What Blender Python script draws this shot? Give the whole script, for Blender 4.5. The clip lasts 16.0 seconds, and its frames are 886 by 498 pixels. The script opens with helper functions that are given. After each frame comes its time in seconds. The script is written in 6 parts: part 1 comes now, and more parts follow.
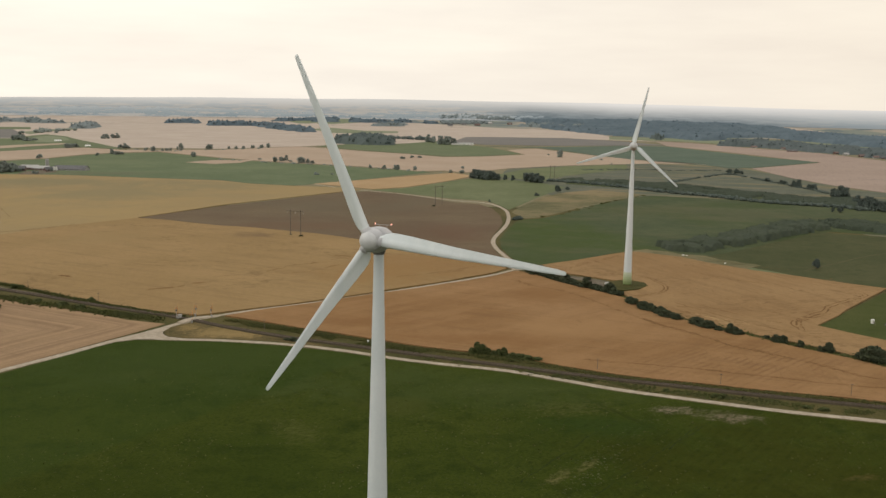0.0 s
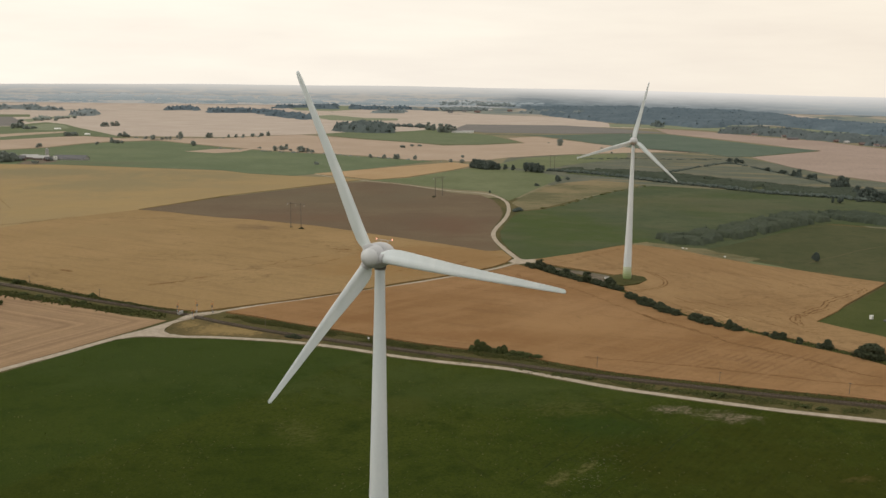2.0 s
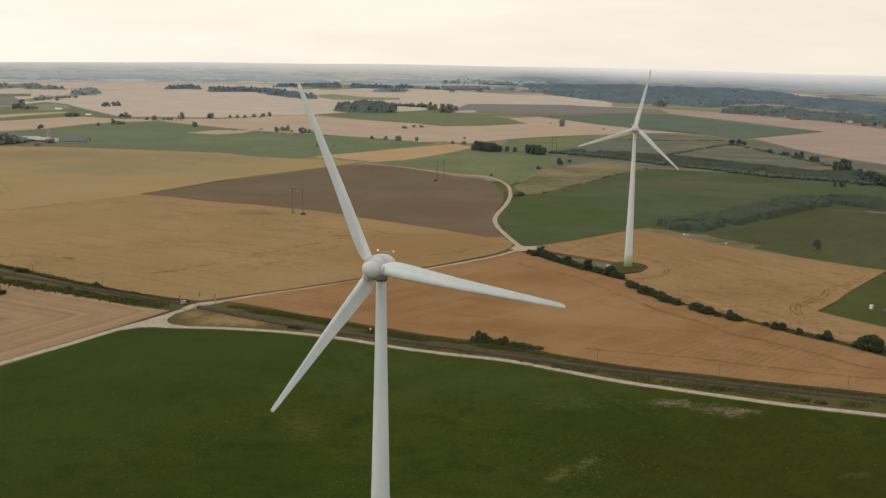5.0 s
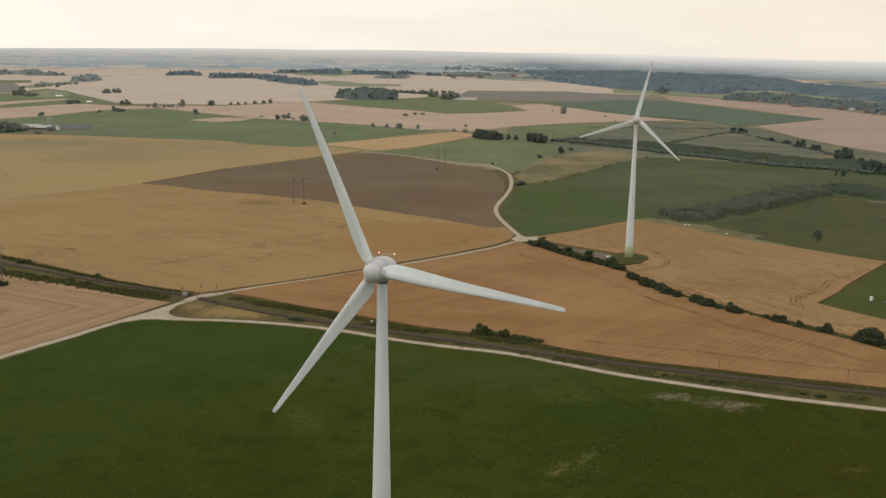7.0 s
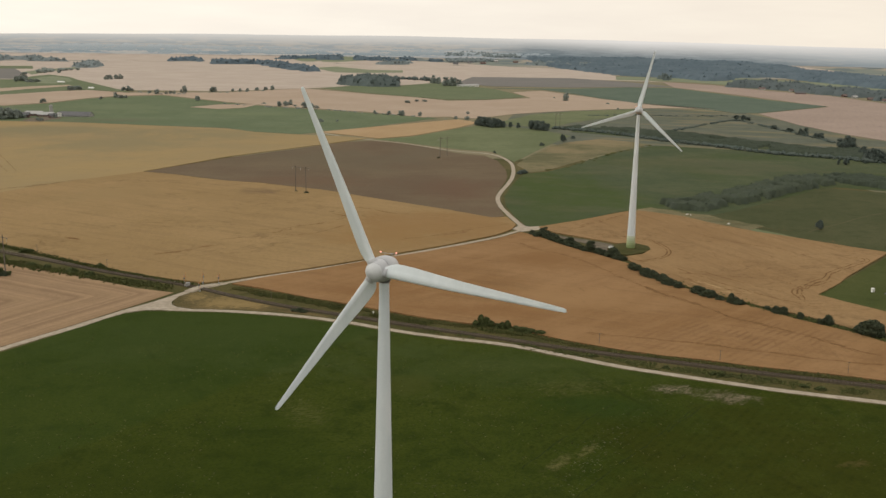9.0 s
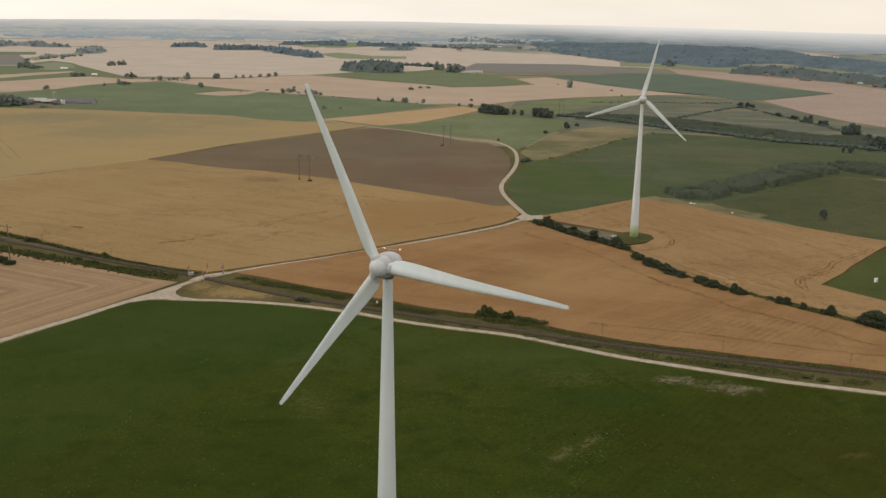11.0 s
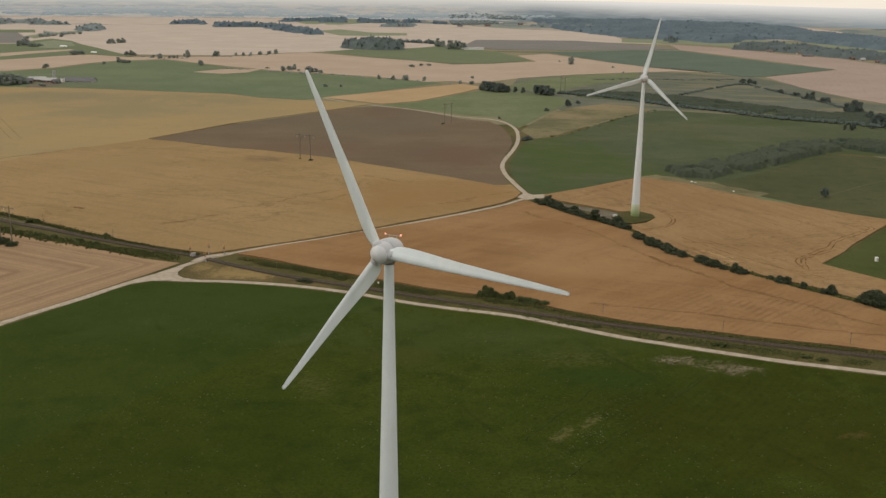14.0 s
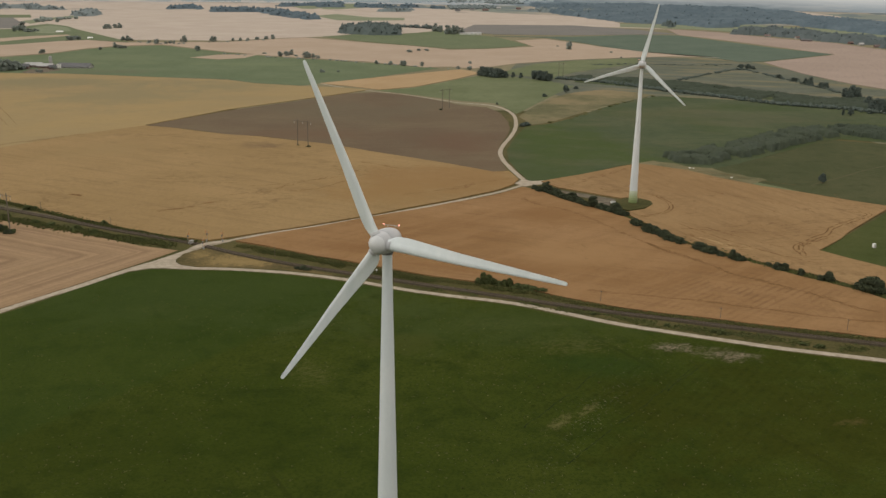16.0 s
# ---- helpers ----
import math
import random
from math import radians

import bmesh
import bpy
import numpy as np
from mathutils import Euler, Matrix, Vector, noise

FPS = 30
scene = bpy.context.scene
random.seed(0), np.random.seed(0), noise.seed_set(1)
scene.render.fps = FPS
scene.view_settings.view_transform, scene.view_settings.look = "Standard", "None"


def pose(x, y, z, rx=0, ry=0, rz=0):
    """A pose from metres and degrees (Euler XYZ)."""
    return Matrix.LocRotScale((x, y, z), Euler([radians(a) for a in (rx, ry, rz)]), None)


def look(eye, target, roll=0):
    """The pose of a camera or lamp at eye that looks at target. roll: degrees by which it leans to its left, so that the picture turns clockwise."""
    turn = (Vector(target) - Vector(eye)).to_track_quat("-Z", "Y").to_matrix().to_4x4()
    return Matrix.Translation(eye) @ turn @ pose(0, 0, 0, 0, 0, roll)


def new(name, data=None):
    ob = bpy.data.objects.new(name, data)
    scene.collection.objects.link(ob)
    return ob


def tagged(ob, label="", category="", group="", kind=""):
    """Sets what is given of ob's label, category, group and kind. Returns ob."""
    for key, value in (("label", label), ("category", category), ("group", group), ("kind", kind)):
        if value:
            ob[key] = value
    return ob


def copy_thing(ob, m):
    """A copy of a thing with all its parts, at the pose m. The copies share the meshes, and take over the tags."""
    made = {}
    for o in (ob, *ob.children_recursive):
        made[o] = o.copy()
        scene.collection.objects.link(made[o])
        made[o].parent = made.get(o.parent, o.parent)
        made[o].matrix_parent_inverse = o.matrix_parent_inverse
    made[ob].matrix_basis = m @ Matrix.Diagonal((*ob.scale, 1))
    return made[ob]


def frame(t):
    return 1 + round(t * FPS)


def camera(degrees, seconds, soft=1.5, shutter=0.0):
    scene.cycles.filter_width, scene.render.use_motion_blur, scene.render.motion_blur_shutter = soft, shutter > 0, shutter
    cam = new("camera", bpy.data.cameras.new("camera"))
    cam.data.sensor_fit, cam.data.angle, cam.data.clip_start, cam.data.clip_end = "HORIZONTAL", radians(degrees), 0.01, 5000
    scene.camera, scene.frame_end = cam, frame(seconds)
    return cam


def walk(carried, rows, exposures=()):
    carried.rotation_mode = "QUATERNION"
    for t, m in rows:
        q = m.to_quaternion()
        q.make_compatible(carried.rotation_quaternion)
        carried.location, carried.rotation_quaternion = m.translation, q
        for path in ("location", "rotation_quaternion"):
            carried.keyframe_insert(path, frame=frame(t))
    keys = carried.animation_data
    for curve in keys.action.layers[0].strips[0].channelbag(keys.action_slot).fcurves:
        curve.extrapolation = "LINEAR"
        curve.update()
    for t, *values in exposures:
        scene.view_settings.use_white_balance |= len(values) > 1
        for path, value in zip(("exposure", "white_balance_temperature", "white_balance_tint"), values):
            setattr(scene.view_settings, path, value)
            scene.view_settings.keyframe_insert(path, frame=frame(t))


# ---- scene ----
# A flight beside two wind turbines over flat farmland, metres, z up.
# Plan: eye at the origin, y ahead; land is level to 3600 m and then rises gently to the far hills.

cam = camera(49.23, 16.0, soft=1.5)
walk(cam, [
    (0.0, pose(0.00, 0.00, 94.23, 81.34, -0.93, -0.00)),
    (1.0, pose(-0.11, -0.16, 96.61, 80.92, -0.94, 0.01)),
    (2.0, pose(-0.17, -0.30, 98.86, 80.51, -0.91, -0.00)),
    (3.0, pose(-0.17, -0.41, 100.89, 80.09, -0.88, 0.03)),
    (4.0, pose(-0.13, -0.50, 102.68, 79.66, -0.88, 0.09)),
    (5.0, pose(-0.09, -0.57, 104.25, 79.20, -0.90, 0.11)),
    (6.0, pose(-0.06, -0.62, 105.63, 78.75, -0.90, 0.12)),
    (7.0, pose(-0.07, -0.67, 106.89, 78.37, -0.91, 0.18)),
    (8.0, pose(-0.08, -0.73, 108.04, 77.96, -0.96, 0.23)),
    (9.0, pose(-0.09, -0.80, 109.08, 77.54, -0.99, 0.31)),
    (10.0, pose(-0.10, -0.91, 110.00, 77.11, -1.00, 0.41)),
    (11.0, pose(-0.11, -1.04, 110.78, 76.71, -1.00, 0.52)),
    (12.0, pose(-0.12, -1.16, 111.42, 76.31, -0.96, 0.59)),
    (13.0, pose(-0.08, -1.26, 111.89, 75.81, -0.90, 0.60)),
    (14.0, pose(-0.05, -1.29, 112.27, 75.35, -0.83, 0.56)),
    (15.0, pose(-0.06, -1.28, 112.66, 74.94, -0.80, 0.51)),
    (16.0, pose(-0.11, -1.26, 113.04, 74.48, -0.79, 0.42)),
])

# ---------------------------------------------------------------- sky and sun
SUN_AZ, SUN_EL = radians(-85), radians(36)     # azimuth clockwise from straight ahead
world = bpy.data.worlds.new("overcast_sky")
scene.world = world
world.use_nodes = True
wn, wl = world.node_tree.nodes, world.node_tree.links
wn.clear()
sky = wn.new("ShaderNodeTexSky")
sky.sky_type, sky.sun_disc = "NISHITA", False
sky.sun_elevation, sky.sun_rotation = SUN_EL, SUN_AZ
sky.air_density, sky.dust_density = 1.5, 4.0
w_sky = wn.new("ShaderNodeMix")
w_sky.data_type, w_sky.blend_type = "RGBA", "MULTIPLY"
w_sky.inputs[0].default_value = 1.0
w_sky.inputs[7].default_value = (0.10, 0.10, 0.10, 1)
wl.new(sky.outputs[0], w_sky.inputs[6])
w_co = wn.new("ShaderNodeTexCoord")
w_map = wn.new("ShaderNodeMapping")
w_map.inputs["Scale"].default_value = (1.6, 1.6, 11.0)
wl.new(w_co.outputs["Generated"], w_map.inputs["Vector"])
w_noise = wn.new("ShaderNodeTexNoise")
w_noise.inputs["Scale"].default_value = 2.2
w_noise.inputs["Detail"].default_value = 6.0
w_noise.inputs["Roughness"].default_value = 0.55
wl.new(w_map.outputs[0], w_noise.inputs["Vector"])
w_ramp = wn.new("ShaderNodeValToRGB")
w_ramp.color_ramp.elements[0].position, w_ramp.color_ramp.elements[0].color = 0.30, (0.93, 0.85, 0.755, 1)
w_ramp.color_ramp.elements[1].position, w_ramp.color_ramp.elements[1].color = 0.72, (1.06, 0.985, 0.86, 1)
wl.new(w_noise.outputs[0], w_ramp.inputs[0])
# cream towards the horizon, cooler and a little dimmer overhead
w_sep = wn.new("ShaderNodeSeparateXYZ")
wl.new(w_co.outputs["Generated"], w_sep.inputs[0])
w_el = wn.new("ShaderNodeMapRange")
w_el.interpolation_type = "SMOOTHSTEP"
w_el.inputs["From Min"].default_value, w_el.inputs["From Max"].default_value = 0.10, 0.65
wl.new(w_sep.outputs[2], w_el.inputs["Value"])
w_top = wn.new("ShaderNodeMix")
w_top.data_type, w_top.blend_type = "RGBA", "MIX"
w_top.inputs[7].default_value = (0.98, 0.94, 0.875, 1)
wl.new(w_el.outputs[0], w_top.inputs[0])
wl.new(w_ramp.outputs[0], w_top.inputs[6])
w_mix = wn.new("ShaderNodeMix")
w_mix.data_type = "RGBA"
w_mix.inputs[0].default_value = 0.88
wl.new(w_sky.outputs[2], w_mix.inputs[6])
wl.new(w_top.outputs[2], w_mix.inputs[7])
# the veiled sun brightens its own side of the sky
w_dot = wn.new("ShaderNodeVectorMath")
w_dot.operation = "DOT_PRODUCT"
wl.new(w_co.outputs["Generated"], w_dot.inputs[0])
w_dot.inputs[1].default_value = (math.sin(SUN_AZ) * math.cos(SUN_EL), math.cos(SUN_AZ) * math.cos(SUN_EL), math.sin(SUN_EL))
w_glow = wn.new("ShaderNodeMapRange")
w_glow.inputs["From Min"].default_value, w_glow.inputs["From Max"].default_value = -0.5, 0.9
w_glow.inputs["To Min"].default_value, w_glow.inputs["To Max"].default_value = 0.98, 1.26
wl.new(w_dot.outputs["Value"], w_glow.inputs["Value"])
w_pink = wn.new("ShaderNodeMix")
w_pink.data_type, w_pink.blend_type = "RGBA", "MULTIPLY"
w_pink.inputs[7].default_value = (0.995, 0.965, 0.935, 1)
w_side = wn.new("ShaderNodeMapRange")
w_side.interpolation_type = "SMOOTHSTEP"
w_side.inputs["From Min"].default_value, w_side.inputs["From Max"].default_value = -0.15, 0.55
wl.new(w_sep.outputs[0], w_side.inputs["Value"])
wl.new(w_side.outputs[0], w_pink.inputs[0])
wl.new(w_mix.outputs[2], w_pink.inputs[6])
w_bg = wn.new("ShaderNodeBackground")
wl.new(w_glow.outputs[0], w_bg.inputs[1])
wl.new(w_pink.outputs[2], w_bg.inputs[0])
w_out = wn.new("ShaderNodeOutputWorld")
wl.new(w_bg.outputs[0], w_out.inputs[0])

sun = new("sun", bpy.data.lights.new("sun", "SUN"))
sun.data.energy, sun.data.angle, sun.data.color = 0.3, radians(22), (1.0, 0.93, 0.82)
sun.matrix_world = look((math.sin(SUN_AZ) * 100, math.cos(SUN_AZ) * 100, 100 * math.tan(SUN_EL)), (0, 0, 0))
scene.view_settings.exposure = 0.0


# ---------------------------------------------------------------- materials
class Nodes:
    """Short hand for building one node material."""

    def __init__(self, name, rough=0.9, metal=0.0, spec=0.2):
        self.m = bpy.data.materials.new(name)
        self.m.use_nodes = True
        self.t = self.m.node_tree
        self.b = self.t.nodes["Principled BSDF"]
        self.b.inputs["Roughness"].default_value = rough
        self.b.inputs["Metallic"].default_value = metal
        self.b.inputs["Specular IOR Level"].default_value = spec
        geo = self.t.nodes.new("ShaderNodeNewGeometry")
        self.pos = geo.outputs["Position"]
        self.island = geo.outputs["Random Per Island"]

    def link(self, a, b):
        self.t.links.new(a, b)

    def put(self, socket, value):
        if isinstance(value, (int, float)):
            socket.default_value = value
        elif isinstance(value, (tuple, list)):
            socket.default_value = (*value, 1) if len(value) == 3 and len(socket.default_value) == 4 else value
        else:
            self.link(value, socket)

    def coords(self, scale=(1, 1, 1), turn=0.0, shift=(0, 0, 0), local=False):
        n = self.t.nodes.new("ShaderNodeMapping")
        n.vector_type = "POINT"
        r = self.t.nodes.new("ShaderNodeVectorRotate")
        r.rotation_type = "Z_AXIS"
        r.inputs["Angle"].default_value = radians(turn)
        if local:
            tc = self.t.nodes.new("ShaderNodeTexCoord")
            self.link(tc.outputs["Object"], r.inputs["Vector"])
        else:
            self.link(self.pos, r.inputs["Vector"])
        self.link(r.outputs[0], n.inputs["Vector"])
        n.inputs["Scale"].default_value = scale
        n.inputs["Location"].default_value = shift
        return n.outputs[0]

    def noise(self, scale, detail=4.0, rough=0.55, vec=None, warp=0.0):
        n = self.t.nodes.new("ShaderNodeTexNoise")
        n.inputs["Scale"].default_value = scale
        n.inputs["Detail"].default_value = detail
        n.inputs["Roughness"].default_value = rough
        n.inputs["Distortion"].default_value = warp
        self.link(vec if vec is not None else self.pos, n.inputs["Vector"])
        return n.outputs[0]

    def ramp(self, value, lo, hi, smooth=True):
        n = self.t.nodes.new("ShaderNodeMapRange")
        n.interpolation_type = "SMOOTHSTEP" if smooth else "LINEAR"
        self.put(n.inputs["Value"], value)
        n.inputs["From Min"].default_value, n.inputs["From Max"].default_value = lo, hi
        return n.outputs[0]

    def math(self, op, a, b=0.0):
        n = self.t.nodes.new("ShaderNodeMath")
        n.operation = op
        self.put(n.inputs[0], a)
        self.put(n.inputs[1], b)
        return n.outputs[0]

    def mix(self, fac, a, b):
        n = self.t.nodes.new("ShaderNodeMix")
        n.data_type = "RGBA"
        self.put(n.inputs[0], fac)
        self.put(n.inputs[6], a)
        self.put(n.inputs[7], b)
        return n.outputs[2]

    def stripes(self, period, width, turn, wobble=0.0):
        """1 on thin lines that repeat every period metres across the direction given."""
        v = self.coords((1, 1, 1), turn)
        sep = self.t.nodes.new("ShaderNodeSeparateXYZ")
        self.link(v, sep.inputs[0])
        u = sep.outputs[0]
        if wobble:
            u = self.math("ADD", u, self.math("MULTIPLY", self.noise(0.012, 3), wobble))
        w = self.math("PINGPONG", self.math("DIVIDE", u, period), 0.5)
        return self.ramp(w, width / period, width / period * 0.4)

    def spot(self, x, y, rx, ry, turn, soft=0.9, scale=0.16):
        """1 inside a ragged oval patch of ground."""
        v = self.t.nodes.new("ShaderNodeVectorMath")
        v.operation = "SUBTRACT"
        self.link(self.pos, v.inputs[0])
        v.inputs[1].default_value = (x, y, 0)
        r = self.t.nodes.new("ShaderNodeVectorRotate")
        r.rotation_type = "Z_AXIS"
        r.inputs["Angle"].default_value = radians(-turn)
        self.link(v.outputs[0], r.inputs["Vector"])
        s = self.t.nodes.new("ShaderNodeVectorMath")
        s.operation = "MULTIPLY"
        self.link(r.outputs[0], s.inputs[0])
        s.inputs[1].default_value = (1 / rx, 1 / ry, 0)
        ln = self.t.nodes.new("ShaderNodeVectorMath")
        ln.operation = "LENGTH"
        self.link(s.outputs[0], ln.inputs[0])
        rag = self.math("MULTIPLY", self.math("SUBTRACT", self.noise(scale, 8, 0.82), 0.5), 4.2)
        return self.ramp(self.math("ADD", ln.outputs["Value"], rag), 1.0 + soft * 0.2, 1.0 - soft)

    def bump(self, height, strength=0.4, distance=0.3):
        n = self.t.nodes.new("ShaderNodeBump")
        n.inputs["Strength"].default_value = strength
        n.inputs["Distance"].default_value = distance
        self.link(height, n.inputs["Height"])
        self.link(n.outputs[0], self.b.inputs["Normal"])

    def done(self, colour):
        self.put(self.b.inputs["Base Color"], colour)
        return self.m


def crop(name, main, pale, dark, turn, lodged=0.5, tram=24.0, row=0.25, stains=(), broad=0.011, comb=None, tint=(), comb_at=None):
    """Standing or cut corn: broad tone, drift along the rows, wheel tracks, flattened wrinkles."""
    k = Nodes(name, 0.95, spec=0.05)
    c = k.mix(k.ramp(k.noise(broad, 4, 0.6), 0.32, 0.70), main, pale)
    streak = k.noise(1.0, 5, 0.6, k.coords((0.22, 0.018, 0.1), turn))
    c = k.mix(k.math("MULTIPLY", k.ramp(streak, 0.45, 0.72), 0.35), c, dark)
    fine = k.noise(0.8, 5, 0.75)
    c = k.mix(k.math("MULTIPLY", k.ramp(fine, 0.42, 0.70), row), c, dark)
    c = k.mix(k.math("MULTIPLY", k.ramp(fine, 0.46, 0.28), row * 0.6), c, pale)
    # flattened places: thin wrinkles where the corn lies
    where = k.ramp(k.noise(0.016, 3, 0.5, k.coords((1, 1, 1), 0, (9, 4, 0))), 0.44, 0.60)
    ridge = k.math("ABSOLUTE", k.math("SUBTRACT", k.noise(0.055, 4, 0.62, k.coords((0.55, 1.35, 1), turn * 0.12), 0.8), 0.5))
    wrinkle = k.math("MULTIPLY", k.ramp(ridge, 0.018, 0.003), where)
    c = k.mix(k.math("MULTIPLY", wrinkle, lodged), c, tuple(v * 0.80 for v in dark))
    gleam = k.math("MULTIPLY", k.ramp(k.noise(0.13, 4, 0.6), 0.56, 0.68), where)
    c = k.mix(k.math("MULTIPLY", gleam, lodged * 0.5), c, pale)
    if tram:
        lines = k.math("MULTIPLY", k.stripes(tram, 0.7, turn, 6.0), k.ramp(k.noise(0.03, 3), 0.42, 0.62))
        c = k.mix(k.math("MULTIPLY", lines, 0.40), c, dark)
    if comb is not None:
        teeth = k.math("MULTIPLY", k.stripes(3.0, 0.8, comb, 5.0), k.ramp(k.noise(0.09, 4, 0.6), 0.40, 0.58))
        teeth = k.math("MULTIPLY", teeth, k.spot(*comb_at, 0, 0.9, 0.012))
        c = k.mix(k.math("MULTIPLY", teeth, 0.55), c, dark)
        swath = k.noise(1.0, 5, 0.65, k.coords((0.10, 0.012, 0.1), comb))
        c = k.mix(k.math("MULTIPLY", k.ramp(swath, 0.46, 0.68), 0.45), c, pale)
        c = k.mix(k.math("MULTIPLY", k.ramp(swath, 0.48, 0.30), 0.35), c, tuple(v * 1.25 for v in dark))
    for px, py, ra, rb, tone in tint:
        c = k.mix(k.math("MULTIPLY", k.spot(px, py, ra, rb, 0, 0.9, 0.010), 0.7), c, tone)
    for px, py, ra, rb in stains:
        c = k.mix(k.math("MULTIPLY", k.spot(px, py, ra, rb, 0), 0.45), c, (0.120, 0.082, 0.050))
    k.bump(fine, 0.6, 0.3)
    return k.done(c)


def turf(name, main, light, dark, turn=0.0, fleck=None, streaks=0.3):
    """Grassland: mottled at several sizes, mown drifts, flecks of flowers."""
    k = Nodes(name, 0.95, spec=0.05)
    c = k.mix(k.ramp(k.noise(0.014, 5, 0.6), 0.33, 0.68), main, light)
    c = k.mix(k.math("MULTIPLY", k.ramp(k.noise(0.09, 5, 0.65), 0.45, 0.72), 0.55), c, dark)
    s = k.noise(1.0, 5, 0.6, k.coords((0.15, 0.016, 0.1), turn))
    c = k.mix(k.math("MULTIPLY", k.ramp(s, 0.48, 0.72), streaks), c, light)
    fine = k.noise(0.95, 6, 0.8)
    c = k.mix(k.math("MULTIPLY", k.ramp(fine, 0.46, 0.66), 0.7), c, dark)
    c = k.mix(k.math("MULTIPLY", k.ramp(fine, 0.44, 0.28), 0.5), c, light)
    if fleck:
        spots = k.math("MULTIPLY", k.ramp(k.noise(0.95, 2, 0.5), 0.655, 0.72), k.ramp(k.noise(0.03, 3), 0.44, 0.62))
        c = k.mix(k.math("MULTIPLY", spots, 0.6), c, fleck)
    k.bump(fine, 0.8, 0.35)
    return k, c


def foliage(name, dark, light, blue=(0.05, 0.07, 0.06), scale=0.5, share=0.4):
    """Leaves: each clump its own tone."""
    k = Nodes(name, 0.9, spec=0.04)
    c = k.mix(k.island, dark, light)
    c = k.mix(k.math("MULTIPLY", k.ramp(k.noise(scale, 3), 0.4, 0.65), share), c, blue)
    return k.done(c)


def plain(name, a, b, scale=0.4, rough=0.6, metal=0.0, spec=0.4, bump=0.1):
    """Paint, metal, wood or stone with soft staining and grain."""
    k = Nodes(name, rough, metal, spec)
    n1 = k.noise(scale, 5, 0.6, k.coords((1, 1, 0.25)))
    n2 = k.noise(scale * 9, 3, 0.6)
    c = k.mix(k.ramp(k.math("ADD", k.math("MULTIPLY", n1, 0.75), k.math("MULTIPLY", n2, 0.25)), 0.35, 0.68), a, b)
    if bump:
        k.bump(n2, bump, 0.02)
    return k.done(c)


# near pasture: bare patches, pale dry grass and old wheel marks
kp, cp = turf("pasture_turf", (0.031, 0.045, 0.0066), (0.044, 0.056, 0.0092), (0.012, 0.022, 0.0040), 40, (0.15, 0.145, 0.06), 0.35)
grain2 = kp.ramp(kp.noise(0.8, 6, 0.8, kp.coords((0.6, 1.0, 1), -28)), 0.36, 0.60)
grain = kp.ramp(kp.noise(1.0, 6, 0.78, kp.coords((0.45, 1.1, 1), -28)), 0.42, 0.60)
for sx, sy, ra, rb, tn in [(73.2, 291.1, 8, 4, 10), (88.7, 285.8, 11, 5, -14), (90.0, 282.2, 5, 3, 0)]:
    cp = kp.mix(kp.math("MULTIPLY", kp.math("MULTIPLY", kp.spot(sx, sy, ra, rb, tn, 0.9, 0.30), grain2), 0.95), cp, (0.205, 0.168, 0.120))
for sx, sy, ra, rb, tn in [(-40.4, 266.0, 7, 12, 30), (35.7, 311.9, 8, 3, 0), (107.8, 237.1, 5, 2, 0), (-103.6, 320.3, 14, 7, 10), (41.6, 292.3, 18, 10, 10), (17.7, 310.3, 16, 8, 10)]:
    cp = kp.mix(kp.math("MULTIPLY", kp.math("MULTIPLY", kp.spot(sx, sy, ra, rb, tn, 0.95, 0.35), grain), 0.34), cp, (0.130, 0.120, 0.045))
for sx, sy, ra, rb, tn in [(30.9, 234.8, 2.2, 8, -35), (39.6, 242.8, 1.8, 7, -35)]:
    cp = kp.mix(kp.math("MULTIPLY", kp.math("MULTIPLY", kp.spot(sx, sy, ra, rb, tn, 0.95, 0.35), grain2), 0.60), cp, (0.150, 0.130, 0.055))
cp = kp.mix(kp.math("MULTIPLY", kp.math("MULTIPLY", kp.spot(109.5, 237.4, 6, 2.2, 15, 0.95, 0.35), grain2), 0.8), cp, (0.155, 0.108, 0.046))
fa, fb = [Vector(v) for v in [(64.1, 285.2), (22.9, 204.2)]]
fm, fd = (fa + fb) / 2, fb - fa
litter = kp.math("MULTIPLY", kp.spot(fm.x, fm.y, 6, fd.length * 0.55, math.degrees(math.atan2(fd.y, fd.x)) - 90, 0.9, 0.08), kp.ramp(kp.noise(1.1, 3, 0.6), 0.60, 0.68))
cp = kp.mix(kp.math("MULTIPLY", litter, 0.55), cp, (0.200, 0.190, 0.120))
cp = kp.mix(kp.math("MULTIPLY", kp.math("MULTIPLY", kp.stripes(62, 1.1, -28, 4.0), kp.ramp(kp.noise(0.02, 3), 0.45, 0.62)), 0.55), cp, (0.020, 0.026, 0.006))
# broad tints: turf tone, plus lens falloff painted into the near corners
for sx, sy, ra, rb, wt, tone in [(-85, 340, 100, 45, 0.65, (0.044, 0.060, 0.016)), (15, 312, 85, 26, 0.6, (0.044, 0.060, 0.016)), (98, 240, 62, 58, 0.60, (0.030, 0.033, 0.0045)), (48, 276, 24, 11, 0.55, (0.024, 0.044, 0.009)), (-16, 292, 16, 9, 0.5, (0.050, 0.056, 0.011)), (-100, 268, 34, 22, 0.15, (0.050, 0.064, 0.008)), (-85, 215, 60, 36, 0.45, (0.024, 0.034, 0.005))]:
    cp = kp.mix(kp.math("MULTIPLY", kp.spot(sx, sy, ra, rb, 0, 0.9, 0.03), wt), cp, tone)
mown = kp.math("MULTIPLY", kp.stripes(3.1, 0.9, 36, 5.0), kp.spot(72, 250, 80, 55, 0, 0.9, 0.03))
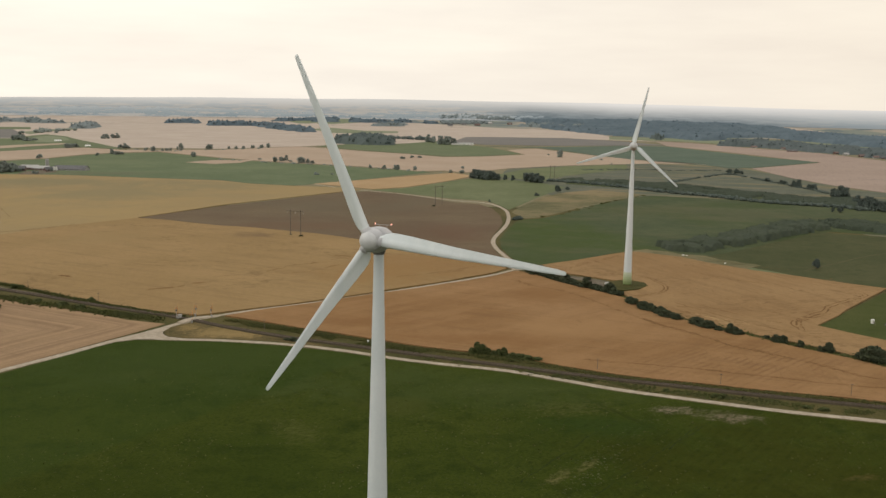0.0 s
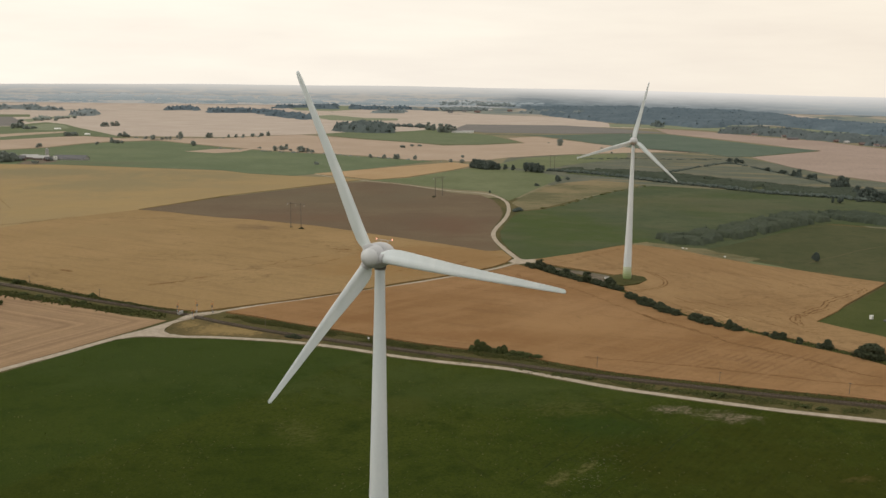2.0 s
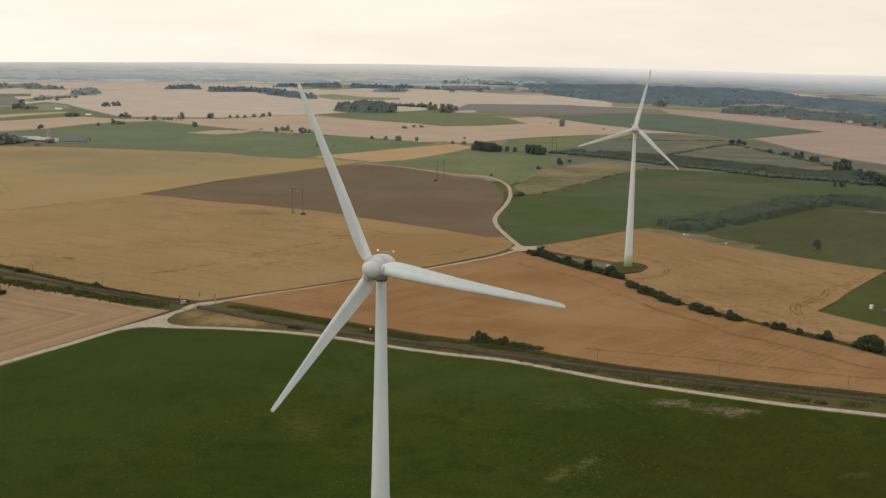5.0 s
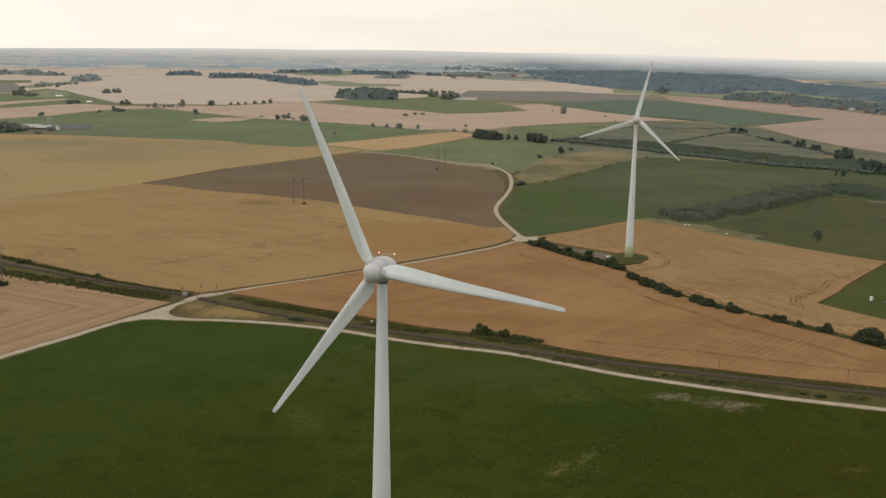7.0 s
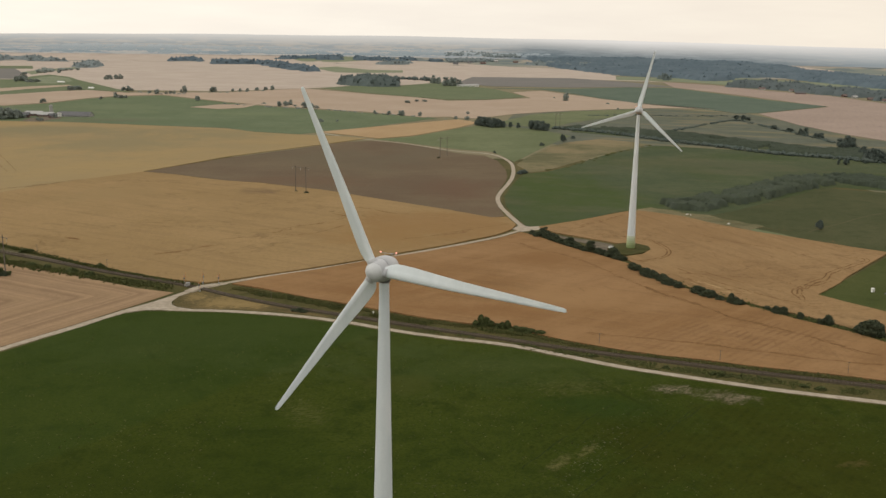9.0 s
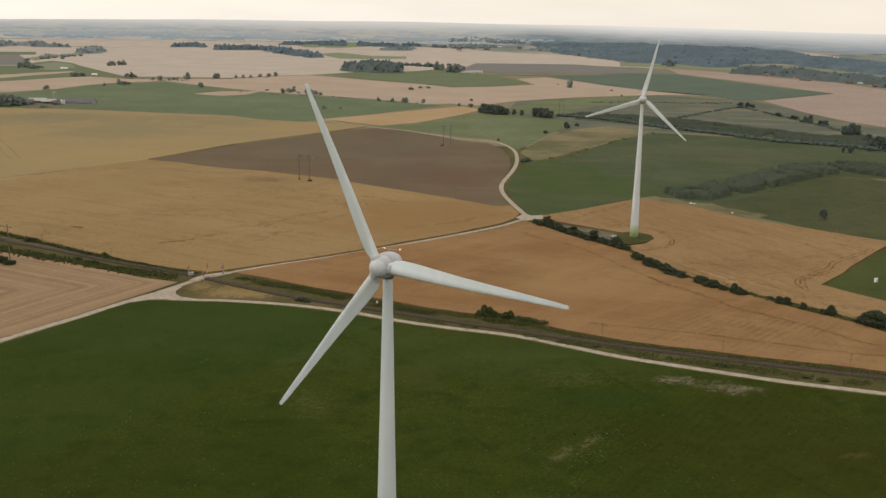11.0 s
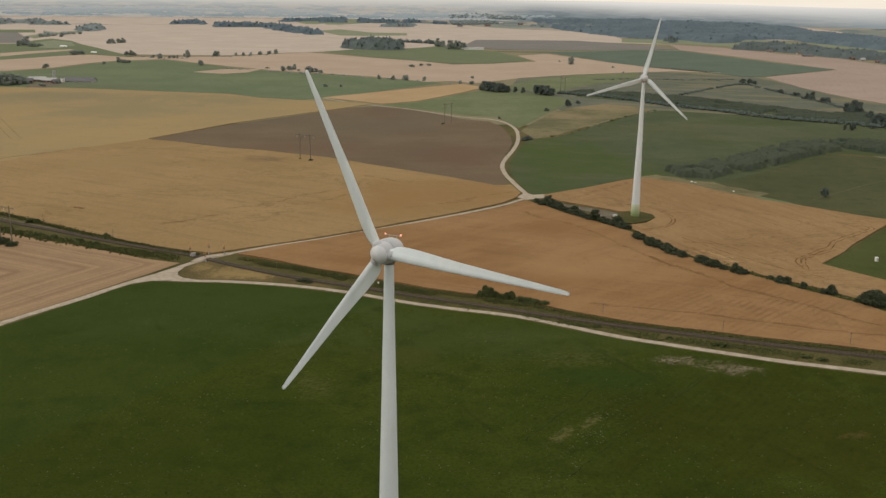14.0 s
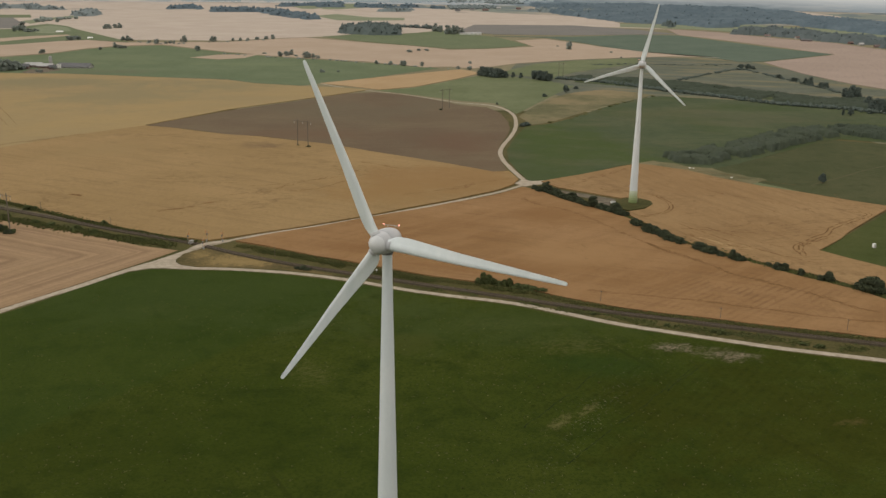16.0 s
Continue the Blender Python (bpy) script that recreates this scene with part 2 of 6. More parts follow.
cp = kp.mix(kp.math("MULTIPLY", kp.math("MULTIPLY", mown, kp.ramp(kp.noise(0.35, 5, 0.7), 0.46, 0.62)), 0.45), cp, (0.016, 0.022, 0.004))
da, db = [Vector(v) for v in [(-108.0, 221.2), (-68.6, 281.5)]]
dn = Vector((-(db - da).y, (db - da).x)).normalized()
dd = kp.t.nodes.new("ShaderNodeVectorMath")
dd.operation = "DOT_PRODUCT"
kp.link(kp.pos, dd.inputs[0])
dd.inputs[1].default_value = (dn.x, dn.y, 0)
older = kp.ramp(kp.math("ADD", kp.math("SUBTRACT", dd.outputs["Value"], dn.dot(da)), kp.math("MULTIPLY", kp.noise(0.2, 3), 3.0)), 0.0, 4.0)
cp = kp.mix(kp.math("MULTIPLY", older, 0.38), cp, (0.028, 0.048, 0.010))
kp.b.inputs["Specular IOR Level"].default_value = 0.015
PASTURE = kp.done(cp)
kq, cq = turf("meadow_turf", (0.055, 0.073, 0.036), (0.082, 0.094, 0.049), (0.036, 0.052, 0.027), 15, None, 0.15)
for sx, sy, ra, rb, tn in [(66, 689, 60, 130, 0), (94, 719, 50, 110, 10)]:
    cq = kq.mix(kq.math("MULTIPLY", kq.spot(sx, sy, ra, rb, tn, 0.9, 0.012), 0.70), cq, (0.048, 0.071, 0.018))
lush = kq.ramp(kq.noise(0.010, 5, 0.6, kq.coords((1, 1, 1), 0, (5, 2, 0))), 0.46, 0.60)
cq = kq.mix(kq.math("MULTIPLY", lush, 0.55), cq, (0.046, 0.066, 0.021))
dry = kq.ramp(kq.noise(1.0, 5, 0.65, kq.coords((0.014, 0.022, 0.1), 20, (3, 8, 0))), 0.48, 0.70)
cq = kq.mix(kq.math("MULTIPLY", dry, 0.30), cq, (0.112, 0.098, 0.056))
cq = kq.mix(kq.math("MULTIPLY", kq.spot(235, 860, 150, 60, 0, 0.9, 0.012), 0.45), cq, (0.094, 0.092, 0.052))
MEADOW = kq.done(cq)
kq, cq = turf("paddock_turf", (0.050, 0.064, 0.018), (0.072, 0.080, 0.026), (0.030, 0.042, 0.010), 15, None, 0.4)
PADDOCK = kq.done(cq)
kq, cq = turf("grazed_turf", (0.052, 0.061, 0.026), (0.078, 0.080, 0.038), (0.034, 0.043, 0.018), 15, None, 0.4)
GRAZED = kq.done(cq)
kq, cq = turf("mid_green_turf", (0.101, 0.130, 0.071), (0.130, 0.154, 0.089), (0.076, 0.104, 0.056), -10, None, 0.2)
for sx, sy, ra, rb, tone in [(-420, 1195, 70, 30, (0.120, 0.118, 0.076)), (-300, 1330, 160, 40, (0.138, 0.160, 0.088)), (-480, 1400, 90, 80, (0.130, 0.150, 0.084))]:
    cq = kq.mix(kq.math("MULTIPLY", kq.spot(sx, sy, ra, rb, 0, 0.9, 0.010), 0.7), cq, tone)
GREEN = kq.done(cq)
# far turf: haze painted in as paler, bluer base colours
kq, cq = turf("hazed_green_turf", (0.083, 0.112, 0.084), (0.105, 0.133, 0.100), (0.066, 0.094, 0.071), -10, None, 0.2)
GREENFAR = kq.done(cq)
kq, cq = turf("hazed_light_turf", (0.165, 0.190, 0.120), (0.200, 0.218, 0.145), (0.130, 0.155, 0.100), 20, None, 0.3)
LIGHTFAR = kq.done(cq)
kq, cq = turf("grass_ley_turf", (0.112, 0.136, 0.076), (0.134, 0.154, 0.088), (0.090, 0.114, 0.062), -10, None, 0.3)
GREENMID = kq.done(cq)
kq, cq = turf("light_green_turf", (0.112, 0.131, 0.066), (0.148, 0.163, 0.088), (0.082, 0.101, 0.052), 20, None, 0.4)
LIGHTGREEN = kq.done(cq)
kq, cq = turf("rough_turf", (0.098, 0.099, 0.051), (0.195, 0.161, 0.091), (0.065, 0.072, 0.035), 60)
for sx, sy, ra, rb in [(172, 1060, 50, 40), (140, 1030, 45, 30), (110, 960, 30, 40)]:
    cq = kq.mix(kq.math("MULTIPLY", kq.spot(sx, sy, ra, rb, 0, 0.9, 0.03), 0.7), cq, (0.215, 0.168, 0.096))
ROUGH = kq.done(cq)
kq, cq = turf("olive_turf", (0.094, 0.106, 0.078), (0.128, 0.132, 0.102), (0.066, 0.079, 0.062), 20)
dry = kq.ramp(kq.noise(1.0, 5, 0.65, kq.coords((0.006, 0.022, 0.1), 20, (3, 8, 0))), 0.48, 0.62)
cq = kq.mix(kq.math("MULTIPLY", dry, 0.6), cq, (0.190, 0.160, 0.090))
OLIVE = kq.done(cq)
kq, cq = turf("verge_turf", (0.056, 0.057, 0.019), (0.100, 0.084, 0.033), (0.021, 0.029, 0.009), 35, (0.20, 0.16, 0.06))
VERGE = kq.done(cq)
kq, cq = turf("bank_turf", (0.064, 0.061, 0.023), (0.118, 0.098, 0.042), (0.034, 0.038, 0.014), 35)
BANK = kq.done(cq)
ki, ci = turf("island_turf", (0.088, 0.070, 0.030), (0.150, 0.112, 0.050), (0.036, 0.038, 0.015), 35, (0.26, 0.19, 0.08))
for sx, sy, ra, rb in [(-90.6, 383.5, 12, 12), (-83.3, 382.3, 14, 8), (-104.0, 390.4, 5, 8), (-79.2, 379.2, 9, 5)]:
    ci = ki.mix(ki.math("MULTIPLY", ki.spot(sx, sy, ra, rb, 0, 0.8, 0.35), 0.60), ci, (0.240, 0.172, 0.074))
ISLAND = ki.done(ci)
WHEAT_A = crop("wheat_ripe", (0.203, 0.113, 0.047), (0.262, 0.157, 0.075), (0.132, 0.075, 0.034), -67, 0.10, 20, 0.34, broad=0.013, comb=44, comb_at=(118, 348, 60, 40),
               tint=[(16, 378, 46, 15, (0.178, 0.094, 0.037)), (-38, 405, 34, 12, (0.182, 0.096, 0.038)), (52, 470, 22, 26, (0.186, 0.100, 0.040)), (52, 402, 34, 26, (0.262, 0.158, 0.074))])
WHEAT_F = crop("wheat_light", (0.230, 0.143, 0.066), (0.276, 0.180, 0.088), (0.132, 0.081, 0.038), -22, 0.50, 18, 0.4)
WHEAT_B = crop("wheat_gold", (0.244, 0.165, 0.075), (0.280, 0.191, 0.090), (0.156, 0.102, 0.049), -62, 0.62, 24, 0.5, [(-132, 668, 17, 16), (-122, 666, 9, 10)],
               tint=[(6, 560, 62, 56, (0.214, 0.126, 0.052)), (-40, 520, 50, 40, (0.226, 0.138, 0.056)), (-230, 640, 50, 60, (0.238, 0.166, 0.078))])
WHEAT_C = crop("barley_yellow", (0.288, 0.208, 0.096), (0.246, 0.188, 0.098), (0.202, 0.155, 0.083), 70, 0.25, 24, 0.3, broad=0.006,
               tint=[(*p, (0.190, 0.160, 0.090)) for p in ((-316, 953, 85, 125), (-252, 1048, 80, 70), (-449, 1043, 110, 60), (-403, 1068, 120, 50))])
# farther corn: these bases are lifted and greyed to paint in haze
WHEAT_D = crop("wheat_pale", (0.331, 0.258, 0.193), (0.368, 0.291, 0.223), (0.274, 0.215, 0.161), 20, 0.3, 0, 0.25)
WHEAT_E = crop("hazed_corn", (0.374, 0.316, 0.265), (0.424, 0.362, 0.306), (0.320, 0.274, 0.233), 20, 0.5, 0, 0.15)
PLOUGH = crop("bare_soil", (0.120, 0.087, 0.056), (0.146, 0.112, 0.070), (0.076, 0.056, 0.038), 78, 0.15, 0, 0.60, broad=0.012,
              tint=[(-110, 860, 90, 90, (0.112, 0.092, 0.060)), (-20, 930, 60, 50, (0.116, 0.094, 0.062)), (10, 690, 45, 80, (0.116, 0.072, 0.046)), (-90, 720, 70, 30, (0.122, 0.080, 0.050))])
WHEAT_H = crop("wheat_strip", (0.320, 0.222, 0.120), (0.355, 0.252, 0.144), (0.251, 0.175, 0.098), 20, 0.3, 0, 0.25)
WHEAT_G = crop("pinkish_corn", (0.278, 0.216, 0.178), (0.321, 0.250, 0.208), (0.221, 0.178, 0.150), 20, 0.5, 0, 0.3, broad=0.006)
GREYSOIL = crop("grey_soil", (0.150, 0.145, 0.135), (0.170, 0.160, 0.148), (0.125, 0.120, 0.112), 10, 0.2, 0, 0.1)

# cut field: swaths follow the railway and the road and meet in a mitre
ks = Nodes("stubble", 0.95, spec=0.05)


def swath_distance(a, b, sign):
    d = (Vector(b) - Vector(a)).normalized()
    n = Vector((-d.y, d.x, 0)) * sign
    dot = ks.t.nodes.new("ShaderNodeVectorMath")
    dot.operation = "DOT_PRODUCT"
    ks.link(ks.pos, dot.inputs[0])
    dot.inputs[1].default_value = n
    return ks.math("SUBTRACT", dot.outputs["Value"], n.to_2d().dot(Vector(a)))


sd = ks.math("MINIMUM", swath_distance(*[(-206, 445), (-114.9, 398.9)], -1), swath_distance(*[(-152.8, 326.7), (-124.6, 380.1)], 1))
sd = ks.math("ADD", sd, ks.math("MULTIPLY", ks.noise(0.03, 5, 0.65), 4.0))
sx = ks.t.nodes.new("ShaderNodeCombineXYZ")
ks.link(sd, sx.inputs[0])
sw = ks.noise(0.22, 6, 0.72, sx.outputs[0])
cs = ks.mix(ks.ramp(sw, 0.36, 0.60), (0.172, 0.112, 0.066), (0.298, 0.204, 0.122))
st = ks.noise(1.0, 5, 0.7, ks.coords((0.05, 0.5, 0.1), 25))
cs = ks.mix(ks.math("MULTIPLY", ks.ramp(st, 0.45, 0.7), 0.4), cs, (0.180, 0.120, 0.070))
cs = ks.mix(ks.math("MULTIPLY", ks.ramp(ks.noise(0.05, 4, 0.65), 0.4, 0.7), 0.4), cs, (0.300, 0.205, 0.115))
cs = ks.mix(ks.math("MULTIPLY", ks.ramp(ks.noise(0.8, 5, 0.75), 0.42, 0.70), 0.5), cs, (0.170, 0.115, 0.066))
STUBBLE = ks.done(cs)

GRAVEL = plain("gravel", (0.27, 0.23, 0.175), (0.39, 0.34, 0.27), 0.35, 0.95, spec=0.1, bump=0.4)
BALLAST = plain("ballast", (0.046, 0.038, 0.024), (0.070, 0.057, 0.037), 0.8, 0.95, spec=0.1, bump=0.5)
PATHSOIL = plain("trodden_turf", (0.072, 0.068, 0.036), (0.110, 0.098, 0.056), 0.25, 0.95, spec=0.05, bump=0.3)
DIRT = plain("packed_dirt", (0.10, 0.085, 0.062), (0.17, 0.145, 0.11), 0.25, 0.95, spec=0.05, bump=0.3)
STEEL = plain("rail_steel", (0.09, 0.065, 0.048), (0.15, 0.115, 0.09), 2.0, 0.6, 0.4)
SLEEPER = plain("sleeper_wood", (0.045, 0.038, 0.028), (0.08, 0.068, 0.052), 3.0, 0.9)
PAINT = plain("white_paint", (0.57, 0.625, 0.65), (0.65, 0.69, 0.71), 0.25, 0.38, spec=0.45, bump=0.0)
BLADE = plain("blade_gelcoat", (0.56, 0.62, 0.635), (0.64, 0.69, 0.70), 0.35, 0.36, spec=0.45, bump=0.0)
NACELLE = plain("nacelle_shell", (0.40, 0.41, 0.43), (0.48, 0.49, 0.50), 0.5, 0.4, spec=0.45, bump=0.0)
SPINNER = plain("spinner_shell", (0.46, 0.48, 0.49), (0.54, 0.555, 0.56), 0.5, 0.38, spec=0.45, bump=0.0)
DARKGAP = plain("dark_seal", (0.10, 0.10, 0.10), (0.17, 0.165, 0.16), 1.0, 0.7)
GREYMETAL = plain("galvanised_metal", (0.34, 0.35, 0.35), (0.46, 0.46, 0.45), 1.5, 0.5, 0.6)
POLEWOOD = plain("tarred_wood", (0.105, 0.090, 0.072), (0.155, 0.134, 0.110), 1.2, 0.9)
WHITE = plain("white_render", (0.70, 0.70, 0.68), (0.82, 0.81, 0.78), 0.6, 0.7)
REDWOOD = plain("red_boards", (0.115, 0.070, 0.061), (0.145, 0.090, 0.078), 0.8, 0.85)
PALEROOF = plain("pale_sheet_roof", (0.300, 0.300, 0.295), (0.400, 0.395, 0.380), 0.3, 0.6)
DARKROOF = plain("dark_sheet_roof", (0.075, 0.075, 0.08), (0.115, 0.115, 0.118), 0.3, 0.6)
TILEROOF = plain("red_tile_roof", (0.130, 0.092, 0.084), (0.165, 0.115, 0.102), 0.5, 0.85)
CONCRETE = plain("silo_concrete", (0.25, 0.25, 0.24), (0.34, 0.335, 0.32), 0.4, 0.85)
WINDOWGLASS = plain("window_glass", (0.03, 0.035, 0.04), (0.05, 0.055, 0.06), 1.0, 0.1, spec=0.6)
BARK = plain("bark", (0.055, 0.042, 0.030), (0.10, 0.08, 0.06), 2.0, 0.95, bump=0.5)
ORANGE = plain("warning_orange", (0.45, 0.20, 0.07), (0.55, 0.26, 0.10), 1.0, 0.6)
LEAF = foliage("broad_leaves", (0.036, 0.046, 0.028), (0.072, 0.083, 0.047), (0.052, 0.060, 0.042))
SHRUB = foliage("shrub_leaves", (0.040, 0.052, 0.018), (0.092, 0.104, 0.042), (0.056, 0.066, 0.030))
# mid and far leaves: distance haze painted in as lifted, bluer tones
LEAF_FAR = foliage("hazed_tree_leaves", (0.166, 0.198, 0.182), (0.218, 0.244, 0.212), (0.206, 0.236, 0.226), 0.1)
LEAF_DITCH = foliage("hazed_mid_leaves", (0.066, 0.087, 0.078), (0.102, 0.122, 0.102), (0.094, 0.114, 0.108), 0.1)
WILLOW = foliage("willow_leaves", (0.037, 0.049, 0.034), (0.076, 0.089, 0.060), (0.057, 0.070, 0.054), 0.12, 0.6)
WEED = foliage("verge_weeds", (0.062, 0.070, 0.024), (0.135, 0.125, 0.048), (0.080, 0.080, 0.034))
NETTLE = foliage("nettle_leaves", (0.050, 0.060, 0.020), (0.098, 0.100, 0.036), (0.060, 0.066, 0.028), 0.12, 0.6)
# woods and copses: blue haze painted into the base colours, paler farther off
WOODS = foliage("hazed_woods", (0.078, 0.110, 0.132), (0.094, 0.126, 0.148), (0.114, 0.148, 0.170), 0.006, 0.8)

COPSE = foliage("hazed_copse_leaves", (0.076, 0.098, 0.095), (0.094, 0.116, 0.110), (0.104, 0.126, 0.126), 0.02, 0.6)
GARDEN = foliage("hazed_garden_trees", (0.080, 0.100, 0.104), (0.100, 0.120, 0.118), (0.106, 0.128, 0.132), 0.03, 0.6)
WOODS_FAR = foliage("hazed_far_woods", (0.150, 0.180, 0.184), (0.170, 0.200, 0.200), (0.186, 0.216, 0.220), 0.006, 0.8)

lamp_m = Nodes("obstruction_lamp", 0.3)
lamp_m.b.inputs["Emission Color"].default_value = (1.0, 0.42, 0.32, 1)
lamp_m.b.inputs["Emission Strength"].default_value = 1.7
LAMP = lamp_m.done((0.8, 0.3, 0.25))

# backdrop: pale blue-grey woods and fields along the horizon, haze painted as upward-paling glow
kh = Nodes("hills_painted_haze", 1.0, spec=0.0)
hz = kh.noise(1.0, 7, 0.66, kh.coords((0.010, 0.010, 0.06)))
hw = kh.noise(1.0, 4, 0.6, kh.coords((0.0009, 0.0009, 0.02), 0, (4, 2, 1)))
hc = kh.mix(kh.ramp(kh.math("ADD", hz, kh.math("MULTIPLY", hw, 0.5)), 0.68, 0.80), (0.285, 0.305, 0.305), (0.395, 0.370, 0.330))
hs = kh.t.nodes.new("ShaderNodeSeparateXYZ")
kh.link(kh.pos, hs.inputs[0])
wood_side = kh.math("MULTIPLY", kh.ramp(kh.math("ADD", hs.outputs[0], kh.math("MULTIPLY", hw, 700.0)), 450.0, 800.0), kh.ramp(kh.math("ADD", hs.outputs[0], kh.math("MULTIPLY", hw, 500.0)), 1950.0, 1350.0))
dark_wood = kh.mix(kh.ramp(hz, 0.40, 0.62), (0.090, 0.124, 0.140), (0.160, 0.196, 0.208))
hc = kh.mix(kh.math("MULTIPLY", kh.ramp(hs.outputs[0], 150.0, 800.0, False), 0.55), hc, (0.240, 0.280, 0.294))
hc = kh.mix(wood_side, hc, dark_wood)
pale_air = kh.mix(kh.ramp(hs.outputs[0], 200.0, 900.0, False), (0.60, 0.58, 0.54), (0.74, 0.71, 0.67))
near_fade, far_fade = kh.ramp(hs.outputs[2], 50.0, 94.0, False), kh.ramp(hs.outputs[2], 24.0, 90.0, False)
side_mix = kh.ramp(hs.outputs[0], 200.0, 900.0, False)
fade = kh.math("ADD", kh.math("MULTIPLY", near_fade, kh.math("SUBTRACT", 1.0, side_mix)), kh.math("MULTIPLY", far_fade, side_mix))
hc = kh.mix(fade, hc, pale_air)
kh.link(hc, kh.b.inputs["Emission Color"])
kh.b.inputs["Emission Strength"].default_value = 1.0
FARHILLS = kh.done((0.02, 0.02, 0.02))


# ---------------------------------------------------------------- mesh helpers
def rise(x, y):
    """Height of the land: level, then rising to the far hills."""
    r = math.hypot(x, y)
    return 0.0 if r < 3600 else 78 * ((r - 3600) / 1300) ** 1.5


def mesh(name, verts, faces, material, parent=None, smooth=False):
    me = bpy.data.meshes.new(name)
    me.from_pydata(verts, [], faces)
    me.materials.append(material)
    if smooth:
        me.polygons.foreach_set("use_smooth", [True] * len(me.polygons))
    me.update()
    ob = new(name, me)
    ob.parent = parent
    return ob


def part(name, bm, material, parent=None, label="", smooth=False):
    me = bpy.data.meshes.new(name)
    bm.to_mesh(me)
    bm.free()
    me.materials.append(material)
    if smooth:
        me.polygons.foreach_set("use_smooth", [True] * len(me.polygons))
    ob = new(name, me)
    ob.parent = parent
    return tagged(ob, label) if label else ob


def box(bm, size, at=(0, 0, 0), turn=0.0, bevel=0.0):
    made = bmesh.ops.create_cube(bm, size=1.0)["verts"]
    bmesh.ops.scale(bm, vec=size, verts=made)
    if bevel:
        edges = list({e for v in made for e in v.link_edges})
        made = list({v for f in bmesh.ops.bevel(bm, geom=edges, offset=bevel, segments=2, affect="EDGES")["faces"] for v in f.verts} | {v for v in made if v.is_valid})
    bmesh.ops.transform(bm, matrix=pose(*at, 0, 0, turn), verts=made)


def lathe(profile, n=40, caps=True):
    """A surface of revolution about z from (radius, height) pairs, with flat ends."""
    bm = bmesh.new()
    ring = lambda r, z: [bm.verts.new((r * math.cos(2 * math.pi * i / n), r * math.sin(2 * math.pi * i / n), z)) for i in range(n)]
    rings = [ring(r, z) for r, z in profile]
    for a, b in zip(rings, rings[1:]):
        for i in range(n):
            bm.faces.new((a[i], a[(i + 1) % n], b[(i + 1) % n], b[i]))
    if caps:
        bm.faces.new(list(reversed(ring(*profile[0]))))
        bm.faces.new(ring(*profile[-1]))
    return bm


def smooth_line(points, step=6.0):
    """A curve through the points, sampled about every step metres."""
    p = [Vector((q[0], q[1], 0)) for q in points]
    p = [p[0] * 2 - p[1]] + p + [p[-1] * 2 - p[-2]]
    out = []
    for a, b, c, d in zip(p, p[1:], p[2:], p[3:]):
        n = max(1, int((c - b).length / step))
        for i in range(n):
            s = i / n
            out.append(0.5 * ((2 * b) + (c - a) * s + (2 * a - 5 * b + 4 * c - d) * s * s + (3 * b - a - 3 * c + d) * s ** 3))
    out.append(p[-2])
    return out


def ribbon(name, points, profile, material, step=6.0, ragged=0.0, parent=None):
    """A band along a curve; profile: (offset to the right, height) across it."""
    line = smooth_line(points, step)
    verts, faces, w = [], [], len(profile)
    for i, q in enumerate(line):
        d = (line[min(i + 1, len(line) - 1)] - line[max(i - 1, 0)]).normalized()
        side = Vector((d.y, -d.x, 0))
        for j, (o, h) in enumerate(profile):
            rag = 1 + ragged * noise.noise((q.x * 0.11 + j * 9, q.y * 0.11, 0)) if j in (0, w - 1) else 1
            v = q + side * o * rag
            verts.append((v.x, v.y, h + rise(v.x, v.y)))
    for i in range(len(line) - 1):
        for j in range(w - 1):
            a = i * w + j
            faces.append((a, a + 1, a + w + 1, a + w))
    return mesh(name, verts, faces, material, parent)


def field(name, points, material, height, label, category="field", wavy=1.2, kind="structure"):
    """A parcel of land: a slightly wavy outline filled at its crop's height, with an edge down to the ground."""
    pts = []
    n = len(points)
    for i in range(n):
        a, b = Vector(points[i]), Vector(points[(i + 1) % n])
        far = max(1.0, min(a.length, b.length) / 400)
        k = max(1, min(30, int((b - a).length / (12 * far))))
        side = Vector(((b - a).y, -(b - a).x)).normalized()
        for s in range(k):
            q = a.lerp(b, s / k)
            if s:
                q = q + side * wavy * noise.noise((q.x * 0.05, q.y * 0.05, 3.3))
            pts.append(q)
    bm = bmesh.new()
    top = [bm.verts.new((q.x, q.y, 0)) for q in pts]
    face = bm.faces.new(top)
    if face.calc_area() and face.normal.z < 0:
        face.normal_flip()
    face.normal_update()
    if face.normal.z < 0:
        face.normal_flip()
    bmesh.ops.triangulate(bm, faces=[face])
    if max(q.length for q in pts) > 3400:
        for _ in range(5):
            long = [e for e in bm.edges if e.calc_length() > 160 and max(v.co.length for v in e.verts) > 3300]
            if not long:
                break
            bmesh.ops.subdivide_edges(bm, edges=long, cuts=1)
            bmesh.ops.triangulate(bm, faces=bm.faces[:])
    rim = [e for e in bm.edges if e.is_boundary]
    for v in bm.verts:
        v.co.z = rise(v.co.x, v.co.y) + height
    low = bmesh.ops.extrude_edge_only(bm, edges=rim)["geom"]
    for v in low:
        if isinstance(v, bmesh.types.BMVert):
            v.co.z -= height + 0.05
    return tagged(part(name, bm, material), label, category, kind=kind)


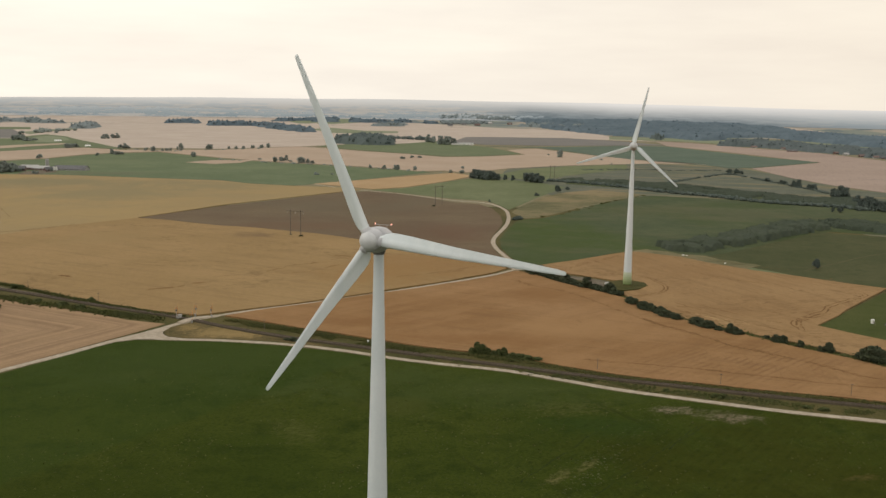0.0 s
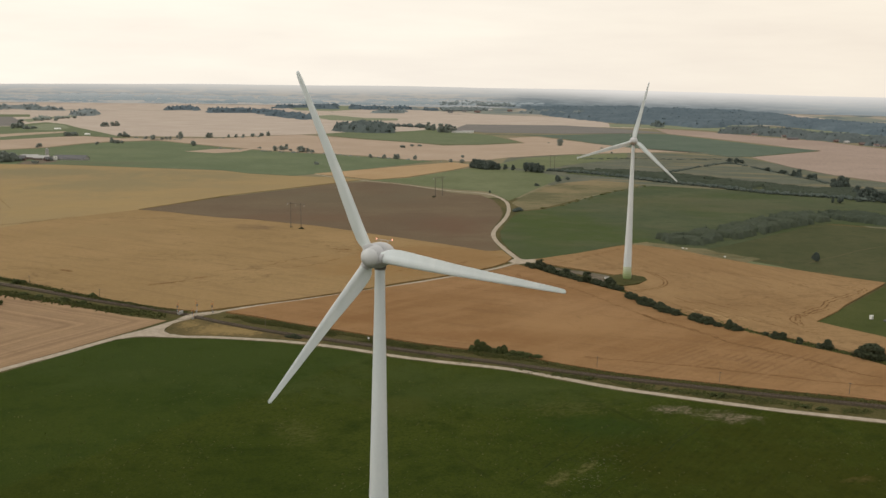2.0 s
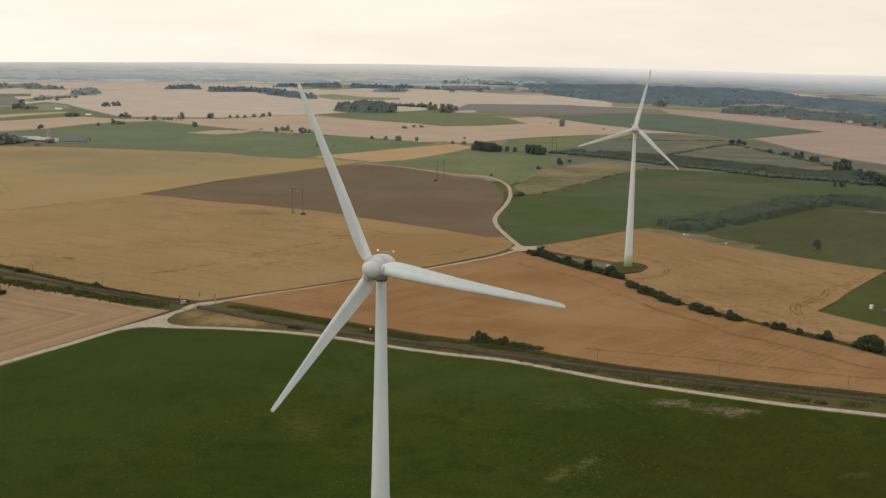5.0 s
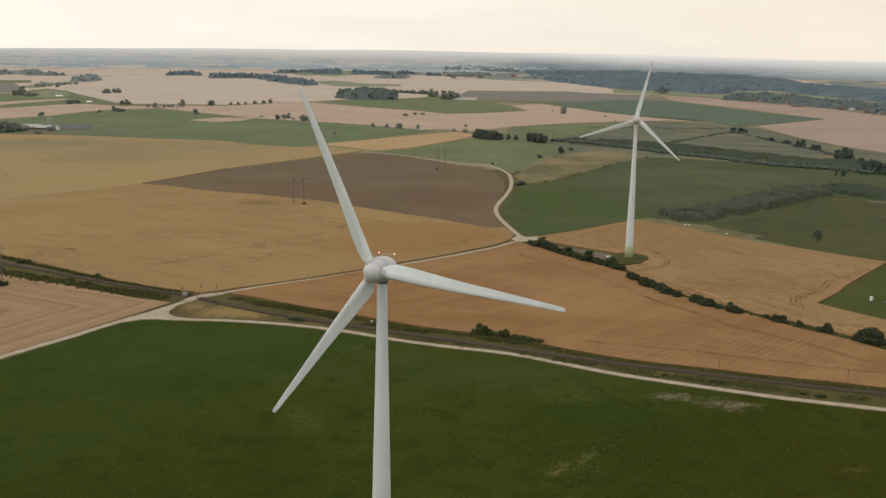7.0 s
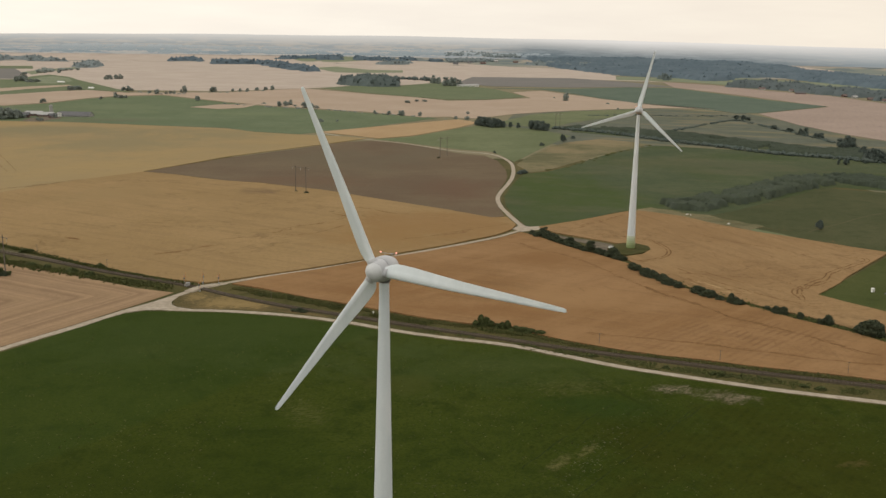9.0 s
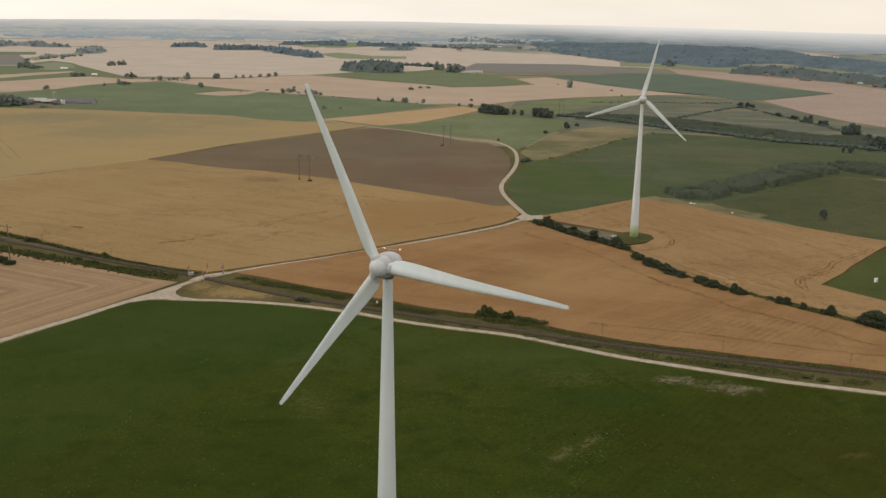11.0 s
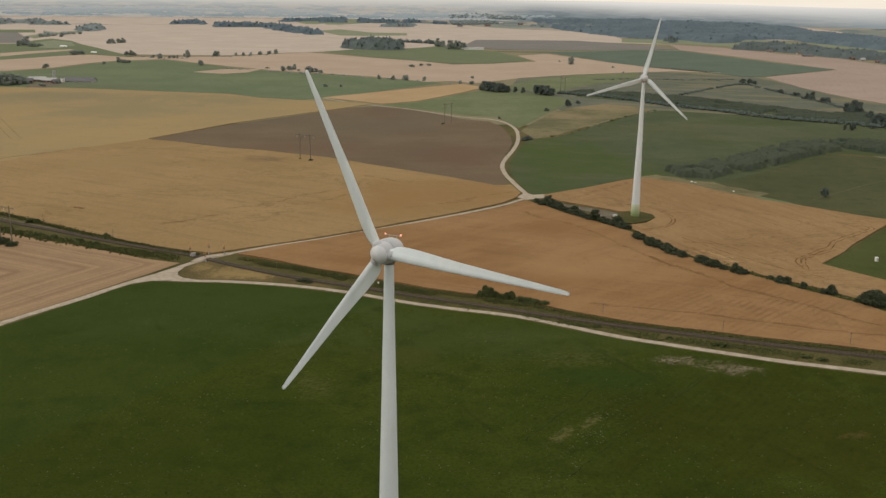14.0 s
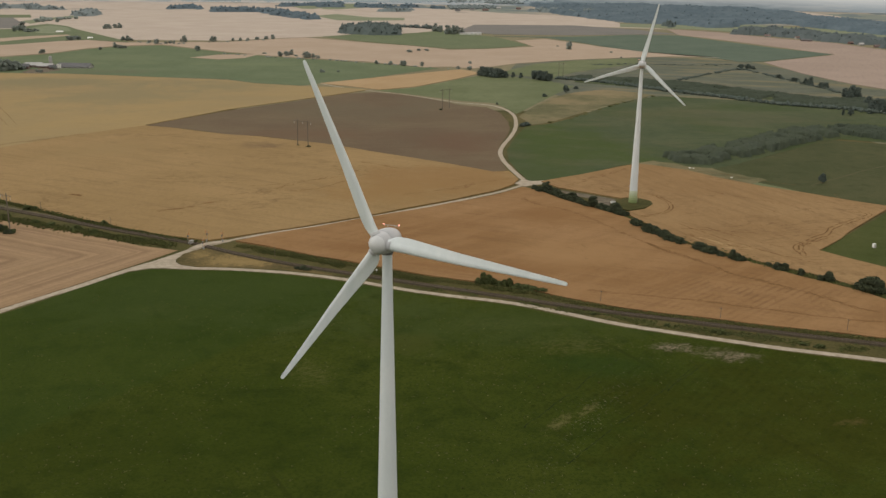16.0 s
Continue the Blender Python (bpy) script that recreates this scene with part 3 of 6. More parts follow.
def scatter(points, count, rng):
    """Random places inside an outline."""
    xs, ys = [p[0] for p in points], [p[1] for p in points]
    out = []
    while len(out) < count:
        x, y = rng.uniform(min(xs), max(xs)), rng.uniform(min(ys), max(ys))
        inside = False
        for (x1, y1), (x2, y2) in zip(points, points[1:] + points[:1]):
            if (y1 > y) != (y2 > y) and x < (x2 - x1) * (y - y1) / (y2 - y1) + x1:
                inside = not inside
        if inside:
            out.append((x, y))
    return out


# ---------------------------------------------------------------- ground, far land
gv, gf = [(0, 0, 0)], []
radii = [40, 80, 140, 220, 320, 450, 620, 850, 1150, 1550, 2050, 2600, 3100, 3500, 3600, 3700, 3800, 3900, 4000, 4100, 4200, 4300, 4400, 4500, 4600, 4700, 4800, 4900]
for r in radii:
    for i in range(96):
        a = 2 * math.pi * i / 96
        gv.append((r * math.sin(a), r * math.cos(a), rise(r * math.sin(a), r * math.cos(a))))
for i in range(96):
    gf.append((0, 1 + (i + 1) % 96, 1 + i))
    for j in range(len(radii) - 1):
        a, b = 1 + j * 96 + i, 1 + j * 96 + (i + 1) % 96
        gf.append((a, b, b + 96, a + 96))
tagged(mesh("ground", gv, gf, BANK), "rough olive-brown grass banks and margins", "ground", kind="structure")

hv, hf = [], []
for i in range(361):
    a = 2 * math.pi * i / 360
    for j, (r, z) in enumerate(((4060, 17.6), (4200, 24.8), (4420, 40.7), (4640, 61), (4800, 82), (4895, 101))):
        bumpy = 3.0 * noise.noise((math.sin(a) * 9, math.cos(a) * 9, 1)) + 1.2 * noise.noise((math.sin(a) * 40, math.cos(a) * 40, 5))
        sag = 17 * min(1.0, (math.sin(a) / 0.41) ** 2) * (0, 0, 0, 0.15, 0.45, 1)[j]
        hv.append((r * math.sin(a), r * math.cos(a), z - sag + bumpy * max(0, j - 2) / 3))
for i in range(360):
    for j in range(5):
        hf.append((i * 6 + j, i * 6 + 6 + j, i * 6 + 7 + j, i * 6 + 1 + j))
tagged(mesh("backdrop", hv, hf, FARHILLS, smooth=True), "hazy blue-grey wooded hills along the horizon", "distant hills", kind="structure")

# horizon woods glow bluish and pale with height: painted distance haze
kb = Nodes("woods_painted_haze", 1.0, spec=0.0)
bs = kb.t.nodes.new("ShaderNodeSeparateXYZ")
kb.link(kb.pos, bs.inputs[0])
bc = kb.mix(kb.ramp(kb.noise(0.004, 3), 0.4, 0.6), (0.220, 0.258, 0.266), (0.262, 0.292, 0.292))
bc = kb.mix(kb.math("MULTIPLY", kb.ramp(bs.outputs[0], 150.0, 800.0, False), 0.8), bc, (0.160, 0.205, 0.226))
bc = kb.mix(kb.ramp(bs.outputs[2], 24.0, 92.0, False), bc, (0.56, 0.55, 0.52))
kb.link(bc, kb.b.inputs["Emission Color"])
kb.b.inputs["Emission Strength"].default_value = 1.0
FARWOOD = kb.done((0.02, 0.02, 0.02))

# distant land: greyed field and wood tones with the haze painted in
kf = Nodes("hazed_patchwork", 1.0, spec=0.0)
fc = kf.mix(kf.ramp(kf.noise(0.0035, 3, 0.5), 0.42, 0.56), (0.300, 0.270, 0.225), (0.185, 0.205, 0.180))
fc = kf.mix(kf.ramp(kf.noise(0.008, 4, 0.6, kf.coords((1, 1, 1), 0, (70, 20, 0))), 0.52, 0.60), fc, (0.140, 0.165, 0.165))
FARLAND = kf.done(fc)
rv, rf = [], []
far_r = (3050, 3600, 3700, 3800, 3900, 4000, 4075)
for i in range(181):
    a = radians(-60 + 120 * i / 180)
    for r in far_r:
        wob = r + (120 * noise.noise((a * 9, 0, 0)) if r == 3050 else 0)
        rv.append((wob * math.sin(a), wob * math.cos(a), rise(wob, 0) + 0.25))
for i in range(180):
    for j in range(len(far_r) - 1):
        q = i * len(far_r) + j
        rf.append((q, q + len(far_r), q + len(far_r) + 1, q + 1))
kq, cq = turf("margin_turf", (0.165, 0.150, 0.092), (0.215, 0.185, 0.118), (0.115, 0.115, 0.068), 20)
MARGIN = kq.done(cq)
mv, mf = [], []
margin_r = (880, 1150, 1550, 2050, 2600, 3100)
for i in range(121):
    a = radians(-60 + i)
    for r in margin_r:
        mv.append((r * math.sin(a), r * math.cos(a), 0.03))
for i in range(120):
    for j in range(len(margin_r) - 1):
        q = i * len(margin_r) + j
        mf.append((q, q + len(margin_r), q + len(margin_r) + 1, q + 1))
tagged(mesh("field_margins", mv, mf, MARGIN), "dry grass margins between the farther fields", "field margin", kind="structure")
tagged(mesh("far_land", rv, rf, FARLAND), "patchwork of distant fields and copses in painted haze", "farmland", kind="structure")

# ---------------------------------------------------------------- fields
field("rough_pasture", [(97, 1412), (303, 1584), (457, 1511), (489, 1196), (555, 928), (392, 650), (326, 700), (281, 922), (126, 979), (59, 1138)], OLIVE, 0.08, "wide olive grazing land with dry patches")
field("grass_field", [(-170.6, 282.8), (-149.4, 319.1), (-138.5, 340.3), (-125.9, 363.5), (-118.7, 368.4), (-105.4, 368.3), (-83.3, 368.0), (-60.4, 363.2), (-37.8, 355.3), (-15.9, 344.5), (1.5, 337.8), (24.6, 330.3), (43.1, 318.9), (60.5, 309.1), (77.3, 301.8), (93.9, 294.8), (110.1, 288.6), (136.2, 280.4), (169.1, 268.8)] + [(330, 60), (160, -60), (-160, -60), (-330, 60)], PASTURE, 0.15, "dark green pasture with bare patches and flecks of flowers")
field("wheat_field", [(-333, 563), (-298, 648), (-275, 696), (-237, 752), (-210, 741), (-163, 713), (-138, 706), (-88, 679), (-54, 651), (2, 607), (28, 583), (38, 586), (42, 561), (38, 546), (28, 529), (2, 502), (-33, 470), (-61, 446), (-84.0, 428.8), (-94.9, 420.3), (-105.5, 412.7), (-116.4, 416.4), (-133.4, 423.3), (-159, 439), (-183, 454), (-202, 465), (-223, 481), (-327, 553)], WHEAT_B, 0.6, "ripe golden wheat with flattened streaks beside the railway", wavy=2)
field("barley_field", [(-682, 1166), (-527, 1154), (-424, 1149), (-253, 1109), (-215, 1078), (-162, 1058), (-111, 1047), (-85, 1031), (-106, 995), (-152, 922), (-195, 855), (-223, 789), (-238, 756), (-234, 735), (-270, 684), (-293, 638), (-326, 552)], WHEAT_C, 0.55, "yellow ripe barley with faint wheel tracks")
field("ploughed_field", [(-238, 756), (-223, 789), (-194, 850), (-151, 917), (-106, 995), (-78, 1012), (-48, 999), (-12, 951), (10, 916), (36, 900), (46, 863), (50, 807), (49, 765), (43, 719), (36, 678), (34, 650), (35, 618), (37, 590), (28, 585), (2, 609), (-54, 654), (-89, 681), (-138, 710), (-164, 716), (-211, 745)], PLOUGH, 0.12, "bare grey-brown ploughed soil field")
field("stubble_field", [(-271, 462), (-214, 445), (-197, 438), (-180.7, 430.2), (-164.2, 421.1), (-148.4, 412.1), (-132.9, 403), (-115.0, 396.8), (-123.4, 379.6), (-134.2, 359.0), (-151.6, 326.3), (-173.2, 289.0)], STUBBLE, 0.12, "cut straw-coloured stubble with curved harvest swaths")
field("wheat_field", [(-93.6, 412.4), (-82.9, 423.5), (-60.0, 441.1), (-33, 465), (2, 495), (28, 519), (43, 539)] + [(51, 530), (66, 502), (78, 485), (90, 467), (99, 444), (106.9, 421.6), (115.5, 405.9), (126.7, 393.3), (141.0, 372.8), (157.6, 355.1), (164.3, 343.8), (193.2, 309.0)] + [(183.0, 289.6), (146.6, 301.6), (117.9, 310.6), (91.4, 319.6), (78.2, 323.4), (63.6, 329.0), (54.2, 334.2), (44.4, 339.6), (34.6, 346.6), (24.6, 352.8), (5.0, 360.2), (-17.1, 370.4), (-40.8, 383.8), (-66.0, 397.1), (-79.5, 405.7)], WHEAT_A, 0.6, "ripe orange-brown wheat between railway and hedgerow", wavy=2)
field("wheat_field", [(55, 556), (82, 579), (102, 599), (121, 617), (129, 615), (150, 598), (164, 574), (182, 552), (209, 527), (236, 502), (164.6, 411.6), (172.8, 399.4), (183.4, 385.6), (214.0, 347.0), (202.0, 317.0), (167.4, 350.4), (157.8, 362.6), (150.4, 372.9), (142.2, 382.0), (133.0, 391.4), (122.6, 404.4), (109.6, 421.6), (104.0, 436.0), (98, 454), (92, 474), (92, 481), (102, 487), (109, 499), (109, 507), (102, 516), (94, 513), (79, 526), (63, 539)], WHEAT_F, 0.6, "ripe wheat round the second turbine with wheel tracks", wavy=1.5)
field("grass_field", [(55, 744), (63, 781), (84, 796), (108, 836), (143, 906), (182, 971), (219, 1013), (300, 984), (342, 942), (415, 898), (504, 840), (421, 699), (337, 732), (297, 754), (199, 648), (154, 618), (121, 619), (109, 611), (70, 564), (56, 549), (48, 558), (43, 591), (40, 626), (41, 665), (47, 704)], MEADOW, 0.15, "dull green meadow beside the curved gravel road")
field("grass_field", [(164, 601), (193, 627), (241, 679), (289, 733), (331, 713), (404, 670), (268, 440), (233, 496), (209, 523), (186, 550), (173, 572)], GRAZED, 0.18, "green grazing meadow with worn paths")
field("grass_field", [(163.9, 410.6), (229, 490), (274, 450), (213.1, 345.5), (182.6, 385.2), (172.3, 398.9)], PADDOCK, 0.15, "square green paddock beside the ripe wheat")
field("rough_pasture", [(61, 838), (79, 906), (106, 988), (133, 1036), (168, 1069), (202, 1048), (213, 1018), (145, 917), (85, 804), (69, 790)], ROUGH, 0.15, "tan and olive rough grazing with dry grass")
field("grass_field", [(-78, 1026), (-38, 1060), (12, 1162), (45, 1221), (83, 1202), (120, 1150), (141, 1100), (104, 994), (60, 856), (52, 902), (44, 932), (10, 949), (-48, 1005)], LIGHTGREEN, 0.15, "light olive-green grass beside the track")
field("wheat_field", [(-144, 1091), (-108, 1138), (-44, 1221), (14, 1292), (41, 1248), (12, 1170), (-38, 1067), (-73, 1033), (-107, 1062)], WHEAT_H, 0.5, "narrow strip of pale ripe wheat")
field("grass_field", [(-783, 1340), (-630, 1381), (-592, 1446), (-574, 1559), (-549, 1619), (-490, 1674), (-348, 1529), (-267, 1464), (-114, 1374), (-13, 1307), (-59, 1227), (-96, 1157), (-142, 1092), (-163, 1065), (-217, 1085), (-256, 1124), (-354, 1138), (-465, 1167), (-527, 1154), (-682, 1166)], GREEN, 0.2, "deep green grass field near the farm")
field("wheat_field", [(-376, 1421), (-348, 1484), (-291, 1500), (-298, 1428), (-327, 1395)], WHEAT_D, 0.5, "small inset of pale corn in green field")
field("wheat_field", [(-919, 1574), (-758, 1664), (-656, 1782), (-570, 1726), (-511, 1746), (-405, 1781), (-333, 1893), (-288, 1957), (-199, 1871), (-139, 1804), (-64, 1749), (2, 1660), (67, 1696), (153, 1776), (131, 1957), (197, 2027), (241, 1904), (287, 1778), (332, 1685), (430, 1576), (358, 1583), (302, 1555), (189, 1485), (96, 1400), (53, 1333), (29, 1306), (2, 1332), (-32, 1314), (-107, 1387), (-185, 1431), (-269, 1477), (-351, 1544), (-495, 1691), (-555, 1635), (-580, 1575), (-597, 1459), (-635, 1393), (-790, 1351)], WHEAT_D, 0.5, "long pale strip of ripe corn behind tree row")
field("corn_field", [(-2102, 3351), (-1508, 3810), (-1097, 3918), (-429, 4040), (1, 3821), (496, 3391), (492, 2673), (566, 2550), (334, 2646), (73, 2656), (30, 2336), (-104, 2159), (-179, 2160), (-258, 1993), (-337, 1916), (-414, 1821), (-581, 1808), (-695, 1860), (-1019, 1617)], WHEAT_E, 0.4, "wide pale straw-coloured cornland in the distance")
field("grass_field", [(-258, 1993), (-177, 2132), (-103, 2131), (2, 2358), (41, 2184), (104, 2044), (145, 1812), (67, 1714), (2, 1695), (-86, 1781), (-178, 1878)], GREENMID, 0.5, "green field behind the copse")
field("bare_field", [(23, 2300), (65, 2652), (339, 2689), (462, 2509), (533, 2306), (276, 2185), (98, 2177)], GREYSOIL, 0.6, "bare grey-violet soil field")
field("grass_field", [(94, 2093), (269, 2128), (412, 2234), (518, 2243), (558, 2049), (606, 1833), (659, 1692), (481, 1504), (443, 1495), (423, 1550), (330, 1676), (283, 1815), (247, 1949), (202, 2078)], GREENFAR, 0.5, "dark green field before the woods")
field("wheat_field", [(558, 2547), (656, 2414), (718, 2176), (789, 2030), (808, 1764), (823, 1383), (546, 912), (504, 1094), (482, 1179), (470, 1300), (477, 1490), (657, 1676), (625, 1857), (572, 2102), (525, 2274)], WHEAT_G, 0.5, "pale pinkish ripe corn beside the village")
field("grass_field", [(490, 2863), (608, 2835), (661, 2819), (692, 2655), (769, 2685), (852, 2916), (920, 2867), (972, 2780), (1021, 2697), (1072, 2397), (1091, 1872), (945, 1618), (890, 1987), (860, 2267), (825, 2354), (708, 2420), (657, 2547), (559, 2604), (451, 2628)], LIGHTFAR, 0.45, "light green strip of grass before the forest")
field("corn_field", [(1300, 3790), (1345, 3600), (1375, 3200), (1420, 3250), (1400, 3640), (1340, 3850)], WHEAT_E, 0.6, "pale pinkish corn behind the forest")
field("grass_field", [(-1071, 2070), (-934, 2113), (-962, 2268), (-960, 2360), (-877, 2267), (-814, 2150), (-672, 1918), (-566, 1744), (-658, 1789), (-681, 1766), (-714, 1676), (-742, 1609), (-812, 1564)], GREENMID, 0.54, "green strip among pale corn")
field("grass_field", [(-919, 2170), (-922, 2281), (-858, 2216), (-797, 2080), (-791, 1968), (-830, 1979)], LIGHTFAR, 0.60, "paler grass on a low rise")
field("wheat_field", [(-904, 1744), (-821, 1783), (-793, 1865), (-751, 1937), (-731, 1901), (-762, 1789), (-779, 1692), (-852, 1642)], WHEAT_D, 0.63, "thin pale corn strip between green strips")
field("bare_field", [(-1346, 2611), (-1181, 2678), (-1053, 2425), (-944, 2136), (-976, 2125), (-1071, 2070)], GREYSOIL, 0.57, "grey soil field behind a clump of trees")
field("grass_field", [(-1439, 2793), (-1222, 2888), (-1139, 2695), (-1329, 2578)], GREENMID, 0.50, "narrow far green strip")
field("grass_field", [(-1076, 2487), (-1088, 2716), (-1085, 2875), (-1037, 2737), (-1033, 2577), (-996, 2347)], LIGHTFAR, 0.62, "light green strip along a line of trees")
field("grass_field", [(-615, 3859), (-461, 4055), (-349, 4084), (-299, 3886), (-423, 3718), (-550, 3714)], LIGHTFAR, 0.5, "light green field between far woods")
field("grass_field", [(-428, 3130), (-378, 3315), (-244, 3058), (-139, 3053), (-131, 2879), (-255, 2791), (-320, 2807)], LIGHTFAR, 0.46, "light green margin behind the copse")
field("farm_yard", [(-512, 1166), (-517, 1205), (-501, 1226), (-486, 1221), (-477, 1197), (-482, 1180), (-489, 1147)], DIRT, 0.3, "pale trodden yard in front of the farm", "yard", 0.5)
field("grass_field", [(65, 1253), (120, 1394), (187, 1472), (294, 1539), (274, 1430), (162, 1274), (123, 1175)], LIGHTGREEN, 0.3, "light green grass behind the shelter belt")
field("rough_pasture", [(291, 1434), (378, 1384), (448, 1240), (463, 1101), (379, 1046), (315, 1148), (155, 1217), (176, 1318)], OLIVE, 0.2, "olive rough grazing crossed by ditches")
field("grass_field", [(160, 1200), (308, 1124), (372, 1026), (425, 928), (352, 970), (261, 1065), (147, 1147)], MEADOW, 0.25, "dull green wet meadow along the ditch")
field("grass_field", [(140, 640), (152, 612), (172, 606), (204, 640), (250, 690), (300, 738), (345, 715), (410, 680), (420, 700), (340, 790), (290, 790), (230, 720), (170, 660)], MEADOW, 0.10, "damp green grass under the willows", wavy=0.5)
field("rough_pasture", [(126, 613), (144, 615), (167, 599), (174, 576), (187, 552), (173, 560), (159, 572), (139, 593), (124, 610)], ROUGH, 0.14, "dry rough strip between wheat and meadow", wavy=0.8)
field("verge_island", [(-111.7, 383.8), (-111.5, 391.7), (-107.3, 398.4), (-103.0, 400.6), (-93.6, 396.6), (-79.7, 387.7), (-61.4, 376.2), (-41.5, 362.4), (-50.9, 366.5), (-65.1, 370.7), (-76.6, 371.9), (-88.2, 372.8), (-100.8, 373.1), (-107.6, 375.6), (-110.8, 379.5)], ISLAND, 0.08, "dry yellow and olive weedy ground beside the level crossing", "verge", 0.5)

# ---------------------------------------------------------------- roads
road_profile = [(-2.5, 0.02), (-2.0, 0.16), (-0.9, 0.15), (0, 0.19), (0.9, 0.15), (2.0, 0.16), (2.5, 0.02)]
tagged(ribbon("road", [(-171.9, 285.0), (-151.2, 323.2), (-139.7, 343.3), (-127.0, 366.9), (-119.6, 378.5), (-112.3, 392.9), (-106.0, 404.9), (-101.8, 409.6)], [(o * 0.72, h) for o, h in road_profile], GRAVEL, 5, 0.25), "pale gravel farm road up to the level crossing", "road", kind="structure")
tagged(ribbon("road", [(-103.0, 408.4), (-95.8, 415.6), (-83.5, 426.4), (-60.4, 443.7), (-33, 467), (2, 499), (28, 525), (39, 540), (48, 552)], [(o * 0.52, h + 0.006) for o, h in road_profile], GRAVEL, 5, 0.25), "narrow pale gravel road between two wheat fields", "road", kind="structure")
tagged(ribbon("road", [(-126.2, 367.9), (-117.6, 372.1), (-106.2, 371.0), (-85.6, 370.5), (-60.9, 366.3), (-38.1, 358.6), (-16.0, 347.6), (1.5, 340.8), (24.8, 333.2), (43.6, 322.3), (61.0, 312.0), (78.0, 304.6), (94.7, 297.5), (111.0, 291.2), (137.5, 283.0), (170.9, 271.8)], [(o * 0.62, h + 0.01) for o, h in road_profile], GRAVEL, 5, 0.25), "pale gravel track along the pasture", "road", kind="structure")
tagged(ribbon("road", [(47, 550), (43, 574), (39, 602), (36, 630), (36, 659), (40, 688), (48, 730), (54, 773), (57, 816), (57, 851), (52, 887), (43, 911), (32, 922)], [(o * 0.64, h + 0.02) for o, h in road_profile], GRAVEL, 6, 0.25), "pale gravel road winding past the ploughed field", "road", kind="structure")
tagged(ribbon("road", [(33, 922), (10, 932), (-12, 957), (-47, 995), (-78, 1019), (-111, 1047), (-148, 1098)], [(o * 0.5, h + 0.01) for o, h in road_profile], GRAVEL, 10, 0.3), "narrow farm track along the ploughed field", "road", kind="structure")
field("road_apron", [(-125.6, 365.4), (-120.6, 374.7), (-115.0, 387.0), (-112.2, 394.4), (-111.3, 389.0), (-112.2, 383.7), (-111.0, 378.7), (-107.8, 374.7), (-101.8, 372.7), (-110.3, 370.5), (-118.7, 369.9)], GRAVEL, 0.17, "pale gravel apron at the road junction", "road", 0.4)
field("road_apron", [(39, 550), (45, 564), (49, 557), (57, 560), (60, 552), (50, 546), (44, 542)], GRAVEL, 0.20, "pale gravel fork of the farm roads", "road", 0.4)
tagged(ribbon("field_path", [(318, 1690), (344.4, 1622.5), (385.6, 1597.2), (429.5, 1567.0)], [(-2.2, 0.50), (-1.6, 0.56), (1.6, 0.56), (2.2, 0.50)], GRAVEL, 20, 0.3), "thin pale farm path across the far green field", "path", kind="structure")
tagged(ribbon("meadow_path", [(213, 556), (227, 571), (243, 585), (267, 609), (294, 630), (333, 654)], [(-0.5, 0.17), (-0.3, 0.195), (0.3, 0.195), (0.5, 0.17)], PATHSOIL, 6, 0.7), "worn brown path across the grazing meadow", "path", kind="structure")
field("gravel_yard", [(62, 534), (78, 523), (93, 510), (95, 502), (87, 493), (81, 499), (77, 513), (66, 524)], DIRT, 0.10, "grey-brown gravel hardstanding beside the turbine", "yard", 0.5)

# ---------------------------------------------------------------- railway
rail_line = [(-261, 493), (-222, 468), (-186, 448), (-153, 429), (-113.8, 409.3)] + [(-88.7, 392.5), (-62.8, 377.6), (-39.0, 366.8), (-16.5, 356.6), (4.9, 347.3), (24.6, 339.0), (44.0, 330.4), (62.8, 323.0), (81.0, 316.8), (98.8, 310.4), (116.0, 304.6), (144.0, 296.0), (180.0, 285.0)]
tagged(ribbon("railway_verge", rail_line, [(-17, 0.02), (-9, 0.06), (9, 0.06), (19, 0.02)], VERGE, 8, 0.3), "weedy olive-brown strip of ground along the railway", "verge", kind="structure")
railway = tagged(new("railway"), "single railway track on dark ballast between weedy verges", "railway", kind="structure")
ribbon("ballast_bed", rail_line, [(-1.85, 0.02), (-1.4, 0.5), (1.4, 0.5), (1.85, 0.02)], BALLAST, 6, 0.1, railway)
for o in (-0.75, 0.75):
    ribbon("rail", rail_line, [(o - 0.07, 0.56), (o - 0.04, 0.74), (o + 0.04, 0.74), (o + 0.07, 0.56)], STEEL, 6, 0, railway)
track = smooth_line(rail_line, 6)
sv, sf = [], []
for a, b in zip(track, track[1:]):
    d = (b - a).normalized()
    side = Vector((d.y, -d.x, 0))
    for i in range(6):
        c = a.lerp(b, i / 6)
        q = len(sv)
        for h in (0.45, 0.57):
            for u, w in ((-1.3, -0.13), (1.3, -0.13), (1.3, 0.13), (-1.3, 0.13)):
                p = c + side * u + d * w
                sv.append((p.x, p.y, h))
        sf += [(q + 4, q + 5, q + 6, q + 7), (q, q + 1, q + 5, q + 4), (q + 1, q + 2, q + 6, q + 5), (q + 2, q + 3, q + 7, q + 6), (q + 3, q, q + 4, q + 7)]
# level crossing deck: short ramps up to rail height
deck = [(p, h) for p, h in zip(smooth_line([(-109.5, 398.3), (-106.0, 404.9), (-102.2, 409.2), (-97.3, 414.4)], 2.0), [0.17] * 99)]
mid_deck = min(range(len(deck)), key=lambda i: min((deck[i][0] - q).length for q in track))
dv, df = [], []
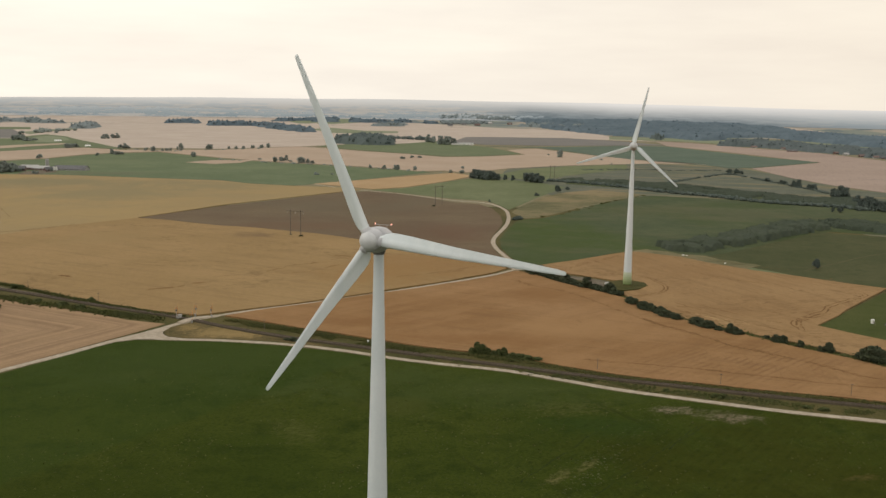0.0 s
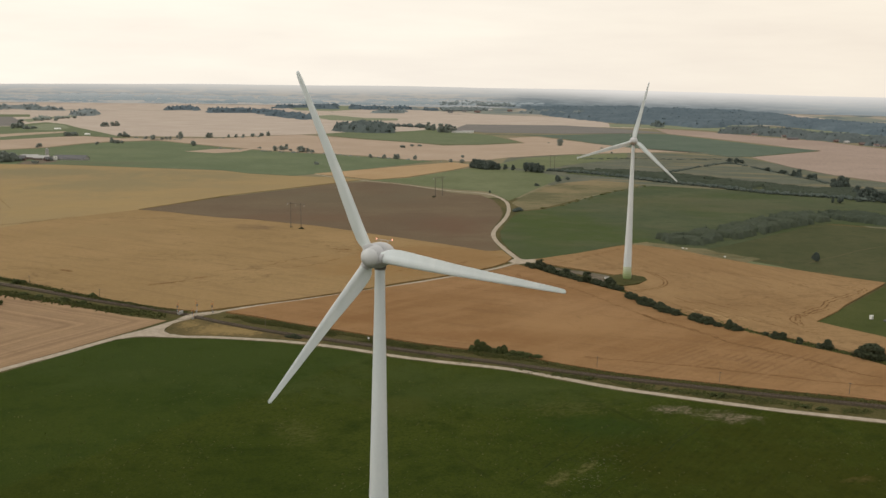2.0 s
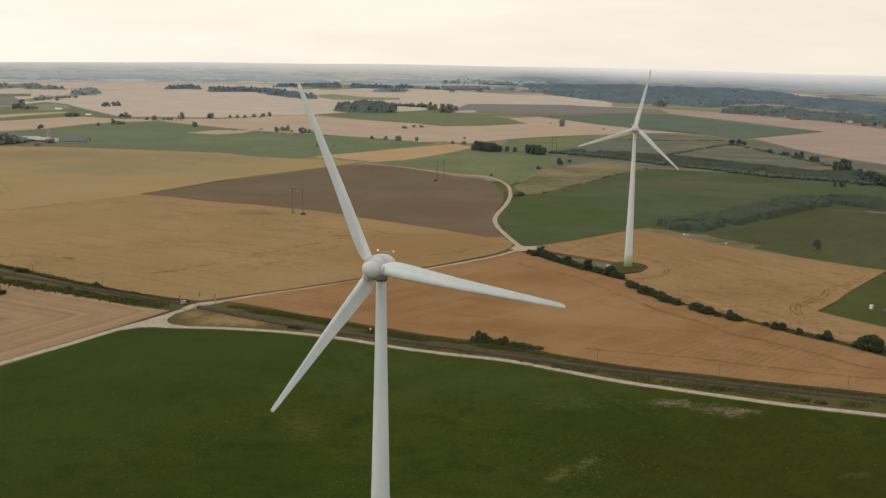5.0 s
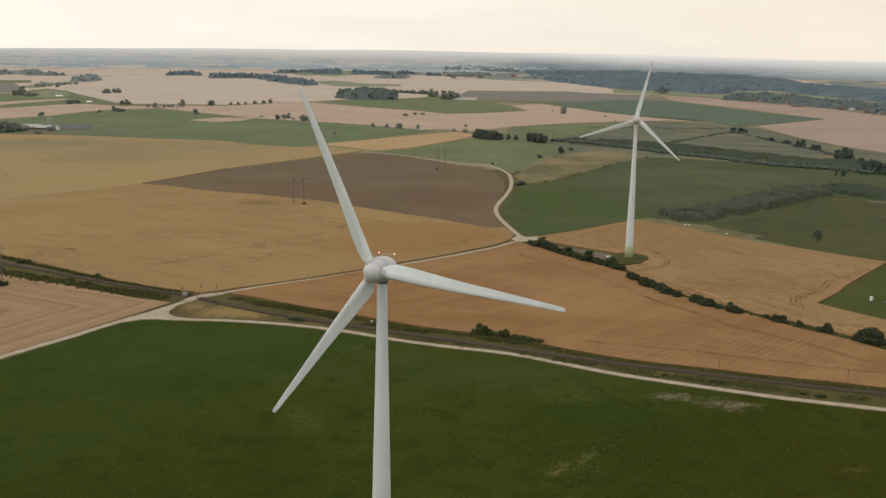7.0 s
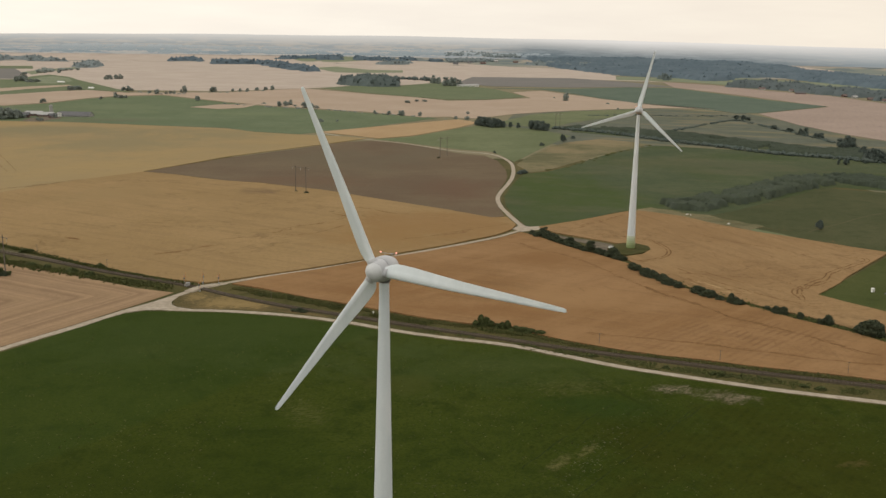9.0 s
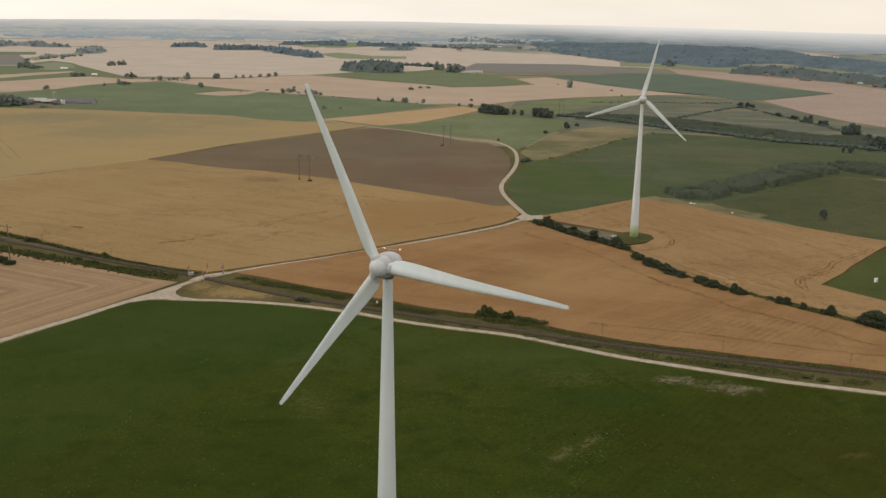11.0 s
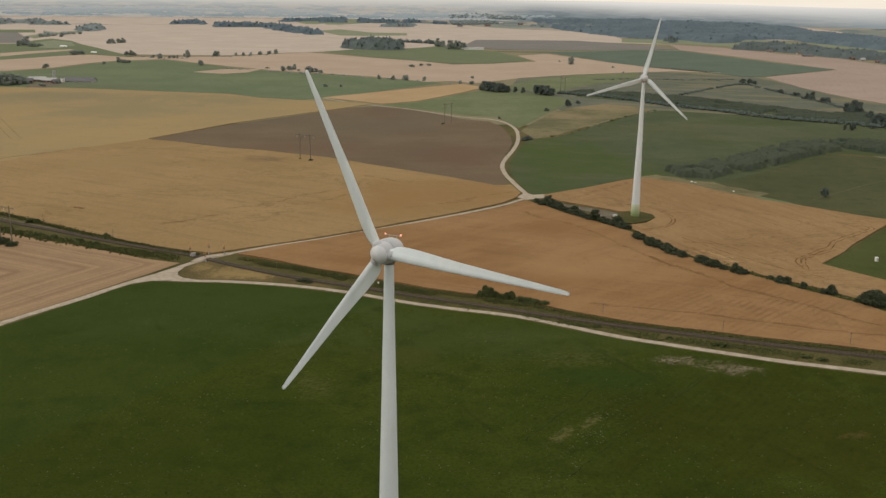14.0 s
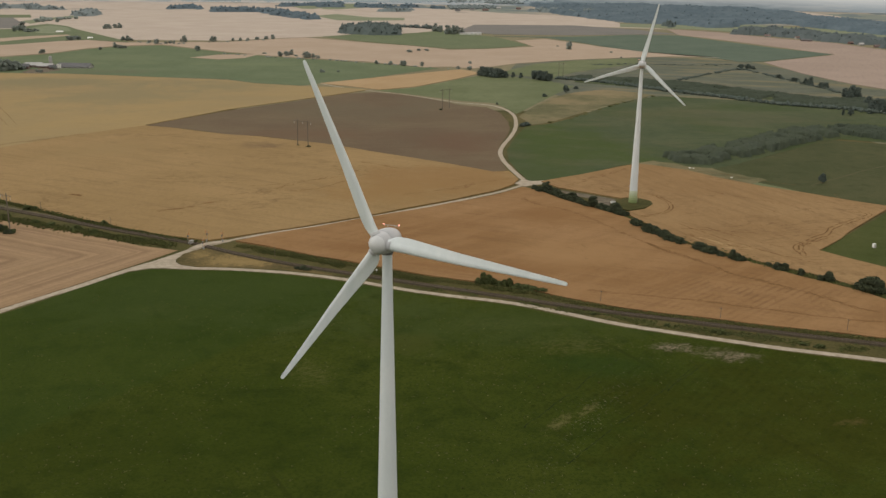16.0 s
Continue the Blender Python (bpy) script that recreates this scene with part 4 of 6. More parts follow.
for i, (p, h) in enumerate(deck):
    q = deck[min(i + 1, len(deck) - 1)][0] - deck[max(i - 1, 0)][0]
    side = Vector((q.y, -q.x, 0)).normalized()
    far = (p - deck[mid_deck][0]).length
    h = 0.72 if far < 4 else max(0.1, 0.72 - (far - 4) * 0.09)
    for o, z in ((-2.3, 0.02), (-1.8, h), (1.8, h), (2.3, 0.02)):
        c = p + side * o
        dv.append((c.x, c.y, z))
    if i:
        a = (i - 1) * 4
        df += [(a + j, a + j + 1, a + j + 5, a + j + 4) for j in range(3)]
tagged(mesh("crossing_deck", dv, df, GRAVEL), "pale gravel ramp of the level crossing", "level crossing", kind="structure")
sleepers = tagged(mesh("sleepers", sv, sf, SLEEPER, railway), "dark wooden sleepers", kind="stuff")


# ---------------------------------------------------------------- wind turbines
HUB = 73.2
SPAN = 30.5


def blade_mesh():
    """One blade along z: round root, broad trailing edge near the root, thin tapered tip."""
    table = [(0.035, 1.35, 1.25, 14), (0.055, 1.9, 1.20, 14), (0.075, 2.45, 1.1, 14), (0.105, 2.72, 0.95, 13), (0.15, 2.75, 0.80, 12), (0.22, 2.62, 0.62, 10), (0.32, 2.36, 0.48, 7), (0.45, 2.02, 0.36, 5), (0.6, 1.68, 0.27, 3), (0.75, 1.36, 0.20, 2), (0.88, 1.06, 0.14, 1), (0.96, 0.86, 0.09, 0), (0.99, 0.70, 0.06, 0), (1.0, 0.42, 0.03, 0)]
    bm, rings, n = bmesh.new(), [], 20
    for s, chord, thick, twist in table:
        ring = []
        chord *= 1.0 if s < 0.05 else 0.88
        lead = min(chord * 0.36, 0.68)
        for i in range(n):
            a = 2 * math.pi * i / n
            u = math.cos(a)
            x = lead - chord * (1 - u) / 2
            sharp = 1 if s < 0.065 else (0.55 + 0.45 * u if u < 0 else 1)
            y = math.sin(a) * thick / 2 * sharp
            t = -radians(twist) * 1.35
            ring.append(bm.verts.new((x * math.cos(t) - y * math.sin(t), x * math.sin(t) + y * math.cos(t) - 0.55 * s * s, s * SPAN)))
        rings.append(ring)
    for a, b in zip(rings, rings[1:]):
        for i in range(n):
            bm.faces.new((a[i], a[(i + 1) % n], b[(i + 1) % n], b[i]))
    bm.faces.new(list(reversed(rings[0])))
    bm.faces.new(rings[-1])
    return bm


def along_y(bm):
    """Turn a lathe about z so that its height runs along y."""
    bmesh.ops.transform(bm, matrix=Matrix(((1, 0, 0, 0), (0, 0, 1, 0), (0, -1, 0, 0), (0, 0, 0, 1))), verts=bm.verts)
    return bm


def wind_turbine(x, y, facing, phase, label):
    top = tagged(new("wind_turbine"), label, "wind turbine", "pair of wind turbines")
    top.matrix_world = pose(x, y, 0)
    rad = lambda z: 2.28 - 1.50 * min(1, z / 70.0) ** 0.97
    heights = [0, 7.2, 14, 20, 26, 32, 40, 48, 54, 60, 66, 71.6]
    part("tower", lathe([(rad(z), z) for z in heights], 48), PAINT, top, "tapered white steel tower", True)
    greens = [(0.50, 0.56, 0.42), (0.43, 0.49, 0.33), (0.36, 0.42, 0.25), (0.29, 0.35, 0.18), (0.22, 0.28, 0.12), (0.15, 0.20, 0.07)]
    for i, g in enumerate(greens):
        z1, z0 = 7.2 - i * 1.2, 6.0 - i * 1.2
        m = bpy.data.materials.get("green_band_%d" % i) or plain("green_band_%d" % i, tuple(v * 0.92 for v in g), g, 0.3, 0.4, bump=0.0)
        part("green_band", lathe([(rad(z0) + 0.003, z0), (rad(z1) + 0.003, z1)], 48, False), m, top, "green painted ring at the tower foot", True)
    bm = bmesh.new()
    box(bm, (0.12, 0.95, 2.1), (rad(2.2) + 0.01, 0, 2.4), 0, 0.03)
    door = part("door", bm, GREYMETAL, top, "grey steel tower door")
    part("foundation", lathe([(3.6, -0.1), (3.6, 0.25), (2.4, 0.35), (2.2, 0.35)], 40), CONCRETE, top, "concrete foundation ring")
    head = Matrix.Translation((0, 0, HUB)) @ pose(0, 0, 0, -2.5, 0, -facing)
    nac = part("nacelle", along_y(lathe([(1.75, -1.72), (1.92, -1.6), (2.02, -0.9), (1.98, 0.1), (1.80, 1.3), (1.50, 2.3), (1.05, 3.1), (0.55, 3.6), (0.08, 3.75)], 40)), NACELLE, top, "grey egg-shaped nacelle", True)
    nac.matrix_local = head
    part("yaw_collar", lathe([(0.86, 70.9), (1.0, 71.2), (1.0, 72.0), (0.8, 72.1)], 32), DARKGAP, top, "dark collar under the nacelle", True)
    gap = part("seal_ring", along_y(lathe([(1.70, -2.0), (1.70, -1.7)], 40)), DARKGAP, top, "dark gap behind the hub", True)
    gap.matrix_local = head
    hub = part("hub", along_y(lathe([(1.45, -3.75), (1.62, -3.5), (1.74, -2.9), (1.84, -2.3), (1.84, -1.98)], 40)), NACELLE, top, "grey hub ring", True)
    hub.matrix_local = head
    cap = part("spinner", along_y(lathe([(0.05, -4.72), (0.5, -4.66), (0.9, -4.48), (1.2, -4.2), (1.38, -3.9), (1.45, -3.6)], 40)), SPINNER, top, "rounded pale grey spinner", True)
    cap.matrix_local = head
    first = None
    for i in range(3):
        b = part("blade", blade_mesh(), BLADE, top, "long tapered white blade", True) if first is None else new("blade", first.data)
        b.parent = top
        first = first or b
        spot = head @ Matrix.Translation((0, -2.95, 0)) @ pose(0, 0, 0, 0, phase + 120 * i, 0)
        b.matrix_local = spot
        cuff = part("blade_root", lathe([(0.74, 1.2), (0.80, 1.3), (0.80, 1.95), (0.70, 2.0)], 24), NACELLE, b, "grey blade root collar", True)
    bm = bmesh.new()
    box(bm, (2.7, 0.07, 0.07), (0, 1.5, 2.12))
    for u in (-0.6, 0.6):
        box(bm, (0.06, 0.06, 0.62), (u, 1.5, 1.86))
    bar = part("lamp_bar", bm, GREYMETAL, top, "thin bar carrying two lamps")
    bar.matrix_local = head
    for u in (-1.35, 1.35):
        lamp = part("obstruction_lamp", lathe([(0.07, 2.14), (0.10, 2.18), (0.10, 2.30), (0.06, 2.35)], 16), LAMP, bar, "lit pale red warning lamp", True)
        lamp.matrix_local = Matrix.Translation((u, 1.5, 0))
    return top


wind_turbine(-9.5, 147.0, 21, -25, "tall white three-bladed wind turbine in green pasture")
wind_turbine(98.7, 501.8, 5, 12, "white three-bladed wind turbine with green foot beside hedgerow")


# ---------------------------------------------------------------- plants
_t = bmesh.new()
bmesh.ops.create_icosphere(_t, subdivisions=1, radius=1.0)
ICO_V = np.array([v.co[:] for v in _t.verts])
ICO_F = np.array([[v.index for v in f.verts] for f in _t.faces])
_t.free()
_t = bmesh.new()
bmesh.ops.create_icosphere(_t, subdivisions=2, radius=1.0)
ICO2_V = np.array([v.co[:] for v in _t.verts])
ICO2_F = np.array([[v.index for v in f.verts] for f in _t.faces])
_t.free()


def cards(rng, centres, normals, size):
    """Small folded leaf clumps: two triangles each, turned every way but mostly outwards."""
    n = len(centres)
    nrm = normals + rng.normal(0, 0.55, (n, 3))
    nrm /= np.linalg.norm(nrm, axis=1)[:, None] + 1e-9
    a = np.cross(nrm, rng.normal(0, 1, (n, 3)))
    a /= np.linalg.norm(a, axis=1)[:, None] + 1e-9
    b = np.cross(nrm, a)
    s = size * rng.uniform(0.55, 1.25, (n, 1))
    v = np.stack([centres + a * s, centres + b * s * 0.6 + nrm * s * 0.25, centres - a * s, centres - b * s * 0.6 + nrm * s * 0.25], 1).reshape(-1, 3)
    k = np.arange(n)[:, None] * 4
    f = np.concatenate([k + [0, 1, 3], k + [1, 2, 3]], 1).reshape(-1, 3)
    return v, f


def crown_data(seed, width, height, low, lobes, leaves, leaf, full=0.76):
    """A lumpy crown: inner lumps and many leaf clumps on lobes of differing size."""
    rng = np.random.default_rng(seed)
    vs, fs, off = [], [], 0
    ctr = []
    for i in range(lobes):
        a, q = rng.uniform(0, 2 * math.pi), math.sqrt(rng.uniform(0, 1))
        u = rng.uniform(0.25, 1.0)
        r = width * 0.5 * (0.40 + 0.20 * rng.uniform()) * (1.15 - 0.45 * u)
        spread = width * 0.5 * (1.0 - 0.55 * max(0, u - 0.4)) - r * 0.8
        ctr.append((math.cos(a) * q * spread, math.sin(a) * q * spread, max(low + r * 0.55, low + (height - low) * u - r * 0.75), r))
    for x, y, z, r in ctr:
        v = ICO2_V * (r * full) * rng.uniform(0.78, 1.12, (len(ICO2_V), 1)) * [1, 1, 0.85] + [x, y, z]
        vs.append(v)
        fs.append(ICO2_F + off)
        off += len(v)
        n = int(leaves / lobes)
        d = rng.normal(0, 1, (n, 3))
        d /= np.linalg.norm(d, axis=1)[:, None]
        d[:, 2] = np.where(d[:, 2] < -0.5, -d[:, 2], d[:, 2])
        c = d * r * (0.66 + 0.62 * rng.uniform(0, 1, (n, 1)) ** 1.3) * [1, 1, 0.9] + [x, y, z]
        c[:, 2] = np.maximum(c[:, 2], 0.1)
        v, f = cards(rng, c, d, leaf)
        vs.append(v)
        fs.append(f + off)
        off += len(v)
    return np.concatenate(vs), np.concatenate(fs)


def trunk_mesh(seed, height, radius, limbs):
    """Tapered trunk with a few limbs."""
    rng = random.Random(seed)
    bm = bmesh.new()

    def limb(a, b, r0, r1, n=7):
        d = (b - a)
        m = Matrix.Translation(a) @ d.to_track_quat("Z", "Y").to_matrix().to_4x4()
        ring = [[bm.verts.new(m @ Vector((r * math.cos(2 * math.pi * i / n), r * math.sin(2 * math.pi * i / n), z))) for i in range(n)] for r, z in ((r0, 0), (r1, d.length))]
        for i in range(n):
            bm.faces.new((ring[0][i], ring[0][(i + 1) % n], ring[1][(i + 1) % n], ring[1][i]))

    fork = Vector((rng.uniform(-0.1, 0.1), rng.uniform(-0.1, 0.1), height * 0.45))
    limb(Vector((0, 0, -0.1)), fork, radius, radius * 0.7)
    for i in range(limbs):
        a = 2 * math.pi * (i + rng.uniform(0, 0.6)) / limbs
        end = fork + Vector((math.cos(a), math.sin(a), rng.uniform(0.8, 1.5))) * height * rng.uniform(0.22, 0.34)
        limb(fork - Vector((0, 0, rng.uniform(0, 0.15) * height)), end, radius * 0.45, radius * 0.12)
    return bm


def plant(name, seed, width, height, low, lobes, leaves, leaf, material, trunk, label, category, group):
    top = tagged(new(name), label, category, group)
    v, f = crown_data(seed, width, height, low, lobes, leaves, leaf, 0.62 if material in (LEAF, SHRUB) else 0.80)
    mesh("crown", v.tolist(), f.tolist(), material, top, material not in (LEAF, SHRUB))
    part("trunk", trunk_mesh(seed, height, trunk, 5), BARK, top)
    return top


PROTO = {}


def grow(kind, x, y, height, width=None, label=None):
    """Set out one plant of a kind at its height and width."""
    rng = random.Random(int(x * 7 + y * 13))
    table = {"bush": (5.0, 4.0, 0.1, 14, 3200, 0.26, LEAF, 0.12, 3), "tree": (8.0, 10.0, 1.6, 18, 3600, 0.38, LEAF, 0.28, 3),
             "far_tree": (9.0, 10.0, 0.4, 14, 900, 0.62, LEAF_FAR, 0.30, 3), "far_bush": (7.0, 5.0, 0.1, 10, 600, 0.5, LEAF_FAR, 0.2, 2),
             "shrub": (5.0, 4.0, 0.1, 13, 3000, 0.27, SHRUB, 0.10, 3), "mid_tree": (9.0, 10.0, 0.4, 16, 1500, 0.5, LEAF_DITCH, 0.30, 3), "mid_bush": (5.0, 4.0, 0.1, 12, 1100, 0.36, LEAF_DITCH, 0.12, 3)}
    names = {"bush": ("bush", "dark green hedgerow bush with dense uneven foliage", "bush", "hedgerow bushes"),
             "tree": ("tree", "dark green broadleaf tree with rounded crown", "tree", "hedgerow trees"),
             "far_tree": ("tree", "dark broadleaf tree standing among distant fields", "tree", "field trees"),
             "far_bush": ("bush", "dark low bush standing on a field boundary", "bush", "field bushes")}
    names["shrub"] = ("bush", "olive-green shrub on rough ground", "bush", "verge shrubs")
    names["mid_tree"], names["mid_bush"] = names["far_tree"], names["far_bush"]
    w0, h0, low, lobes, leaves, leaf, mat, trunk, kinds = table[kind]
    pick = rng.randrange(kinds)
    wide = (width or height * w0 / h0) / w0
    m = Matrix.LocRotScale((x, y, rise(x, y)), Euler((0, 0, rng.uniform(0, 6.28))), (wide, wide * rng.uniform(0.9, 1.1), height / h0))
    if (kind, pick) not in PROTO:
        name, lab, cat, grp = names[kind]
        PROTO[kind, pick] = plant(name, 11 + pick * 17 + len(kind), w0, h0, low, lobes, leaves, leaf, mat, trunk, lab, cat, grp)
        PROTO[kind, pick].matrix_world = m
        ob = PROTO[kind, pick]
    else:
        src = PROTO[kind, pick]
        ob = copy_thing(src, Matrix.Identity(4))
        ob.matrix_world = m
    if label:
        tagged(ob, label)
    return ob


def brush(name, places, height, width, material, label, category, seed, leaves=14, leaf=0.3, lumps=1, soft=False, even=False, reach=0.0):
    """Dense growth that nobody could count: lumps with leaf clumps at the places given."""
    rng = np.random.default_rng(seed)
    vs, fs, off = [], [], 0
    for x, y in places:
        k = rng.uniform(0.93, 1.07) if even else rng.uniform(0.6, 1.25)
        flat = even and rng.uniform() < 0.8
        for j in range(lumps):
            w, h = width * k * rng.uniform(0.8, 1.2), height * k * rng.uniform(0.75, 1.1)
            far = reach or width * 0.5
            px, py = x + (rng.normal(0, far) if j else 0), y + (rng.normal(0, far) if j else 0)
            base = np.array([px, py, rise(px, py) + h * (0.80 if flat else 0.42)])
            v = ICO_V * rng.uniform(0.92 if even else 0.75, 1.05 if even else 1.15, (12, 1)) * [w * 0.5, w * 0.5, h * (0.20 if flat else 0.55)] + base
            vs.append(v)
            fs.append(ICO_F + off)
            off += 12
            if leaves:
                d = rng.normal(0, 1, (leaves, 3))
                d /= np.linalg.norm(d, axis=1)[:, None]
                d[:, 2] = np.abs(d[:, 2]) * 1.1 - 0.1
                v, f = cards(rng, d * [w * 0.55, w * 0.55, h * 0.6] + base, d, leaf * k)
                vs.append(v)
                fs.append(f + off)
                off += len(v)
    ob = mesh(name, np.concatenate(vs).tolist(), np.concatenate(fs).tolist(), material, None, soft)
    return tagged(ob, label, category, kind="stuff")


def inside(points, x, y):
    hit = False
    for (x1, y1), (x2, y2) in zip(points, points[1:] + points[:1]):
        if (y1 > y) != (y2 > y) and x < (x2 - x1) * (y - y1) / (y2 - y1) + x1:
            hit = not hit
    return hit


def thicket(name, points, height, material, label, category, seed, cell, density, leaf, gaps, tops=0.12, relief=0.32, uneven=0.16):
    """Closed scrub or forest: an uneven canopy of crowns with a steep edge, roughened by leaf clumps and single tops."""
    rng = np.random.default_rng(seed)
    xs, ys = [p[0] for p in points], [p[1] for p in points]
    nx, ny = int((max(xs) - min(xs)) / cell) + 3, int((max(ys) - min(ys)) / cell) + 3
    tall = {}
    for i in range(nx):
        for j in range(ny):
            x, y = min(xs) + (i - 1) * cell, min(ys) + (j - 1) * cell
            wx, wy = x + 2.2 * cell * noise.noise((x * 0.25 / cell, y * 0.25 / cell, seed)), y + 2.2 * cell * noise.noise((x * 0.25 / cell, y * 0.25 / cell, seed + 7))
            if inside(points, wx, wy) and noise.noise((x * 0.09 / cell, y * 0.09 / cell, seed + 3)) > gaps - 0.35:
                broad = noise.noise((x * 0.12 / cell, y * 0.12 / cell, seed + 1))
                tall[i, j] = height * (0.80 + relief * broad + uneven * rng.uniform(-1, 1))
    verts, faces, index = [], [], {}

    def vert(i, j):
        if (i, j) not in index:
            x, y = min(xs) + (i - 1 + rng.uniform(-0.32, 0.32)) * cell, min(ys) + (j - 1 + rng.uniform(-0.32, 0.32)) * cell
            edge = any((i + a, j + b) not in tall for a in (-1, 0, 1) for b in (-1, 0, 1))
            z = -0.1 if (i, j) not in tall else tall[i, j] * (0.86 if edge else 1.0)
            index[i, j] = len(verts)
            verts.append((x, y, rise(x, y) + z))
        return index[i, j]

    cells = sorted({(i - a, j - b) for i, j in tall for a in (0, 1) for b in (0, 1)})
    for i, j in cells:
        faces.append((vert(i, j), vert(i + 1, j), vert(i + 1, j + 1), vert(i, j + 1)))
    tris = [t for q in faces for t in ((q[0], q[1], q[2]), (q[0], q[2], q[3]))]
    vs, fs, off = [np.array(verts)], [np.array(tris)], len(verts)
    keys = sorted(tall)
    count = int(len(keys) * cell * cell * density)
    for k in rng.integers(0, len(keys), int(len(keys) * tops)):
        i, j = keys[k]
        x, y = min(xs) + (i - 1 + rng.uniform(-0.5, 0.5)) * cell, min(ys) + (j - 1 + rng.uniform(-0.5, 0.5)) * cell
        h, w = tall[i, j], cell * rng.uniform(0.3, 0.6)
        v = ICO_V * rng.uniform(0.8, 1.2, (12, 1)) * [w, w, h * 0.42] + [x, y, rise(x, y) + h * 0.78]
        vs.append(v)
        fs.append(ICO_F + off)
        off += 12
    c = []
    for k in rng.integers(0, len(keys), count):
        i, j = keys[k]
        x, y = min(xs) + (i - 1 + rng.uniform(-0.6, 0.6)) * cell, min(ys) + (j - 1 + rng.uniform(-0.6, 0.6)) * cell
        c.append((x, y, rise(x, y) + tall[i, j] * rng.uniform(0.72, 1.08)))
    c = np.array(c).reshape(-1, 3)
    d = rng.normal(0, 0.5, c.shape) + [0, 0, 0.9]
    v, f = cards(rng, c, d / np.linalg.norm(d, axis=1)[:, None], leaf)
    vs.append(v)
    fs.append(f + off)
    ob = mesh(name, np.concatenate(vs).tolist(), np.concatenate(fs).tolist(), material, None, True)
    return tagged(ob, label, category, kind="stuff")


def strip(points, step, spread, rng, keep=1.0):
    """Places along a line, strewn to both sides."""
    return [(q.x + rng.gauss(0, spread), q.y + rng.gauss(0, spread)) for q in smooth_line(points, step) if rng.random() < keep]


def patchy(places, scale, level):
    """Keep the places that fall in patches."""
    return [p for p in places if noise.noise((p[0] * scale, p[1] * scale, 3.0)) > level]


R = random.Random(5)
# rough ground between the turbine's wheat and the wet meadow
tagged(ribbon("verge", [(128.6, 625.1), (142.5, 609.3), (155.5, 598.9), (166.8, 587.8), (176.9, 574.4), (185.9, 564.9)], [(-12, 0.13), (-6, 0.30), (4, 0.34), (9, 0.30)], ROUGH, 2.5, 0.45), "straw-coloured rough grass beside the wheat", "verge", kind="structure")
tagged(ribbon("verge", [(177.8, 568.5), (183.8, 558.1), (191.9, 547.5), (198.2, 535.6), (205.1, 521.4)], [(-4, 0.13), (-2, 0.26), (4, 0.28)], LIGHTGREEN, 2.5, 0.4), "fresh green grass edge beside the wheat", "verge", kind="structure")
tagged(ribbon("hedge_foot", [(50, 539), (67, 510), (79, 493), (91, 475), (100, 451), (108.6, 428.8), (117.2, 412.6), (128.6, 399.6), (143.0, 378.5), (159.7, 360.3), (166.5, 348.7), (194.9, 311.9)], [(-6.5, 0.02), (-3, 0.1), (3, 0.1), (6.5, 0.02)], VERGE, 6, 0.3), "olive-brown grass strip under the hedgerow", "verge", kind="structure")
# hedgerow by the second turbine: base places with height and width
for x, y, h, w in [(50, 534, 2.7, 5.4), (52, 528, 3.1, 6.3), (55, 530, 3.9, 7.2), (57, 526, 3.5, 6.3), (59, 521, 3.9, 7.2), (61, 516, 3.5, 6.3), (63, 512, 3.1, 6.3), (66, 507, 3.5, 7.2), (68, 505, 3.1, 6.3), (70, 501, 3.1, 6.3), (72, 498, 2.7, 6.3), (74, 494, 3.1, 6.3), (80, 489, 2.7, 6.3), (82, 486, 2.7, 6.3), (84, 483, 3.5, 7.2), (86, 481, 3.9, 7.2), (88, 476, 3.5, 7.2), (90, 475, 2.3, 5.4)]:
    grow("bush", x, y, h, w)
for x, y, h, w in [(76, 492, 6, 6.3), (56, 532, 4.8, 6.3), (67, 508, 4.4, 6.3), (86, 482, 4.8, 7.2)]:
    grow("tree", x, y, h, w)
for x, y, h, w in [(91, 455, 3.4, 6.3), (92, 451, 3.4, 6.3), (95, 444, 3.4, 6.3), (96, 440, 4.2, 7.2), (98.3, 436.9, 3.8, 7.2), (99.9, 432.2, 3.8, 7.2), (101.2, 426.4, 3.4, 6.3), (103.5, 424.3, 3.4, 6.3), (105.2, 419.9, 3, 6.3)]:
    grow("bush", x, y, h, w)
for x, y, h, w in [(110.3, 411.4, 3.6, 6), (112.3, 409.4, 3.8, 6), (114.6, 405.3, 3.8, 6.8), (116.2, 403.4, 3.6, 5.1), (118.3, 399.4, 2.4, 4.2), (122.4, 395.6, 4.2, 5.1), (124.2, 393.8, 3.6, 6), (125.9, 392.9, 2.5, 3.4), (134.7, 387.6, 1.5, 3.8), (136.9, 381.2, 3.4, 5.1), (138.9, 380.4, 3.4, 4.2), (143.8, 374.3, 2.7, 3.8), (148.8, 366.7, 2.5, 3.4), (151.6, 366.0, 4.2, 5.1), (160.4, 354.9, 4.7, 7.6), (162.7, 352.7, 6.4, 9.3), (164.6, 351.2, 5.5, 7.6)]:
    grow("bush", x, y, h, w)
# shrubs on the railway verge
for x, y, h, w in [(14.8, 356.0, 4.6, 4.4), (16.5, 355.3, 4, 3.6), (12.7, 355.8, 2.4, 4), (18.4, 354.5, 3, 3.2), (20.7, 353.9, 2, 4.5), (22.8, 353.2, 2.8, 3.6), (24.6, 352.5, 3.6, 3.4), (27.1, 351.0, 1.9, 5.5), (30.1, 349.6, 1.8, 5.5), (33.2, 349.0, 1.6, 5.5), (36.2, 347.6, 1.4, 5.5)]:
    grow("shrub", x, y, h, w, "green shrub on the weedy railway verge")
